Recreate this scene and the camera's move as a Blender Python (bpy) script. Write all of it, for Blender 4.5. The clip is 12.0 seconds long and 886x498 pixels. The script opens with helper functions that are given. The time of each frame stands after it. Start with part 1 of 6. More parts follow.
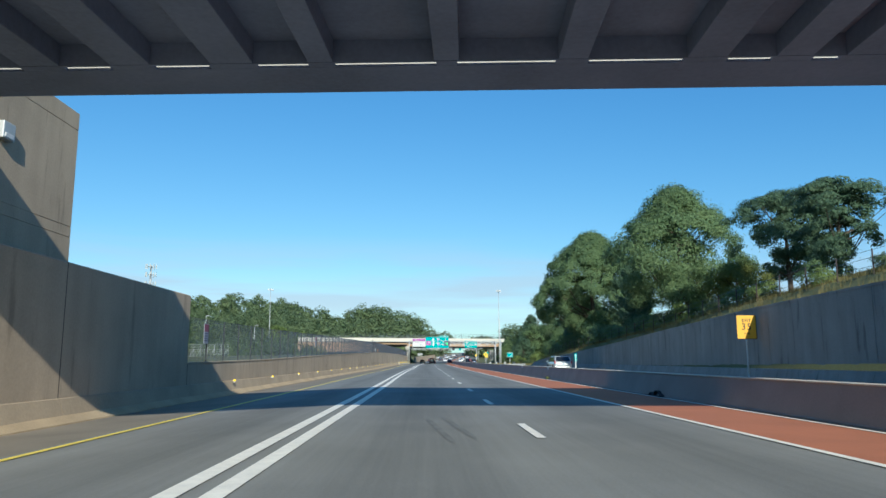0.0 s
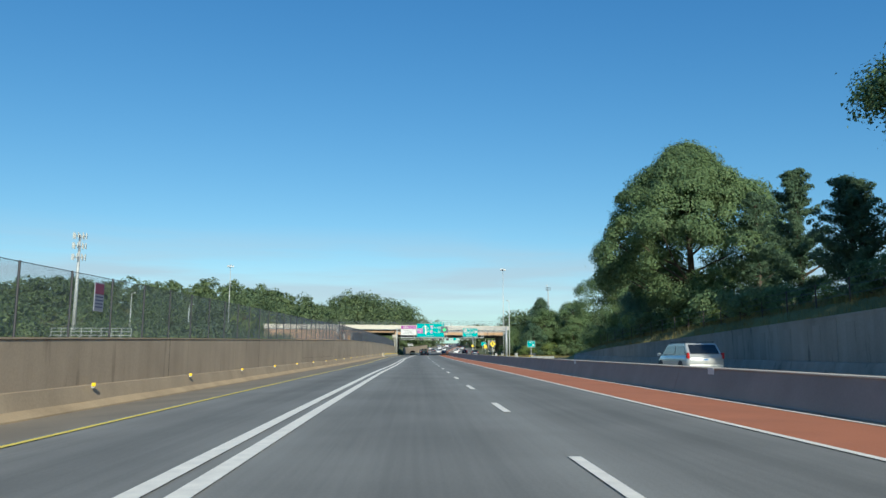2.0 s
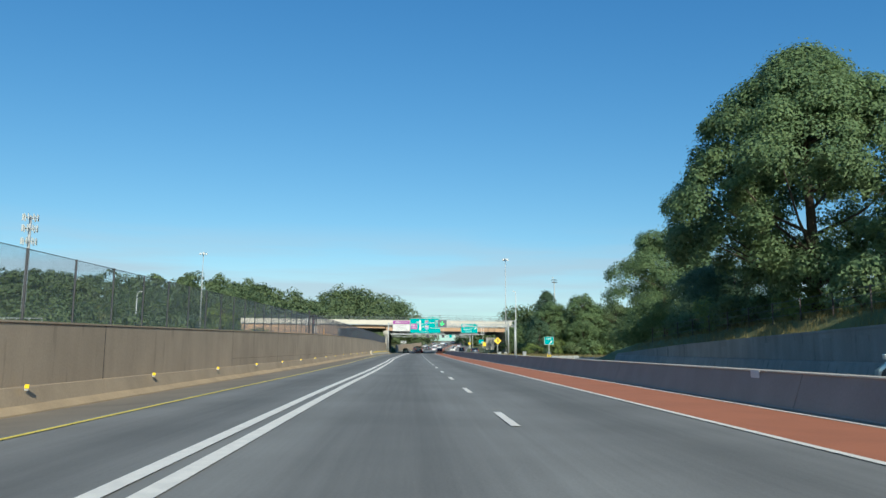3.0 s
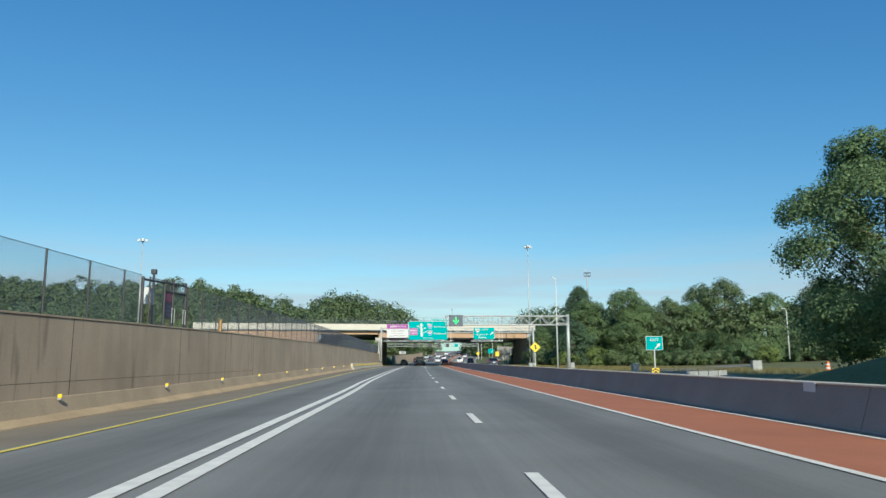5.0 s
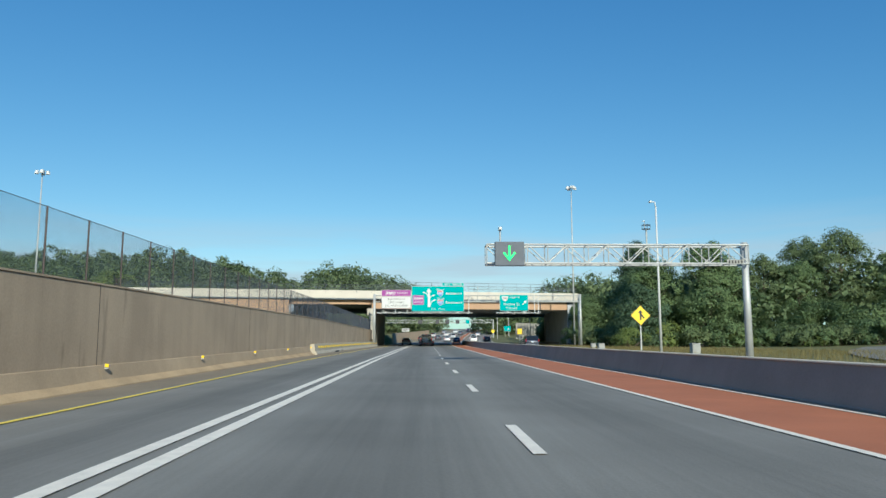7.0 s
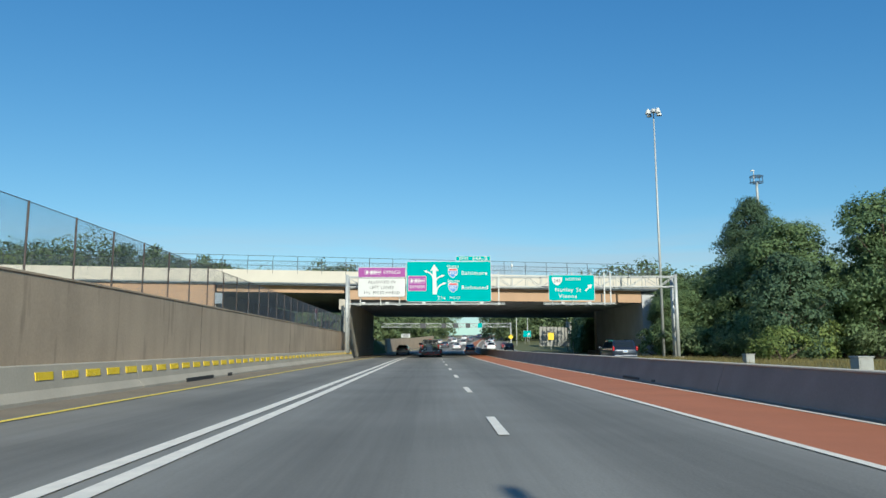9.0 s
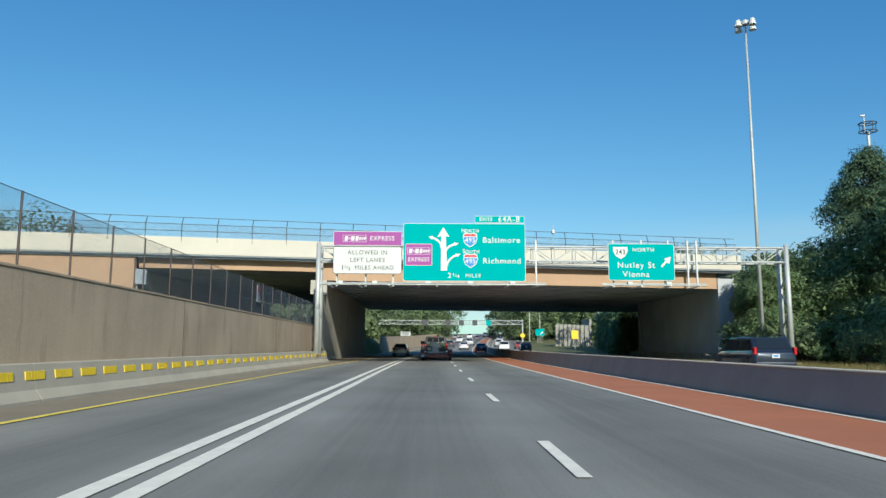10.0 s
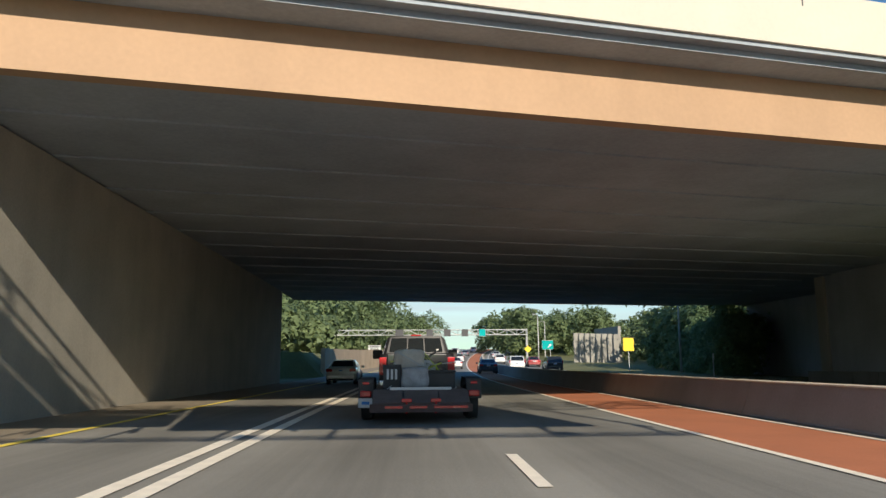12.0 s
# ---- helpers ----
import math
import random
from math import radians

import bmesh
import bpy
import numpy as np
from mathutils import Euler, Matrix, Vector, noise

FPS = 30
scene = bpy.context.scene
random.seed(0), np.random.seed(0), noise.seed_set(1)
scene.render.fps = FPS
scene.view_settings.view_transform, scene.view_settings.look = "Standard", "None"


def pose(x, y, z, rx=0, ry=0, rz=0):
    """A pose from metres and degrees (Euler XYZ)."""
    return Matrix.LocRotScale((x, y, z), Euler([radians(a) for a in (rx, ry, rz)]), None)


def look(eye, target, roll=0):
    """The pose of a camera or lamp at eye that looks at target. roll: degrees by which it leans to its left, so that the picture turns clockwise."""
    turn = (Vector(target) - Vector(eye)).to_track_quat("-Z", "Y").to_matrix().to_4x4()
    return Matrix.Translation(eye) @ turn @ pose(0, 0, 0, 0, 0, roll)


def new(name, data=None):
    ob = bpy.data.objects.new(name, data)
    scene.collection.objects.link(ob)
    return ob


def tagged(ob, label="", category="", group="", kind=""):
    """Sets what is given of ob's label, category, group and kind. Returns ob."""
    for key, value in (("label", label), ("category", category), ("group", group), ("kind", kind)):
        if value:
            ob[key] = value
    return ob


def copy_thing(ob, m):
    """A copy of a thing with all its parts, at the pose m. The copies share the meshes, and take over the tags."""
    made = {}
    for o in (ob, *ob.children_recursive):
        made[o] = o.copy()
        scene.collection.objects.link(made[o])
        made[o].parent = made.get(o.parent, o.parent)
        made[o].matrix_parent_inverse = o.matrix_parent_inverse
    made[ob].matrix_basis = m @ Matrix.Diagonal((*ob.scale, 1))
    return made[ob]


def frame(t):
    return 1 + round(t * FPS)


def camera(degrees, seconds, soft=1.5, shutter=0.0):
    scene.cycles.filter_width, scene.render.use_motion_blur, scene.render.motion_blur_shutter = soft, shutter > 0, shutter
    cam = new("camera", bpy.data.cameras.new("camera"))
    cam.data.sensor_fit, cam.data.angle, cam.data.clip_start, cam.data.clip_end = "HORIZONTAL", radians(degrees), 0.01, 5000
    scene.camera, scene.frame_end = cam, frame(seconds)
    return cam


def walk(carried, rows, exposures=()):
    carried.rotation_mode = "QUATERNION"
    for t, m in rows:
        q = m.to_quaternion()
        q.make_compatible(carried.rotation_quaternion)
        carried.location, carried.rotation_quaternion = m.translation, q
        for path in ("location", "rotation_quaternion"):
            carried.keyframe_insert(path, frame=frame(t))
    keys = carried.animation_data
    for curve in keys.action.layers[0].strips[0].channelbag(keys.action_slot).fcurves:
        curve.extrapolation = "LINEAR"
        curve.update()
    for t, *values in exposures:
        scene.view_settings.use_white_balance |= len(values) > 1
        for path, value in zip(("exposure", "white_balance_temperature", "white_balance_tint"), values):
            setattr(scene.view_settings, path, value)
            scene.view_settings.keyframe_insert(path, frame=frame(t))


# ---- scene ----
cam = camera(63.0, 12.0)
PATH = [
    (0, (0.007, 0.000, 1.20, 98.75, 0, -0.99), 0.01),
    (0.5, (-0.119, 10.282, 1.20, 98.32, 0, -1.13), -0.23),
    (1, (-0.208, 20.536, 1.20, 98.36, 0, -1.31), -0.11),
    (1.5, (-0.263, 30.724, 1.20, 98.08, 0, -1.53), -0.06),
    (2, (-0.271, 40.874, 1.20, 98.06, 0, -1.70), 0.12),
    (2.5, (-0.301, 51.035, 1.20, 97.88, 0, -1.87), 0.27),
    (3, (-0.254, 61.231, 1.20, 97.89, 0, -2.15), 0.32),
    (5, (-0.070, 102.201, 1.20, 98.75, 0, -2.13), -0.19),
    (5.5, (-0.028, 112.280, 1.20, 98.29, 0, -1.59), -0.18),
    (6, (-0.048, 122.256, 1.20, 97.10, 0, -1.47), -0.05),
    (6.5, (-0.142, 132.480, 1.20, 97.25, 0, -1.64), -0.02),
    (7, (-0.180, 142.856, 1.20, 97.09, 0, -1.74), -0.09),
    (9, (0.125, 185.302, 1.20, 97.67, 0, -1.43), -0.19),
    (9.5, (0.040, 195.939, 1.20, 97.88, 0, -1.00), -0.17),
    (10, (-0.100, 206.600, 1.20, 97.62, 0, -1.30), 0.11),
    (10.5, (-0.126, 217.431, 1.20, 98.01, 0, -1.99), 0.18),
    (11, (-0.059, 228.296, 1.20, 98.07, 0, -2.65), 0.09),
    (11.5, (0.093, 239.547, 1.20, 98.67, 0, -2.93), 0.10),
    (12, (0.389, 250.920, 1.20, 98.97, 0, -3.12), -0.38),
]
# each row: seconds, (x, y, z, tilt, 0, yaw), roll
walk(cam, [(t, pose(*p) @ pose(0, 0, 0, 0, 0, roll)) for t, p, roll in PATH],
     exposures=((0, 0.18, 5750, 0), (0.5, 0.05, 5950, 0), (1.0, 0.05, 6100, 0), (9.5, 0.03, 6100, 0), (10.2, 0.1, 6100, 0), (10.9, 0.04, 6100, 0), (11.4, 0.02, 6500, 4), (12, 0.2, 6850, 8)))

# ---- sky and sun ----
SUN = Vector((0.43, -2.05, 1.0)).normalized()
world = bpy.data.worlds.new("sky")
scene.world = world
world.use_nodes = True
wn = world.node_tree
sky = wn.nodes.new("ShaderNodeTexSky")
sky.sky_type = "NISHITA"
sky.sun_disc = False
sky.sun_elevation = math.asin(SUN.z)
sky.sun_rotation = math.atan2(SUN.x, SUN.y)
sky.altitude = 100
sky.air_density = 1.0
sky.dust_density = 0.35
sky.ozone_density = 4.0
split = wn.nodes.new("ShaderNodeSeparateColor")
merge = wn.nodes.new("ShaderNodeCombineColor")
wn.links.new(sky.outputs[0], split.inputs[0])
# deeper azure overhead, hazier towards the horizon
for k, (gain, power) in enumerate(((0.44, 1.32), (0.79, 0.96), (1.36, 0.69))):
    p = wn.nodes.new("ShaderNodeMath")
    p.operation = "POWER"
    p.inputs[1].default_value = power
    g = wn.nodes.new("ShaderNodeMath")
    g.operation = "MULTIPLY"
    g.inputs[1].default_value = gain
    wn.links.new(split.outputs[k], p.inputs[0])
    wn.links.new(p.outputs[0], g.inputs[0])
    if k == 0:
        low = wn.nodes.new("ShaderNodeMath")
        low.operation = "MINIMUM"
        wn.links.new(g.outputs[0], low.inputs[0])
        wn.links.new(low.outputs[0], merge.inputs[k])
    else:
        wn.links.new(g.outputs[0], merge.inputs[k])
    if k == 1:
        tie = wn.nodes.new("ShaderNodeMath")
        tie.operation = "MULTIPLY"
        tie.inputs[1].default_value = 0.72
        wn.links.new(g.outputs[0], tie.inputs[0])
        wn.links.new(tie.outputs[0], low.inputs[1])
# thin streaks of cloud low over the horizon
gen = wn.nodes.new("ShaderNodeTexCoord")
stretch = wn.nodes.new("ShaderNodeMapping")
stretch.inputs["Scale"].default_value = (2.0, 2.0, 24.0)
wn.links.new(gen.outputs["Generated"], stretch.inputs[0])
wisp = wn.nodes.new("ShaderNodeTexNoise")
wisp.inputs["Scale"].default_value = 1.6
wisp.inputs["Detail"].default_value = 6
wn.links.new(stretch.outputs[0], wisp.inputs[0])
height = wn.nodes.new("ShaderNodeSeparateXYZ")
wn.links.new(gen.outputs["Generated"], height.inputs[0])
product = None
for socket, lo, hi, a, b in ((wisp.outputs[0], 0.36, 0.60, 0.0, 0.62), (height.outputs[2], 0.02, 0.075, 0.0, 1.0), (height.outputs[2], 0.10, 0.17, 1.0, 0.0)):
    fit = wn.nodes.new("ShaderNodeMapRange")
    for k, v in enumerate((lo, hi, a, b)):
        fit.inputs[1 + k].default_value = v
    wn.links.new(socket, fit.inputs[0])
    if product is None:
        product = fit.outputs[0]
    else:
        times = wn.nodes.new("ShaderNodeMath")
        times.operation = "MULTIPLY"
        wn.links.new(product, times.inputs[0])
        wn.links.new(fit.outputs[0], times.inputs[1])
        product = times.outputs[0]
cloud = wn.nodes.new("ShaderNodeMix")
cloud.data_type = "RGBA"
wn.links.new(product, cloud.inputs[0])
wn.links.new(merge.outputs[0], cloud.inputs[6])
cloud.inputs[7].default_value = (3.3, 3.7, 4.25, 1)
wn.links.new(cloud.outputs[2], wn.nodes["Background"].inputs[0])
wn.nodes["Background"].inputs[1].default_value = 0.15
sun_data = bpy.data.lights.new("sun", "SUN")
sun_data.energy = 5.0
sun_data.angle = radians(0.55)
sun_data.color = (1.0, 0.91, 0.78)
sun = new("sun", sun_data)
sun.matrix_world = look(SUN * 200, (0, 0, 0))
scene.view_settings.exposure = 0.0


# ---- materials ----
def material(name, colour, rough=0.8, metal=0.0, spread=0.18, scale=3.0, fine=40.0, bump=0.15, coat=0.0, streak=0.0, spec=0.5, drip=0.0):
    """A surface with variation at two scales, fine relief and, for walls, streaks that run down."""
    m = bpy.data.materials.new(name)
    m.use_nodes = True
    n, l = m.node_tree.nodes, m.node_tree.links
    b = n["Principled BSDF"]
    b.inputs["Roughness"].default_value = rough
    b.inputs["Metallic"].default_value = metal
    b.inputs["Coat Weight"].default_value = coat
    b.inputs["Specular IOR Level"].default_value = spec
    tc = n.new("ShaderNodeTexCoord")
    big = n.new("ShaderNodeTexNoise")
    big.inputs["Scale"].default_value = scale
    big.inputs["Detail"].default_value = 6
    small = n.new("ShaderNodeTexNoise")
    small.inputs["Scale"].default_value = fine
    small.inputs["Detail"].default_value = 4
    l.new(tc.outputs["Object"], big.inputs[0])
    l.new(tc.outputs["Object"], small.inputs[0])
    add = n.new("ShaderNodeMath")
    add.operation = "MULTIPLY_ADD"
    l.new(small.outputs[0], add.inputs[0])
    add.inputs[1].default_value = 0.5
    l.new(big.outputs[0], add.inputs[2])
    last = add
    if streak:
        mp = n.new("ShaderNodeMapping")
        mp.inputs["Scale"].default_value = (2.2, 1.6, 0.10)
        l.new(tc.outputs["Object"], mp.inputs[0])
        run = n.new("ShaderNodeTexNoise")
        run.inputs["Scale"].default_value = 1.0
        run.inputs["Detail"].default_value = 5
        l.new(mp.outputs[0], run.inputs[0])
        more = n.new("ShaderNodeMath")
        more.operation = "MULTIPLY_ADD"
        l.new(run.outputs[0], more.inputs[0])
        more.inputs[1].default_value = streak
        l.new(add.outputs[0], more.inputs[2])
        last = more
    ramp = n.new("ShaderNodeMapRange")
    mid = 0.75 + streak * 0.5
    ramp.inputs[1].default_value = mid - 0.3 - streak * 0.15
    ramp.inputs[2].default_value = mid + 0.3 + streak * 0.15
    ramp.inputs[3].default_value = 1 - spread
    ramp.inputs[4].default_value = 1 + spread
    l.new(last.outputs[0], ramp.inputs[0])
    mul = n.new("ShaderNodeVectorMath")
    mul.operation = "SCALE"
    mul.inputs[0].default_value = colour
    l.new(ramp.outputs[0], mul.inputs["Scale"])
    out = mul
    if drip:
        # sparse dark runs of water and soot, longer than wide, broken by the large noise
        mp2 = n.new("ShaderNodeMapping")
        mp2.inputs["Scale"].default_value = (1.1, 1.1, 0.16)
        mp2.inputs["Location"].default_value = (3.7, 1.9, 0.4)
        l.new(tc.outputs["Object"], mp2.inputs[0])
        spots = n.new("ShaderNodeTexNoise")
        spots.inputs["Scale"].default_value = 2.0
        spots.inputs["Detail"].default_value = 3
        spots.inputs["Roughness"].default_value = 0.6
        l.new(mp2.outputs[0], spots.inputs[0])
        dark = n.new("ShaderNodeMapRange")
        dark.inputs[1].default_value, dark.inputs[2].default_value = 0.60, 0.72
        dark.inputs[3].default_value, dark.inputs[4].default_value = 1.0, 1 - drip
        l.new(spots.outputs[0], dark.inputs[0])
        out = n.new("ShaderNodeVectorMath")
        out.operation = "SCALE"
        l.new(mul.outputs[0], out.inputs[0])
        l.new(dark.outputs[0], out.inputs["Scale"])
    l.new(out.outputs[0], b.inputs["Base Color"])
    if bump:
        bp = n.new("ShaderNodeBump")
        bp.inputs["Strength"].default_value = bump
        bp.inputs["Distance"].default_value = 0.02
        l.new(small.outputs[0], bp.inputs["Height"])
        l.new(bp.outputs[0], b.inputs["Normal"])
    return m


def plain(name, colour, rough=0.5, metal=0.0, coat=0.0, emit=0.0):
    m = bpy.data.materials.new(name)
    m.use_nodes = True
    b = m.node_tree.nodes["Principled BSDF"]
    b.inputs["Base Color"].default_value = (*colour, 1)
    b.inputs["Roughness"].default_value = rough
    b.inputs["Metallic"].default_value = metal
    b.inputs["Coat Weight"].default_value = coat
    if emit:
        b.inputs["Emission Color"].default_value = (*colour, 1)
        b.inputs["Emission Strength"].default_value = emit
    return m


def asphalt(name, colour, worn):
    """Pavement: fine aggregate, blotches, and a polished darker band along the middle of each lane."""
    m = material(name, colour, 0.85, spread=0.17, scale=0.32, fine=26, bump=0.35, spec=0.3)
    n, l = m.node_tree.nodes, m.node_tree.links
    b = n["Principled BSDF"]
    uv = n.new("ShaderNodeUVMap")
    sep = n.new("ShaderNodeSeparateXYZ")
    l.new(uv.outputs[0], sep.inputs[0])
    lane = n.new("ShaderNodeMath")
    lane.operation = "MULTIPLY"
    lane.inputs[1].default_value = 2 * math.pi / 3.75
    l.new(sep.outputs[0], lane.inputs[0])
    cos = n.new("ShaderNodeMath")
    cos.operation = "COSINE"
    l.new(lane.outputs[0], cos.inputs[0])
    mp = n.new("ShaderNodeMapping")
    mp.inputs["Scale"].default_value = (1.3, 0.03, 1)
    l.new(uv.outputs[0], mp.inputs[0])
    band = n.new("ShaderNodeTexNoise")
    band.inputs["Scale"].default_value = 1.0
    band.inputs["Detail"].default_value = 4
    l.new(mp.outputs[0], band.inputs[0])
    mq = n.new("ShaderNodeMapping")
    mq.inputs["Scale"].default_value = (7.0, 0.12, 1)
    l.new(uv.outputs[0], mq.inputs[0])
    rub = n.new("ShaderNodeTexNoise")
    rub.inputs["Scale"].default_value = 1.0
    rub.inputs["Detail"].default_value = 7
    rub.inputs["Roughness"].default_value = 0.65
    l.new(mq.outputs[0], rub.inputs[0])
    both = n.new("ShaderNodeMath")
    both.operation = "MULTIPLY_ADD"
    l.new(rub.outputs[0], both.inputs[0])
    both.inputs[1].default_value = 0.7
    l.new(band.outputs[0], both.inputs[2])
    down = n.new("ShaderNodeMath")
    down.operation = "SUBTRACT"
    l.new(both.outputs[0], down.inputs[0])
    down.inputs[1].default_value = 0.35
    mix = n.new("ShaderNodeMath")
    mix.operation = "MULTIPLY_ADD"
    l.new(cos.outputs[0], mix.inputs[0])
    mix.inputs[1].default_value = 0.3
    l.new(down.outputs[0], mix.inputs[2])
    rng = n.new("ShaderNodeMapRange")
    rng.inputs[1].default_value, rng.inputs[2].default_value = 0.1, 0.9
    rng.inputs[3].default_value, rng.inputs[4].default_value = 1 - worn, 1 + worn
    l.new(mix.outputs[0], rng.inputs[0])
    src = b.inputs["Base Color"].links[0].from_socket
    sc = n.new("ShaderNodeVectorMath")
    sc.operation = "SCALE"
    l.new(src, sc.inputs[0])
    l.new(rng.outputs[0], sc.inputs["Scale"])
    l.new(sc.outputs[0], b.inputs["Base Color"])
    return m


def foliage(name, colour, other):
    """Leaves: two greens that change from leaf to leaf, a little light passing through."""
    m = bpy.data.materials.new(name)
    m.use_nodes = True
    n, l = m.node_tree.nodes, m.node_tree.links
    b = n["Principled BSDF"]
    b.inputs["Roughness"].default_value = 0.6
    b.inputs["Specular IOR Level"].default_value = 0.25
    geo = n.new("ShaderNodeNewGeometry")
    tc = n.new("ShaderNodeTexCoord")
    big = n.new("ShaderNodeTexNoise")
    big.inputs["Scale"].default_value = 0.35
    l.new(tc.outputs["Object"], big.inputs[0])
    add = n.new("ShaderNodeMath")
    add.operation = "MULTIPLY_ADD"
    l.new(geo.outputs["Random Per Island"], add.inputs[0])
    add.inputs[1].default_value = 0.6
    l.new(big.outputs[0], add.inputs[2])
    rng = n.new("ShaderNodeMapRange")
    rng.inputs[1].default_value, rng.inputs[2].default_value = 0.35, 1.2
    l.new(add.outputs[0], rng.inputs[0])
    mix = n.new("ShaderNodeMix")
    mix.data_type = "RGBA"
    mix.inputs[6].default_value = (*colour, 1)
    mix.inputs[7].default_value = (*other, 1)
    l.new(rng.outputs[0], mix.inputs[0])
    l.new(mix.outputs[2], b.inputs["Base Color"])
    tr = n.new("ShaderNodeBsdfTranslucent")
    l.new(mix.outputs[2], tr.inputs[0])
    sh = n.new("ShaderNodeMixShader")
    sh.inputs[0].default_value = 0.38
    l.new(b.outputs[0], sh.inputs[1])
    l.new(tr.outputs[0], sh.inputs[2])
    l.new(sh.outputs[0], n["Material Output"].inputs[0])
    return m


ASPHALT = asphalt("asphalt", (0.214, 0.203, 0.178), 0.21)
RED_ASPHALT = material("red_shoulder_asphalt", (0.45, 0.150, 0.066), 0.9, spread=0.14, scale=0.6, fine=30, bump=0.25)
SHOULDER = material("shoulder_asphalt", (0.235, 0.192, 0.138), 0.9, spread=0.2, scale=0.5, fine=30, bump=0.2)
WHITE_LINE = material("white_road_paint", (0.90, 0.81, 0.67), 0.6, spread=0.14, scale=4, fine=60, bump=0.1)
YELLOW_LINE = material("yellow_road_paint", (0.92, 0.70, 0.11), 0.6, spread=0.14, scale=4, fine=60, bump=0.1)
WALL = material("weathered_concrete", (0.450, 0.342, 0.236), 0.9, spread=0.22, scale=0.35, fine=16, bump=0.2, streak=0.5, drip=0.3)
WALL_FOOT = material("dusty_concrete_foot", (0.420, 0.315, 0.205), 0.9, spread=0.22, scale=0.5, fine=16, bump=0.2, streak=0.3)
WALL_TOE = material("drifted_sand", (0.450, 0.325, 0.190), 0.9, spread=0.22, scale=0.7, fine=18, bump=0.2)
BARRIER = material("dusty_barrier_concrete", (0.28, 0.235, 0.20), 0.9, spread=0.16, scale=0.8, fine=20, bump=0.2, streak=0.3)
BARRIER_NEW = material("pale_barrier_concrete", (0.44, 0.385, 0.30), 0.88, spread=0.14, scale=0.8, fine=20, bump=0.15, streak=0.3)
COPING = material("pale_coping_concrete", (0.61, 0.53, 0.41), 0.85, spread=0.12, scale=1.2, fine=24, bump=0.1)
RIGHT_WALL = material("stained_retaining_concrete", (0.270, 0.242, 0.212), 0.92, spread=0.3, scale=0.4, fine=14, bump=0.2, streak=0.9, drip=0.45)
PARAPET = material("cream_parapet_concrete", (0.58, 0.53, 0.45), 0.85, spread=0.07, scale=0.5, fine=12, bump=0.1, streak=0.2)
GIRDER = material("tan_painted_girder", (0.43, 0.275, 0.17), 0.7, spread=0.12, scale=0.4, fine=10, bump=0.05, streak=0.3)
FAR_WALL = material("grey_retaining_concrete", (0.31, 0.295, 0.26), 0.9, spread=0.22, scale=0.4, fine=14, bump=0.15, streak=0.5)
# cool tint paints the bluish veil under the bridge onto neutral concrete
ABUTMENT = material("haze_tinted_abutment_concrete", (0.44, 0.455, 0.48), 0.9, spread=0.2, scale=0.4, fine=14, bump=0.15, streak=0.4)
JOINT = material("dark_joint_filler", (0.05, 0.043, 0.035), 0.95, spread=0.3, scale=2, fine=30, bump=0.1)
# dark blue of shade and sky glare overhead is mixed into this colour
SOFFIT_NEAR = material("veil_tinted_bridge_underside", (0.155, 0.185, 0.27), 0.9, spread=0.25, scale=0.5, fine=10, bump=0.1)
# bluish haze seen over the shaded soffit is put into this base colour
SOFFIT = material("haze_tinted_soffit", (0.32, 0.36, 0.41), 0.9, spread=0.2, scale=0.4, fine=10, bump=0.1)
PIER = material("pale_pier_concrete", (0.44, 0.405, 0.345), 0.9, spread=0.2, scale=0.5, fine=16, bump=0.15, streak=0.5)
CABINET = material("weathered_grey_cabinet", (0.33, 0.33, 0.31), 0.7, spread=0.2, scale=2, fine=30, bump=0.1)
STEEL = material("galvanised_steel", (0.47, 0.475, 0.46), 0.55, metal=0.3, spread=0.14, scale=1.5, fine=40, bump=0.05)
DARK_STEEL = material("dark_painted_steel", (0.05, 0.05, 0.055), 0.6, spread=0.2, scale=2, fine=30, bump=0.05)
BROWN_STEEL = material("dark_brown_steel", (0.072, 0.052, 0.046), 0.6, spread=0.2, scale=2, fine=30, bump=0.05)
WIRE = material("fence_wire", (0.10, 0.12, 0.15), 0.5, metal=0.3, spread=0.1, scale=5, fine=40, bump=0)
GREEN_SIGN = material("green_sign_sheeting", (0.0, 0.34, 0.33), 0.75, spread=0.05, scale=0.8, fine=20, bump=0, spec=0.1)
WHITE_SIGN = material("white_sign_sheeting", (0.58, 0.575, 0.56), 0.55, spread=0.04, scale=0.8, fine=20, bump=0)
PURPLE_SIGN = material("purple_sign_sheeting", (0.29, 0.045, 0.26), 0.6, spread=0.04, scale=0.8, fine=20, bump=0)
AMBER_SIGN = material("amber_sign_sheeting", (0.78, 0.40, 0.025), 0.5, spread=0.06, scale=0.8, fine=20, bump=0)
YELLOW_SIGN = material("yellow_sign_sheeting", (0.84, 0.58, 0.02), 0.45, spread=0.05, scale=0.8, fine=20, bump=0)
SIGNAL_GREY = material("blue_grey_signal_housing", (0.095, 0.11, 0.135), 0.6, spread=0.12, scale=2, fine=30, bump=0.03)
BLACK_SIGN = plain("black_sign_print", (0.02, 0.02, 0.02), 0.5)
RED_SIGN = plain("red_sign_print", (0.55, 0.03, 0.04), 0.5)
MAROON = plain("faded_maroon_print", (0.20, 0.035, 0.075), 0.5)
FADED = plain("faded_grey_board", (0.26, 0.27, 0.31), 0.6)
DIM_BLUE = plain("faded_blue_print", (0.07, 0.08, 0.16), 0.6)
BLUE_SIGN = plain("blue_sign_print", (0.03, 0.20, 0.52), 0.5)
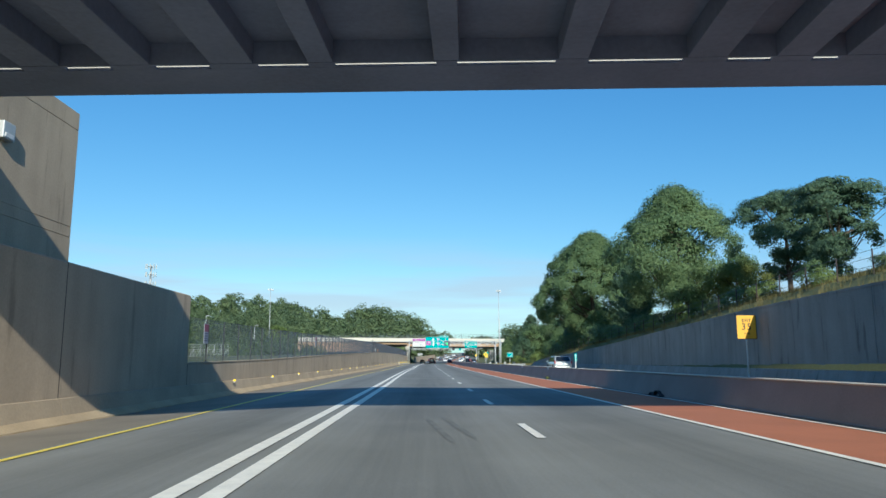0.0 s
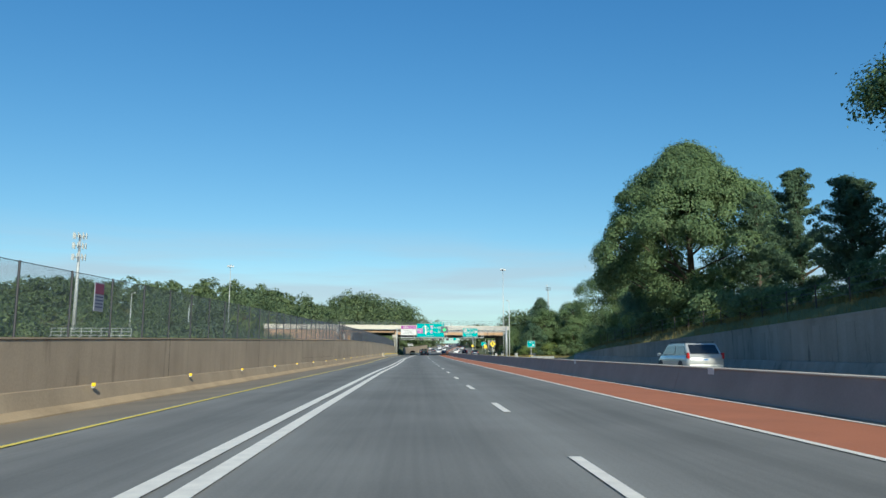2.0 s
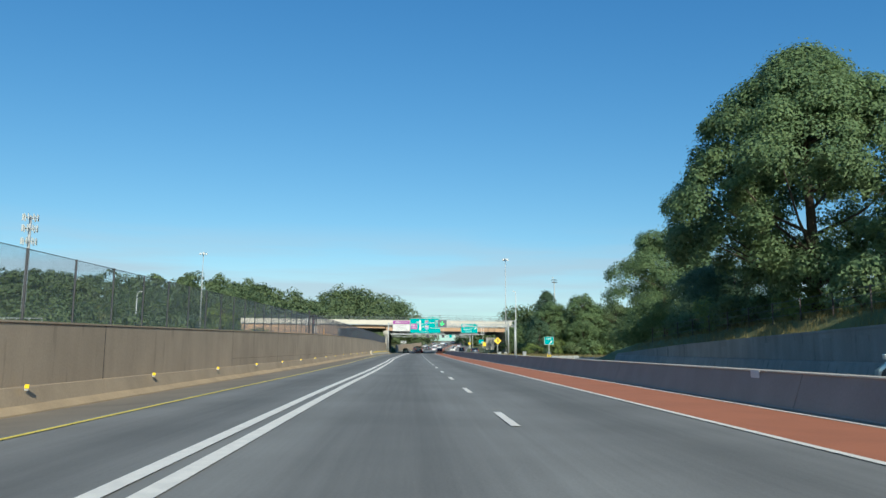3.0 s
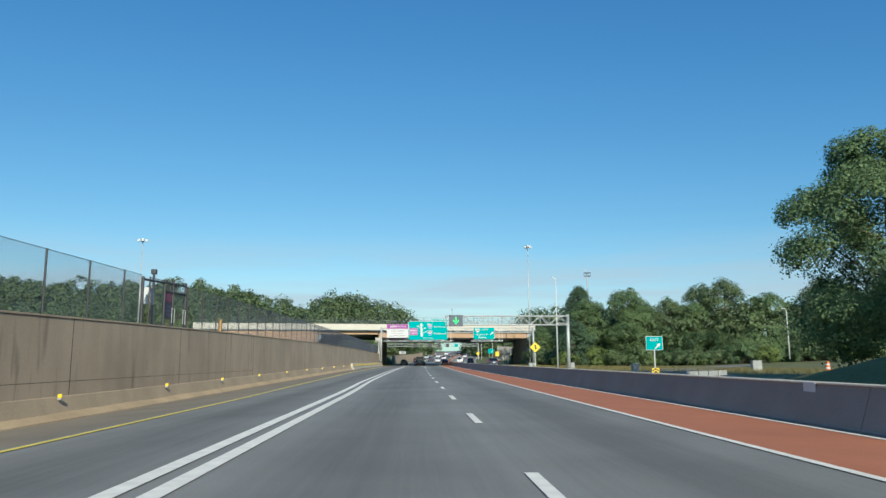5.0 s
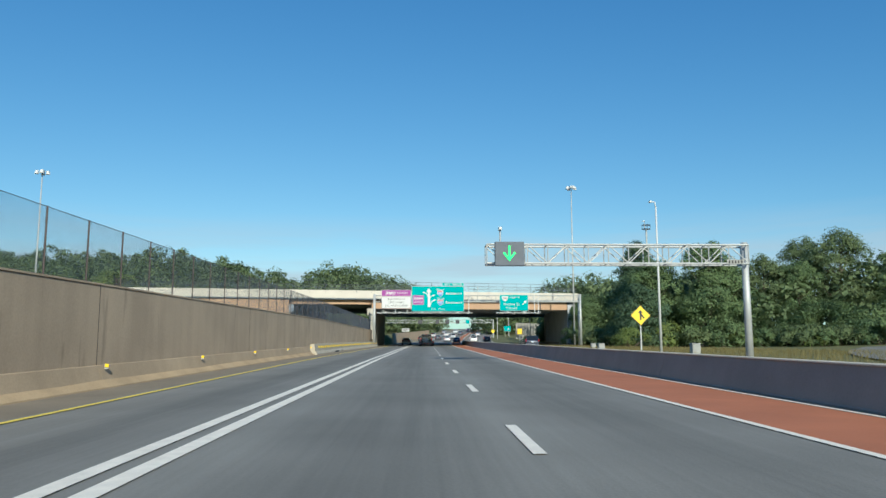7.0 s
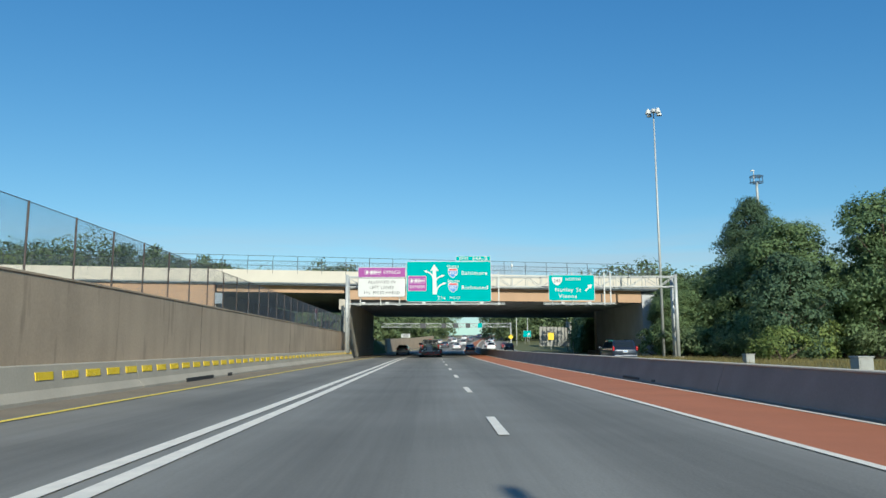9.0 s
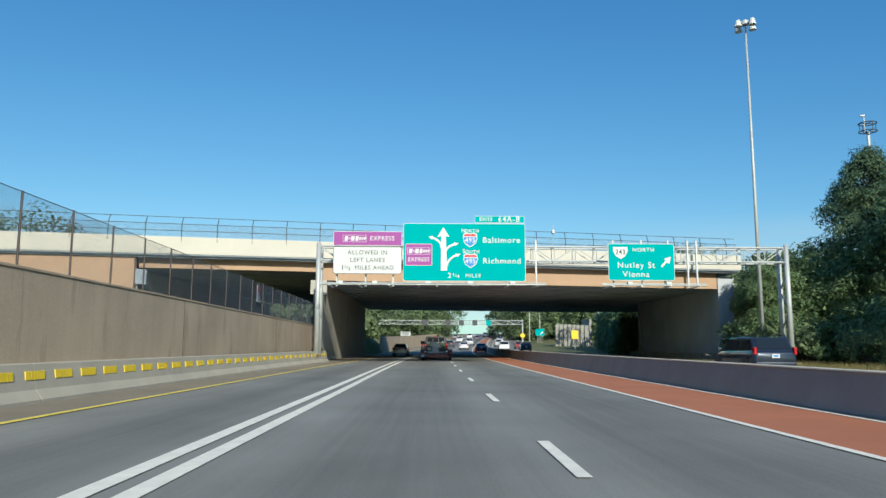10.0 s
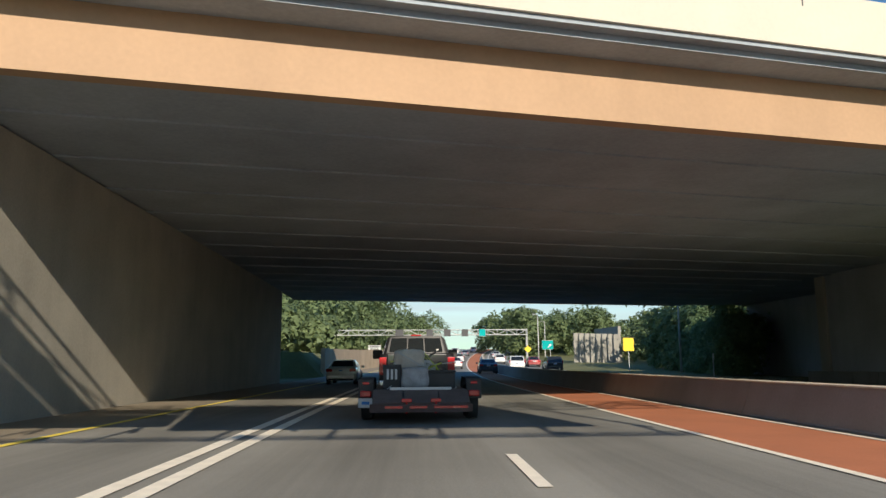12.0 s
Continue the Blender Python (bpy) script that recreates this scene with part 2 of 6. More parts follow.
GRASS = material("dry_verge_grass", (0.13, 0.13, 0.045), 0.95, spread=0.35, scale=0.25, fine=6, bump=0.6)
BARK = material("tree_bark", (0.10, 0.075, 0.055), 0.95, spread=0.3, scale=2, fine=18, bump=0.6)
LEAF_OAK = foliage("broad_leaves", (0.120, 0.192, 0.094), (0.238, 0.318, 0.138))
LEAF_PINE = foliage("pine_needles", (0.085, 0.150, 0.088), (0.150, 0.215, 0.120))
LEAF_LIGHT = foliage("light_green_leaves", (0.165, 0.235, 0.070), (0.270, 0.320, 0.100))
LEAF_FAR = foliage("far_leaves", (0.140, 0.195, 0.092), (0.215, 0.270, 0.125))
LEAF_YELLOW = foliage("yellowing_leaves", (0.150, 0.180, 0.050), (0.280, 0.285, 0.080))
RUBBER = material("tyre_rubber", (0.025, 0.025, 0.026), 0.85, spread=0.2, scale=6, fine=40, bump=0.1)
GLASS = plain("dark_car_glass", (0.015, 0.018, 0.02), 0.06, 0.0, 0.6)
CHROME = plain("bright_metal", (0.75, 0.75, 0.76), 0.25, 1.0)
RED_LENS = plain("red_lamp_lens", (0.45, 0.01, 0.015), 0.2, 0.0, 0.6)
PLASTIC = material("black_trim_plastic", (0.03, 0.03, 0.032), 0.6, spread=0.15, scale=6, fine=50, bump=0.05)


# ---- the line of the road ----
def rx(y):
    """East position of the broken lane line at station y."""
    if y > 270:
        d = min(y, 620) - 270
        return 2.0 + 0.0170 * d + 0.00035 * d * d + (y - 620) * 0.262 * (y > 620)
    v = max(y, -30) / 250
    return 1.814 - 1.588 * v - 0.715 * v * v + 2.135 * v ** 3 + 0.09 * ease(188, 204, y) * (1 - ease(222, 248, y))


def rz(y):
    """Height of the pavement at station y: level, then a rise beyond the second bridge."""
    if y < 290:
        return 0.0
    d = min(y, 420) - 290
    return 0.00015 * d * d + max(0, min(y, 520) - 420) * 0.037 + max(0, min(y, 570) - 520) * 0.018


def ease(a, b, y):
    t = min(1, max(0, (y - a) / (b - a)))
    return t * t * (3 - 2 * t)


def wall_off(y):
    """Offset of the upper face of the western retaining wall from the lane line."""
    return -11.05 + 1.05 * ease(120, 205, y)


def wall_top(y):
    if y < 28.6:
        return 3.72
    pts = ((28.6, 1.06), (43, 1.21), (67, 1.61), (86, 1.88), (129, 2.50), (143, 2.66), (160, 2.75), (205, 2.85), (230, 2.76), (262, 2.62), (400, 2.6))
    for (a, u), (b, v) in zip(pts, pts[1:]):
        if y <= b:
            return u + (v - u) * (y - a) / (b - a)
    return 2.6


def cross(o, y):
    """Fall of the express lane and its shoulder away from the double line."""
    return -0.057 * max(0.0, -o - 4.23) * (1 - ease(120, 205, y))


def yellow_off(y):
    if y > 205:
        return float(np.interp(y, (205, 220, 232, 248, 260), (-8.03, -7.98, -7.86, -7.72, -7.5)))
    return -7.88 - 0.15 * ease(130, 205, y) + double_shift(y)


def barrier_foot(y):
    """Offset of the foot of the western barrier, which closes in on the lane towards the bridge."""
    return float(np.interp(y, (199, 225, 235, 246, 258, 262), (-9.44, -9.5, -9.4, -9.2, -8.9, -8.85)))


def double_shift(y):
    """Small sideways drift of the double line along the road."""
    return 0.13 * (1 - ease(30, 60, y)) + 0.22 * ease(80, 105, y) * (1 - ease(128, 148, y))


# ---- mesh helpers ----
def mesh(name, verts, faces, mat=None, uvs=None, smooth=False):
    me = bpy.data.meshes.new(name)
    me.from_pydata([tuple(v) for v in verts], [], faces)
    if mat is not None:
        me.materials.append(mat)
    if uvs is not None:
        lay = me.uv_layers.new(name="UVMap")
        idx = np.empty(len(me.loops), dtype=np.int32)
        me.loops.foreach_get("vertex_index", idx)
        lay.data.foreach_set("uv", np.asarray(uvs, dtype=np.float32)[idx].ravel())
    if smooth:
        me.polygons.foreach_set("use_smooth", [True] * len(me.polygons))
    me.update()
    return me


def empty(name, x=0, y=0, z=0, turn=0):
    ob = new(name)
    ob.matrix_world = pose(x, y, z, 0, 0, turn)
    ob.empty_display_size = 0.3
    return ob


def child(name, me, parent, label="", m=None):
    ob = new(name, me)
    ob.parent = parent
    if m is not None:
        ob.matrix_local = m
    if label:
        ob["label"] = label
    return ob


def part(name, bm, mat, parent, label="", m=None, smooth=False):
    me = bpy.data.meshes.new(name)
    bm.normal_update()
    bm.to_mesh(me)
    bm.free()
    me.materials.append(mat)
    if smooth:
        me.polygons.foreach_set("use_smooth", [True] * len(me.polygons))
    return child(name, me, parent, label, m)


def box(bm, x0, x1, y0, y1, z0, z1, bevel=0.0):
    """Adds a box to bm, its edges rounded by bevel."""
    made = bmesh.ops.create_cube(bm, size=1, matrix=Matrix.Translation(((x0 + x1) / 2, (y0 + y1) / 2, (z0 + z1) / 2))
                                 @ Matrix.Diagonal((x1 - x0, y1 - y0, z1 - z0, 1)))
    if bevel:
        edges = {e for v in made["verts"] for e in v.link_edges}
        bmesh.ops.bevel(bm, geom=list(edges), offset=bevel, segments=2, affect="EDGES", profile=0.6)
    return bm


def boxed(*args, bevel=0.0):
    return box(bmesh.new(), *args, bevel=bevel)


def tube(bm, a, b, r0, r1=None, sides=8):
    """Adds a tapered round bar from a to b."""
    a, b = Vector(a), Vector(b)
    r1 = r0 if r1 is None else r1
    d = b - a
    m = Matrix.Translation((a + b) / 2) @ d.to_track_quat("Z", "Y").to_matrix().to_4x4()
    bmesh.ops.create_cone(bm, cap_ends=True, segments=sides, radius1=r0, radius2=r1, depth=d.length, matrix=m)
    return bm


def loft(rings, mat, name, closed=True, caps=True, smooth=False):
    """A skin over rings of equal numbers of points."""
    n = len(rings[0])
    verts = [p for r in rings for p in r]
    faces = []
    for i in range(len(rings) - 1):
        for j in range(n if closed else n - 1):
            k = (j + 1) % n
            faces.append((i * n + j, i * n + k, (i + 1) * n + k, (i + 1) * n + j))
    if caps and closed:
        faces.append(tuple(range(n - 1, -1, -1)))
        faces.append(tuple((len(rings) - 1) * n + j for j in range(n)))
    return mesh(name, verts, faces, mat, None, smooth)


def stations(y0, y1, step=5.0):
    n = max(1, round((y1 - y0) / step))
    return [y0 + (y1 - y0) * i / n for i in range(n + 1)]


def run(name, section, y0, y1, mat, step=5.0, sag=False):
    """A long body that follows the road; section(y) gives its outline as (offset from the lane line, height) points."""
    rings = [[(rx(y) + o, y, rz(y) + z + (cross(o, y) if sag else 0)) for o, z in section(y)] for y in stations(y0, y1, step)]
    return loft(rings, mat, name)


def ribbon(name, left, right, y0, y1, z, mat, step=5.0):
    """A flat strip of pavement between two offsets, with its offsets and stations kept for the material."""
    verts, uvs, faces = [], [], []
    for i, y in enumerate(stations(y0, y1, step)):
        lo = left(y) if callable(left) else left
        ro = right(y) if callable(right) else right
        for o in (lo, ro):
            verts.append((rx(y) + o, y, rz(y) + cross(o, y) + z))
            uvs.append((o, y))
        if i:
            faces.append((2 * i - 2, 2 * i - 1, 2 * i + 1, 2 * i))
    return mesh(name, verts, faces, mat, uvs)


def structure(name, me, label="", category=""):
    return tagged(new(name, me), label, category, kind="structure")


# ---- ground ----
def ground_height(x, y, o):
    """Height of the land at x, y, where o is the offset from the lane line."""
    base = rz(y) - 0.08 + cross(o, y)
    edge = wall_off(y) - 0.3 if y < 262 else (-19.5 if y < 316 else -11.0)
    if o < edge:
        back = -o - 10.5
        up = wall_top(y) - 0.35 if y > 28 else 3.2
        hill = 26 * (0.42 * ease(8, 70, back) + 0.58 * ease(85, 150, back)) * ease(400, 540, y) * (1 - ease(570, 680, y)) + 5 * ease(8, 45, back) * ease(325, 400, y)
        return max(base, up * (1 - 0.25 * ease(6, 60, back)) + hill)
    if y < 128:
        if o > 16.9:
            top = right_top(y)
            return top - 0.12 + 1.15 * ease(0, 2.2, o - 17) + 2.2 * ease(1.5, 11, o - 17)
        return base
    side = 3 * ease(45, 120, o) * (1 - 0.6 * ease(330, 600, y))
    fade = (right_top(128) * ease(17.0, 17.6, o) + 1.15 * ease(17, 19.2, o) + 2.2 * ease(18.5, 28, o)) * (1 - ease(128, 144, y))
    return base + side * ease(128, 170, y) + fade


def right_top(y):
    """Top of the eastern retaining wall."""
    return float(np.interp(y, (20, 30, 40, 50, 60, 70, 80, 90, 110, 128), (4.35, 4.25, 4.05, 3.65, 3.25, 2.8, 2.45, 2.1, 1.5, 0.7)))


offs = (-2600, -1200, -700, -420, -300, -220, -190, -165, -145, -125, -110, -95, -83, -72, -55, -40, -29, -21, -19.6, -19.4, -15.5, -12.5, -8.88, -8.87, -4.23, 0, 4, 8.5, 13, 16.6,
        17.15, 17.8, 18.5, 19.3, 20.5, 23, 26, 30, 36, 44, 55, 70, 90, 120, 165, 230, 330, 500, 900, 2600)
rows_y = [-400, -150, -60, -25, 0, 10, 14.3, 18.6, 18.9, 23, 28.5, 28.8] + [31 + 7 * i for i in range(14)] + [127.9, 128.1] + [133 + 8 * i for i in range(16)] + [257, 261.9, 262.1, 270, 280, 290, 300, 308, 315.9, 316.1, 322, 330, 338, 346, 354, 362, 370, 380] + [400, 430, 470, 500, 520, 545, 580, 610, 640, 680, 780, 950, 1300, 2000, 3500]
gv, gf = [], []
for i, y in enumerate(rows_y):
    for j, o in enumerate(offs):
        if o in (-8.88, -8.87):
            o = wall_off(y) - (0.36 if o == -8.88 else 0.1)
        gv.append((rx(y) * (1 if abs(o) < 400 else 0) + o, y, ground_height(rx(y) + o, y, o)))
        if i and j:
            k = len(offs)
            gf.append(((i - 1) * k + j - 1, (i - 1) * k + j, i * k + j, i * k + j - 1))
structure("ground", mesh("ground", gv, gf, GRASS, None, True), "dry grassy verges and banks beside the highway", "ground")

# ---- carriageway ----
structure("road_express", ribbon("road_express", lambda y: yellow_off(y) - 0.3, -4.23, -120, 900, 0.0, ASPHALT),
          "grey asphalt express lane beside the double white line", "road")
structure("road", ribbon("road", -4.23, 6.1, -120, 900, 0.0, ASPHALT),
          "grey asphalt carriageway with worn wheel tracks", "road")
structure("shoulder_west", ribbon("shoulder", lambda y: wall_off(y) - 0.1, lambda y: yellow_off(y) - 0.3, -120, 900, 0.0, SHOULDER),
          "sandy asphalt shoulder below the retaining wall", "road")
structure("shoulder_red", ribbon("red_shoulder", 3.52, 5.70, -120, 900, 0.008, RED_ASPHALT),
          "brick-red asphalt shoulder lane beside the barrier", "road")
structure("road_east", ribbon("road_east", 6.6, lambda y: 17.2 - 2.6 * ease(125, 160, y), -120, 900, 0.0, ASPHALT),
          "grey asphalt carriageway beyond the median barrier", "road")


def ramp_mesh():
    verts, uvs, faces = [], [], []
    for i, y in enumerate(stations(129, 232, 4)):
        d = max(0, y - 118)
        a = 10.5 + 0.0033 * d * d
        b = min(a + 6.8 + 0.012 * d, 16.7 + 0.6 * max(0, y - 138))
        for o in (a, b):
            verts.append((rx(y) + o, y, max(0.012, ground_height(0, y, o) + 0.1)))
            uvs.append((o, y))
        if i:
            faces.append((2 * i - 2, 2 * i - 1, 2 * i + 1, 2 * i))
    return mesh("ramp", verts, faces, ASPHALT, uvs)


structure("road_ramp", ramp_mesh(), "asphalt exit ramp that bends away from the highway", "road")

lines = empty("road_markings")
tagged(lines, "white and yellow painted lane lines on the asphalt", "road marking", kind="structure")
child("yellow_line", ribbon("yellow_line", lambda y: yellow_off(y) - 0.085, lambda y: yellow_off(y) + 0.085, -120, 600, 0.014, YELLOW_LINE), lines, "yellow edge line")
child("white_line", ribbon("white_line", lambda y: -4.34 + double_shift(y), lambda y: -4.12 + double_shift(y), -120, 600, 0.014, WHITE_LINE), lines, "wide white line")
child("white_line", ribbon("white_line", lambda y: -3.92 + double_shift(y), lambda y: -3.70 + double_shift(y), -120, 600, 0.014, WHITE_LINE), lines, "wide white line")
child("white_line", ribbon("white_line", 3.36, 3.50, -120, 600, 0.014, WHITE_LINE), lines, "white edge line")
child("white_line", ribbon("white_line", 5.72, 5.84, -120, 600, 0.014, WHITE_LINE), lines, "white line at the barrier foot")

# dark skid marks left in the middle lane
SKID = material("rubbed_in_tyre_rubber", (0.155, 0.147, 0.130), 0.9, spread=0.35, scale=1.6, fine=12, bump=0.05)
skids = empty("skid_marks")
tagged(skids, "dark rubber skid marks on the middle lane", "skid marks", kind="structure")
for y0, y1, o0, o1 in ((10.8, 15.4, -1.38, -1.78), (11.4, 16.0, -1.02, -1.46), (34.6, 38.6, -1.34, -1.42), (34.6, 38.9, -0.86, -1.02)):
    v, f = [], []
    for k in range(9):
        t = k / 8
        y, o = y0 + (y1 - y0) * t, o0 + (o1 - o0) * t
        w = 0.06 * min(1.0, 0.3 + 6 * t, 0.3 + 6 * (1 - t))
        v += [(rx(y) + o - w, y, 0.006), (rx(y) + o + w, y, 0.006)]
        if k:
            f.append((2 * k - 2, 2 * k - 1, 2 * k + 1, 2 * k))
    child("skid_mark", mesh("skid_mark", v, f, SKID), skids)
child("white_line", ribbon("white_line", 7.5, 7.62, -120, 600, 0.014, WHITE_LINE), lines)
child("white_line", ribbon("white_line", 14.4, 14.52, -120, 124, 0.014, WHITE_LINE), lines)
child("white_line", ribbon("white_line", 14.3, 14.42, 160, 600, 0.014, WHITE_LINE), lines)
DASHL = 2.55
DASH_I = (-8, 0, 2, 4, 6, 7, 12, 15, 21, 26, 60)
DASH_Y = (-58.5, 11.5, 28.6, 46.8, 64.2, 72.8, 116.3, 141.6, 195.3, 240.5, 540)
for i in range(-8, 40):
    y = float(np.interp(i, DASH_I, DASH_Y))
    child("lane_dash", ribbon("lane_dash", -0.075, 0.075, y, y + DASHL, 0.014, WHITE_LINE, 2), lines)
    child("lane_dash", ribbon("lane_dash", 10.9, 11.05, y + 2, y + 2 + DASHL, 0.014, WHITE_LINE, 2), lines)

# ---- western retaining wall ----
WALL_JOINTS = (-60, -30, -8, 18.7, 28.6, 49, 68.5, 84, 100, 113, 123.5, 133, 140, 146, 164, 181, 199, 214, 232, 247, 262)
wall_west = empty("wall_west")
tagged(wall_west, "weathered tan concrete retaining wall with dark stains", "wall", kind="structure")
for a, b in zip(WALL_JOINTS, WALL_JOINTS[1:]):
    def outline(y, a=a, b=b):
        y = min(max(y, a + 0.02), b - 0.02)
        w, t = wall_off(y), wall_top(y)
        return [(w - 0.42, -0.7), (w, -0.7), (w, t - 0.03), (w - 0.03, t), (w - 0.39, t), (w - 0.42, t - 0.03)]
    child("wall_panel", run("wall_panel", outline, a + 0.012, b - 0.012, WALL, 4), wall_west)
    def toe(y):
        w = wall_off(y)
        return [(w + 0.001, -0.2), (w + 0.168, -0.2), (w + 0.17, 0.20), (w + 0.05, 0.62), (w + 0.001, 0.64)]
    def drift(y):
        w = wall_off(y)
        n = 0.5 + 0.5 * noise.noise(Vector((y * 0.35, 3.1, 0)))
        return [(w + 0.172, -0.2), (w + 0.46 + 0.10 * n, -0.2), (w + 0.42 + 0.10 * n, 0.035), (w + 0.30, 0.12 + 0.03 * n), (w + 0.172, 0.17 + 0.07 * n)]
    if a > -20:
        part("joint", boxed(-0.05, 0.002, -0.018, 0.018, -0.1, wall_top(a) - 0.01), JOINT, wall_west, m=pose(rx(a) + wall_off(a), a, 0))
    def seam(y):
        w = wall_off(y)
        return [(w - 0.01, 0.642), (w + 0.003, 0.642), (w + 0.003, 0.654), (w - 0.01, 0.654)]
    if 110 < b <= 150:
        child("joint", run("joint", seam, a + 0.02, b - 0.02, JOINT, 4), wall_west)
    if b <= 201:
        child("barrier_foot", run("barrier_foot", toe, a + 0.006, b - 0.006, WALL_FOOT, 4, True), wall_west, "sloping concrete barrier foot")
        child("sand_drift", run("sand_drift", drift, a, b, WALL_TOE, 1.0, True), wall_west, "sandy dirt drifted against the wall foot")
    def cope(y, a=a, b=b):
        y = min(max(y, a + 0.02), b - 0.02)
        w, t = wall_off(y), wall_top(y)
        return [(w - 0.45, t), (w + 0.025, t), (w + 0.025, t + 0.05), (w - 0.45, t + 0.05)]
    if a >= 28:
        child("coping", run("coping", cope, a, b - 0.01, WALL, 4), wall_west)


def delineator(x, y, z):
    """A small yellow reflector on a bracket."""
    ob = empty("reflector", x, y, z)
    part("reflector_face", boxed(0.02, 0.13, -0.03, 0.0, 0.01, 0.11, bevel=0.008), YELLOW_SIGN, ob, "yellow reflective face")
    part("bracket", boxed(0.0, 0.10, 0.0, 0.03, -0.04, 0.10, bevel=0.006), STEEL, ob)
    return tagged(ob, "small yellow reflector fixed to the wall foot", "reflector", "reflectors along the wall")


first = delineator(rx(14.5) + wall_off(14.5) + 0.14, 14.5, 0.28)
for k in range(20):
    y = 35.0 + 8.67 * k
    y += 0.9 * ease(45, 66, y) - 1.7 * ease(125, 150, y)
    copy_thing(first, pose(rx(y) + wall_off(y) + 0.12, y, 0.20 + 0.30 * ease(110, 200, y)))

# ---- barrier with yellow panels below the wall ----
barrier_west = empty("barrier_west")
tagged(barrier_west, "pale concrete safety barrier with yellow reflective panels", "barrier", kind="structure")


def jersey(face, width=0.62, top=0.82):
    return [(face, -0.1), (face, 0.08), (face - 0.16, 0.28), (face - 0.24, top - 0.02), (face - 0.26, top),
            (face - width + 0.02, top), (face - width, top - 0.02), (face - width, -0.1)]


for a in stations(199.6, 259.6, 7.5)[:-1]:
    child("barrier_unit", run("barrier_unit", lambda y: jersey(barrier_foot(y), 0.56, 0.82), a + 0.008, a + 7.49, BARRIER_NEW, 2.5), barrier_west)
for i, y in enumerate([201.5 + 1.19 * k for k in range(49)]):
    w = barrier_foot(y) - 0.215
    bm = bmesh.new()
    for k in range(7):
        box(bm, 0.0, 0.03, k * 0.108, k * 0.108 + 0.104, 0.0, 0.18, 0.006)
    box(bm, -0.02, 0.012, 0, 0.745, 0.0, 0.18)
    part("yellow_panel", bm, YELLOW_SIGN, barrier_west, m=pose(rx(y) + w + 0.012, y, 0.48, 0, -6, -0.4), label="ribbed yellow reflective panel")
for y in (210.9, 216.1):
    part("drain_slot", boxed(0, 0.03, 0, 3.2 if y < 212 else 0.6, 0.01, 0.14), PLASTIC, barrier_west, m=pose(rx(y) + barrier_foot(y) - 0.007, y, 0.0))

# ---- median barrier ----
median = empty("barrier_median")
tagged(median, "grey concrete median barrier with a pale top", "barrier", kind="structure")


def median_outline(y):
    return [(5.98, -0.1), (5.98, 0.04), (6.01, 0.06), (6.24, 0.72), (6.24, 0.742), (6.50, 0.742), (6.50, 0.72), (6.73, 0.06), (6.76, 0.04), (6.76, -0.1)]


def median_cap(y):
    return [(6.215, 0.745), (6.525, 0.745), (6.525, 0.768), (6.51, 0.778), (6.23, 0.778), (6.215, 0.768)]


for a in stations(-90, 420, 12.75)[:-1]:
    child("barrier_unit", run("barrier_unit", median_outline, a + 0.01, a + 12.74, BARRIER, 4.25), median)
    child("barrier_cap", run("barrier_cap", median_cap, a + 0.005, a + 12.745, COPING, 4.25), median, "pale worn barrier top")
for y in (47.6, 60.4, 77.5, 115.6):
    part("patch", boxed(-0.02, 0.0, 0, 0.42, -0.14, 0.06, bevel=0.008), WHITE_SIGN, median, "white mortar patch", m=pose(rx(y) + 6.215, y, 0.71))

for y0, y1 in ((209.9, 211.9), (208.2, 208.5)):
    part("drain_slot", boxed(-0.026, 0.02, 0, y1 - y0, 0.05, 0.13, bevel=0.004), PLASTIC, median, "dark drain slot at the barrier foot", m=pose(rx(y0) + 6.03, y0, 0.0))

# ---- eastern retaining wall ----
wall_east = empty("wall_east")
tagged(wall_east, "shaded concrete retaining wall with ribs and water stains", "wall", kind="structure")
for a in stations(-88, 126, 10.7)[:-1]:
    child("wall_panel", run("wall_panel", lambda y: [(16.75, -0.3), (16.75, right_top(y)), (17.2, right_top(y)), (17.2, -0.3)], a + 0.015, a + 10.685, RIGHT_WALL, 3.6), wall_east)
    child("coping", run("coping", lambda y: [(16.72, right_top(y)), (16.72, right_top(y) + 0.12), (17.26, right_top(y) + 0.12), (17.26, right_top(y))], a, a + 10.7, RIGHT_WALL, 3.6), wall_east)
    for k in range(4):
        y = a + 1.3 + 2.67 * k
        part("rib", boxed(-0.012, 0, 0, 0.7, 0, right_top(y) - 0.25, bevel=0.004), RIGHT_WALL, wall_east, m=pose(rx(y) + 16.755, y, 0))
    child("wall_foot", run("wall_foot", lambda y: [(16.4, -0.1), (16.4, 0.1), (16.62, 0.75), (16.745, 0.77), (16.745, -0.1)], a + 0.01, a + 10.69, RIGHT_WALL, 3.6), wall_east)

# ---- first bridge, overhead at the start ----
bridge_near = empty("bridge_over_start")
tagged(bridge_near, "dark concrete bridge deck over the highway", "bridge", kind="structure")
B0, B1, BZ = 6.8, 13.55, 6.42
TURN = Matrix.Translation((0, 13, 0)) @ Matrix.Rotation(radians(-3.0), 4, "Z") @ Matrix.Translation((0, -13, 0))
SLOTS = ((-8.3, -7.4), (-6.6, -5.75), (-4.95, -3.94), (-3.08, -2.15), (-1.68, 0.14), (0.51, 2.26), (2.84, 4.49), (5.26, 6.03), (6.73, 7.2), (8.4, 9.1), (10.0, 10.9))


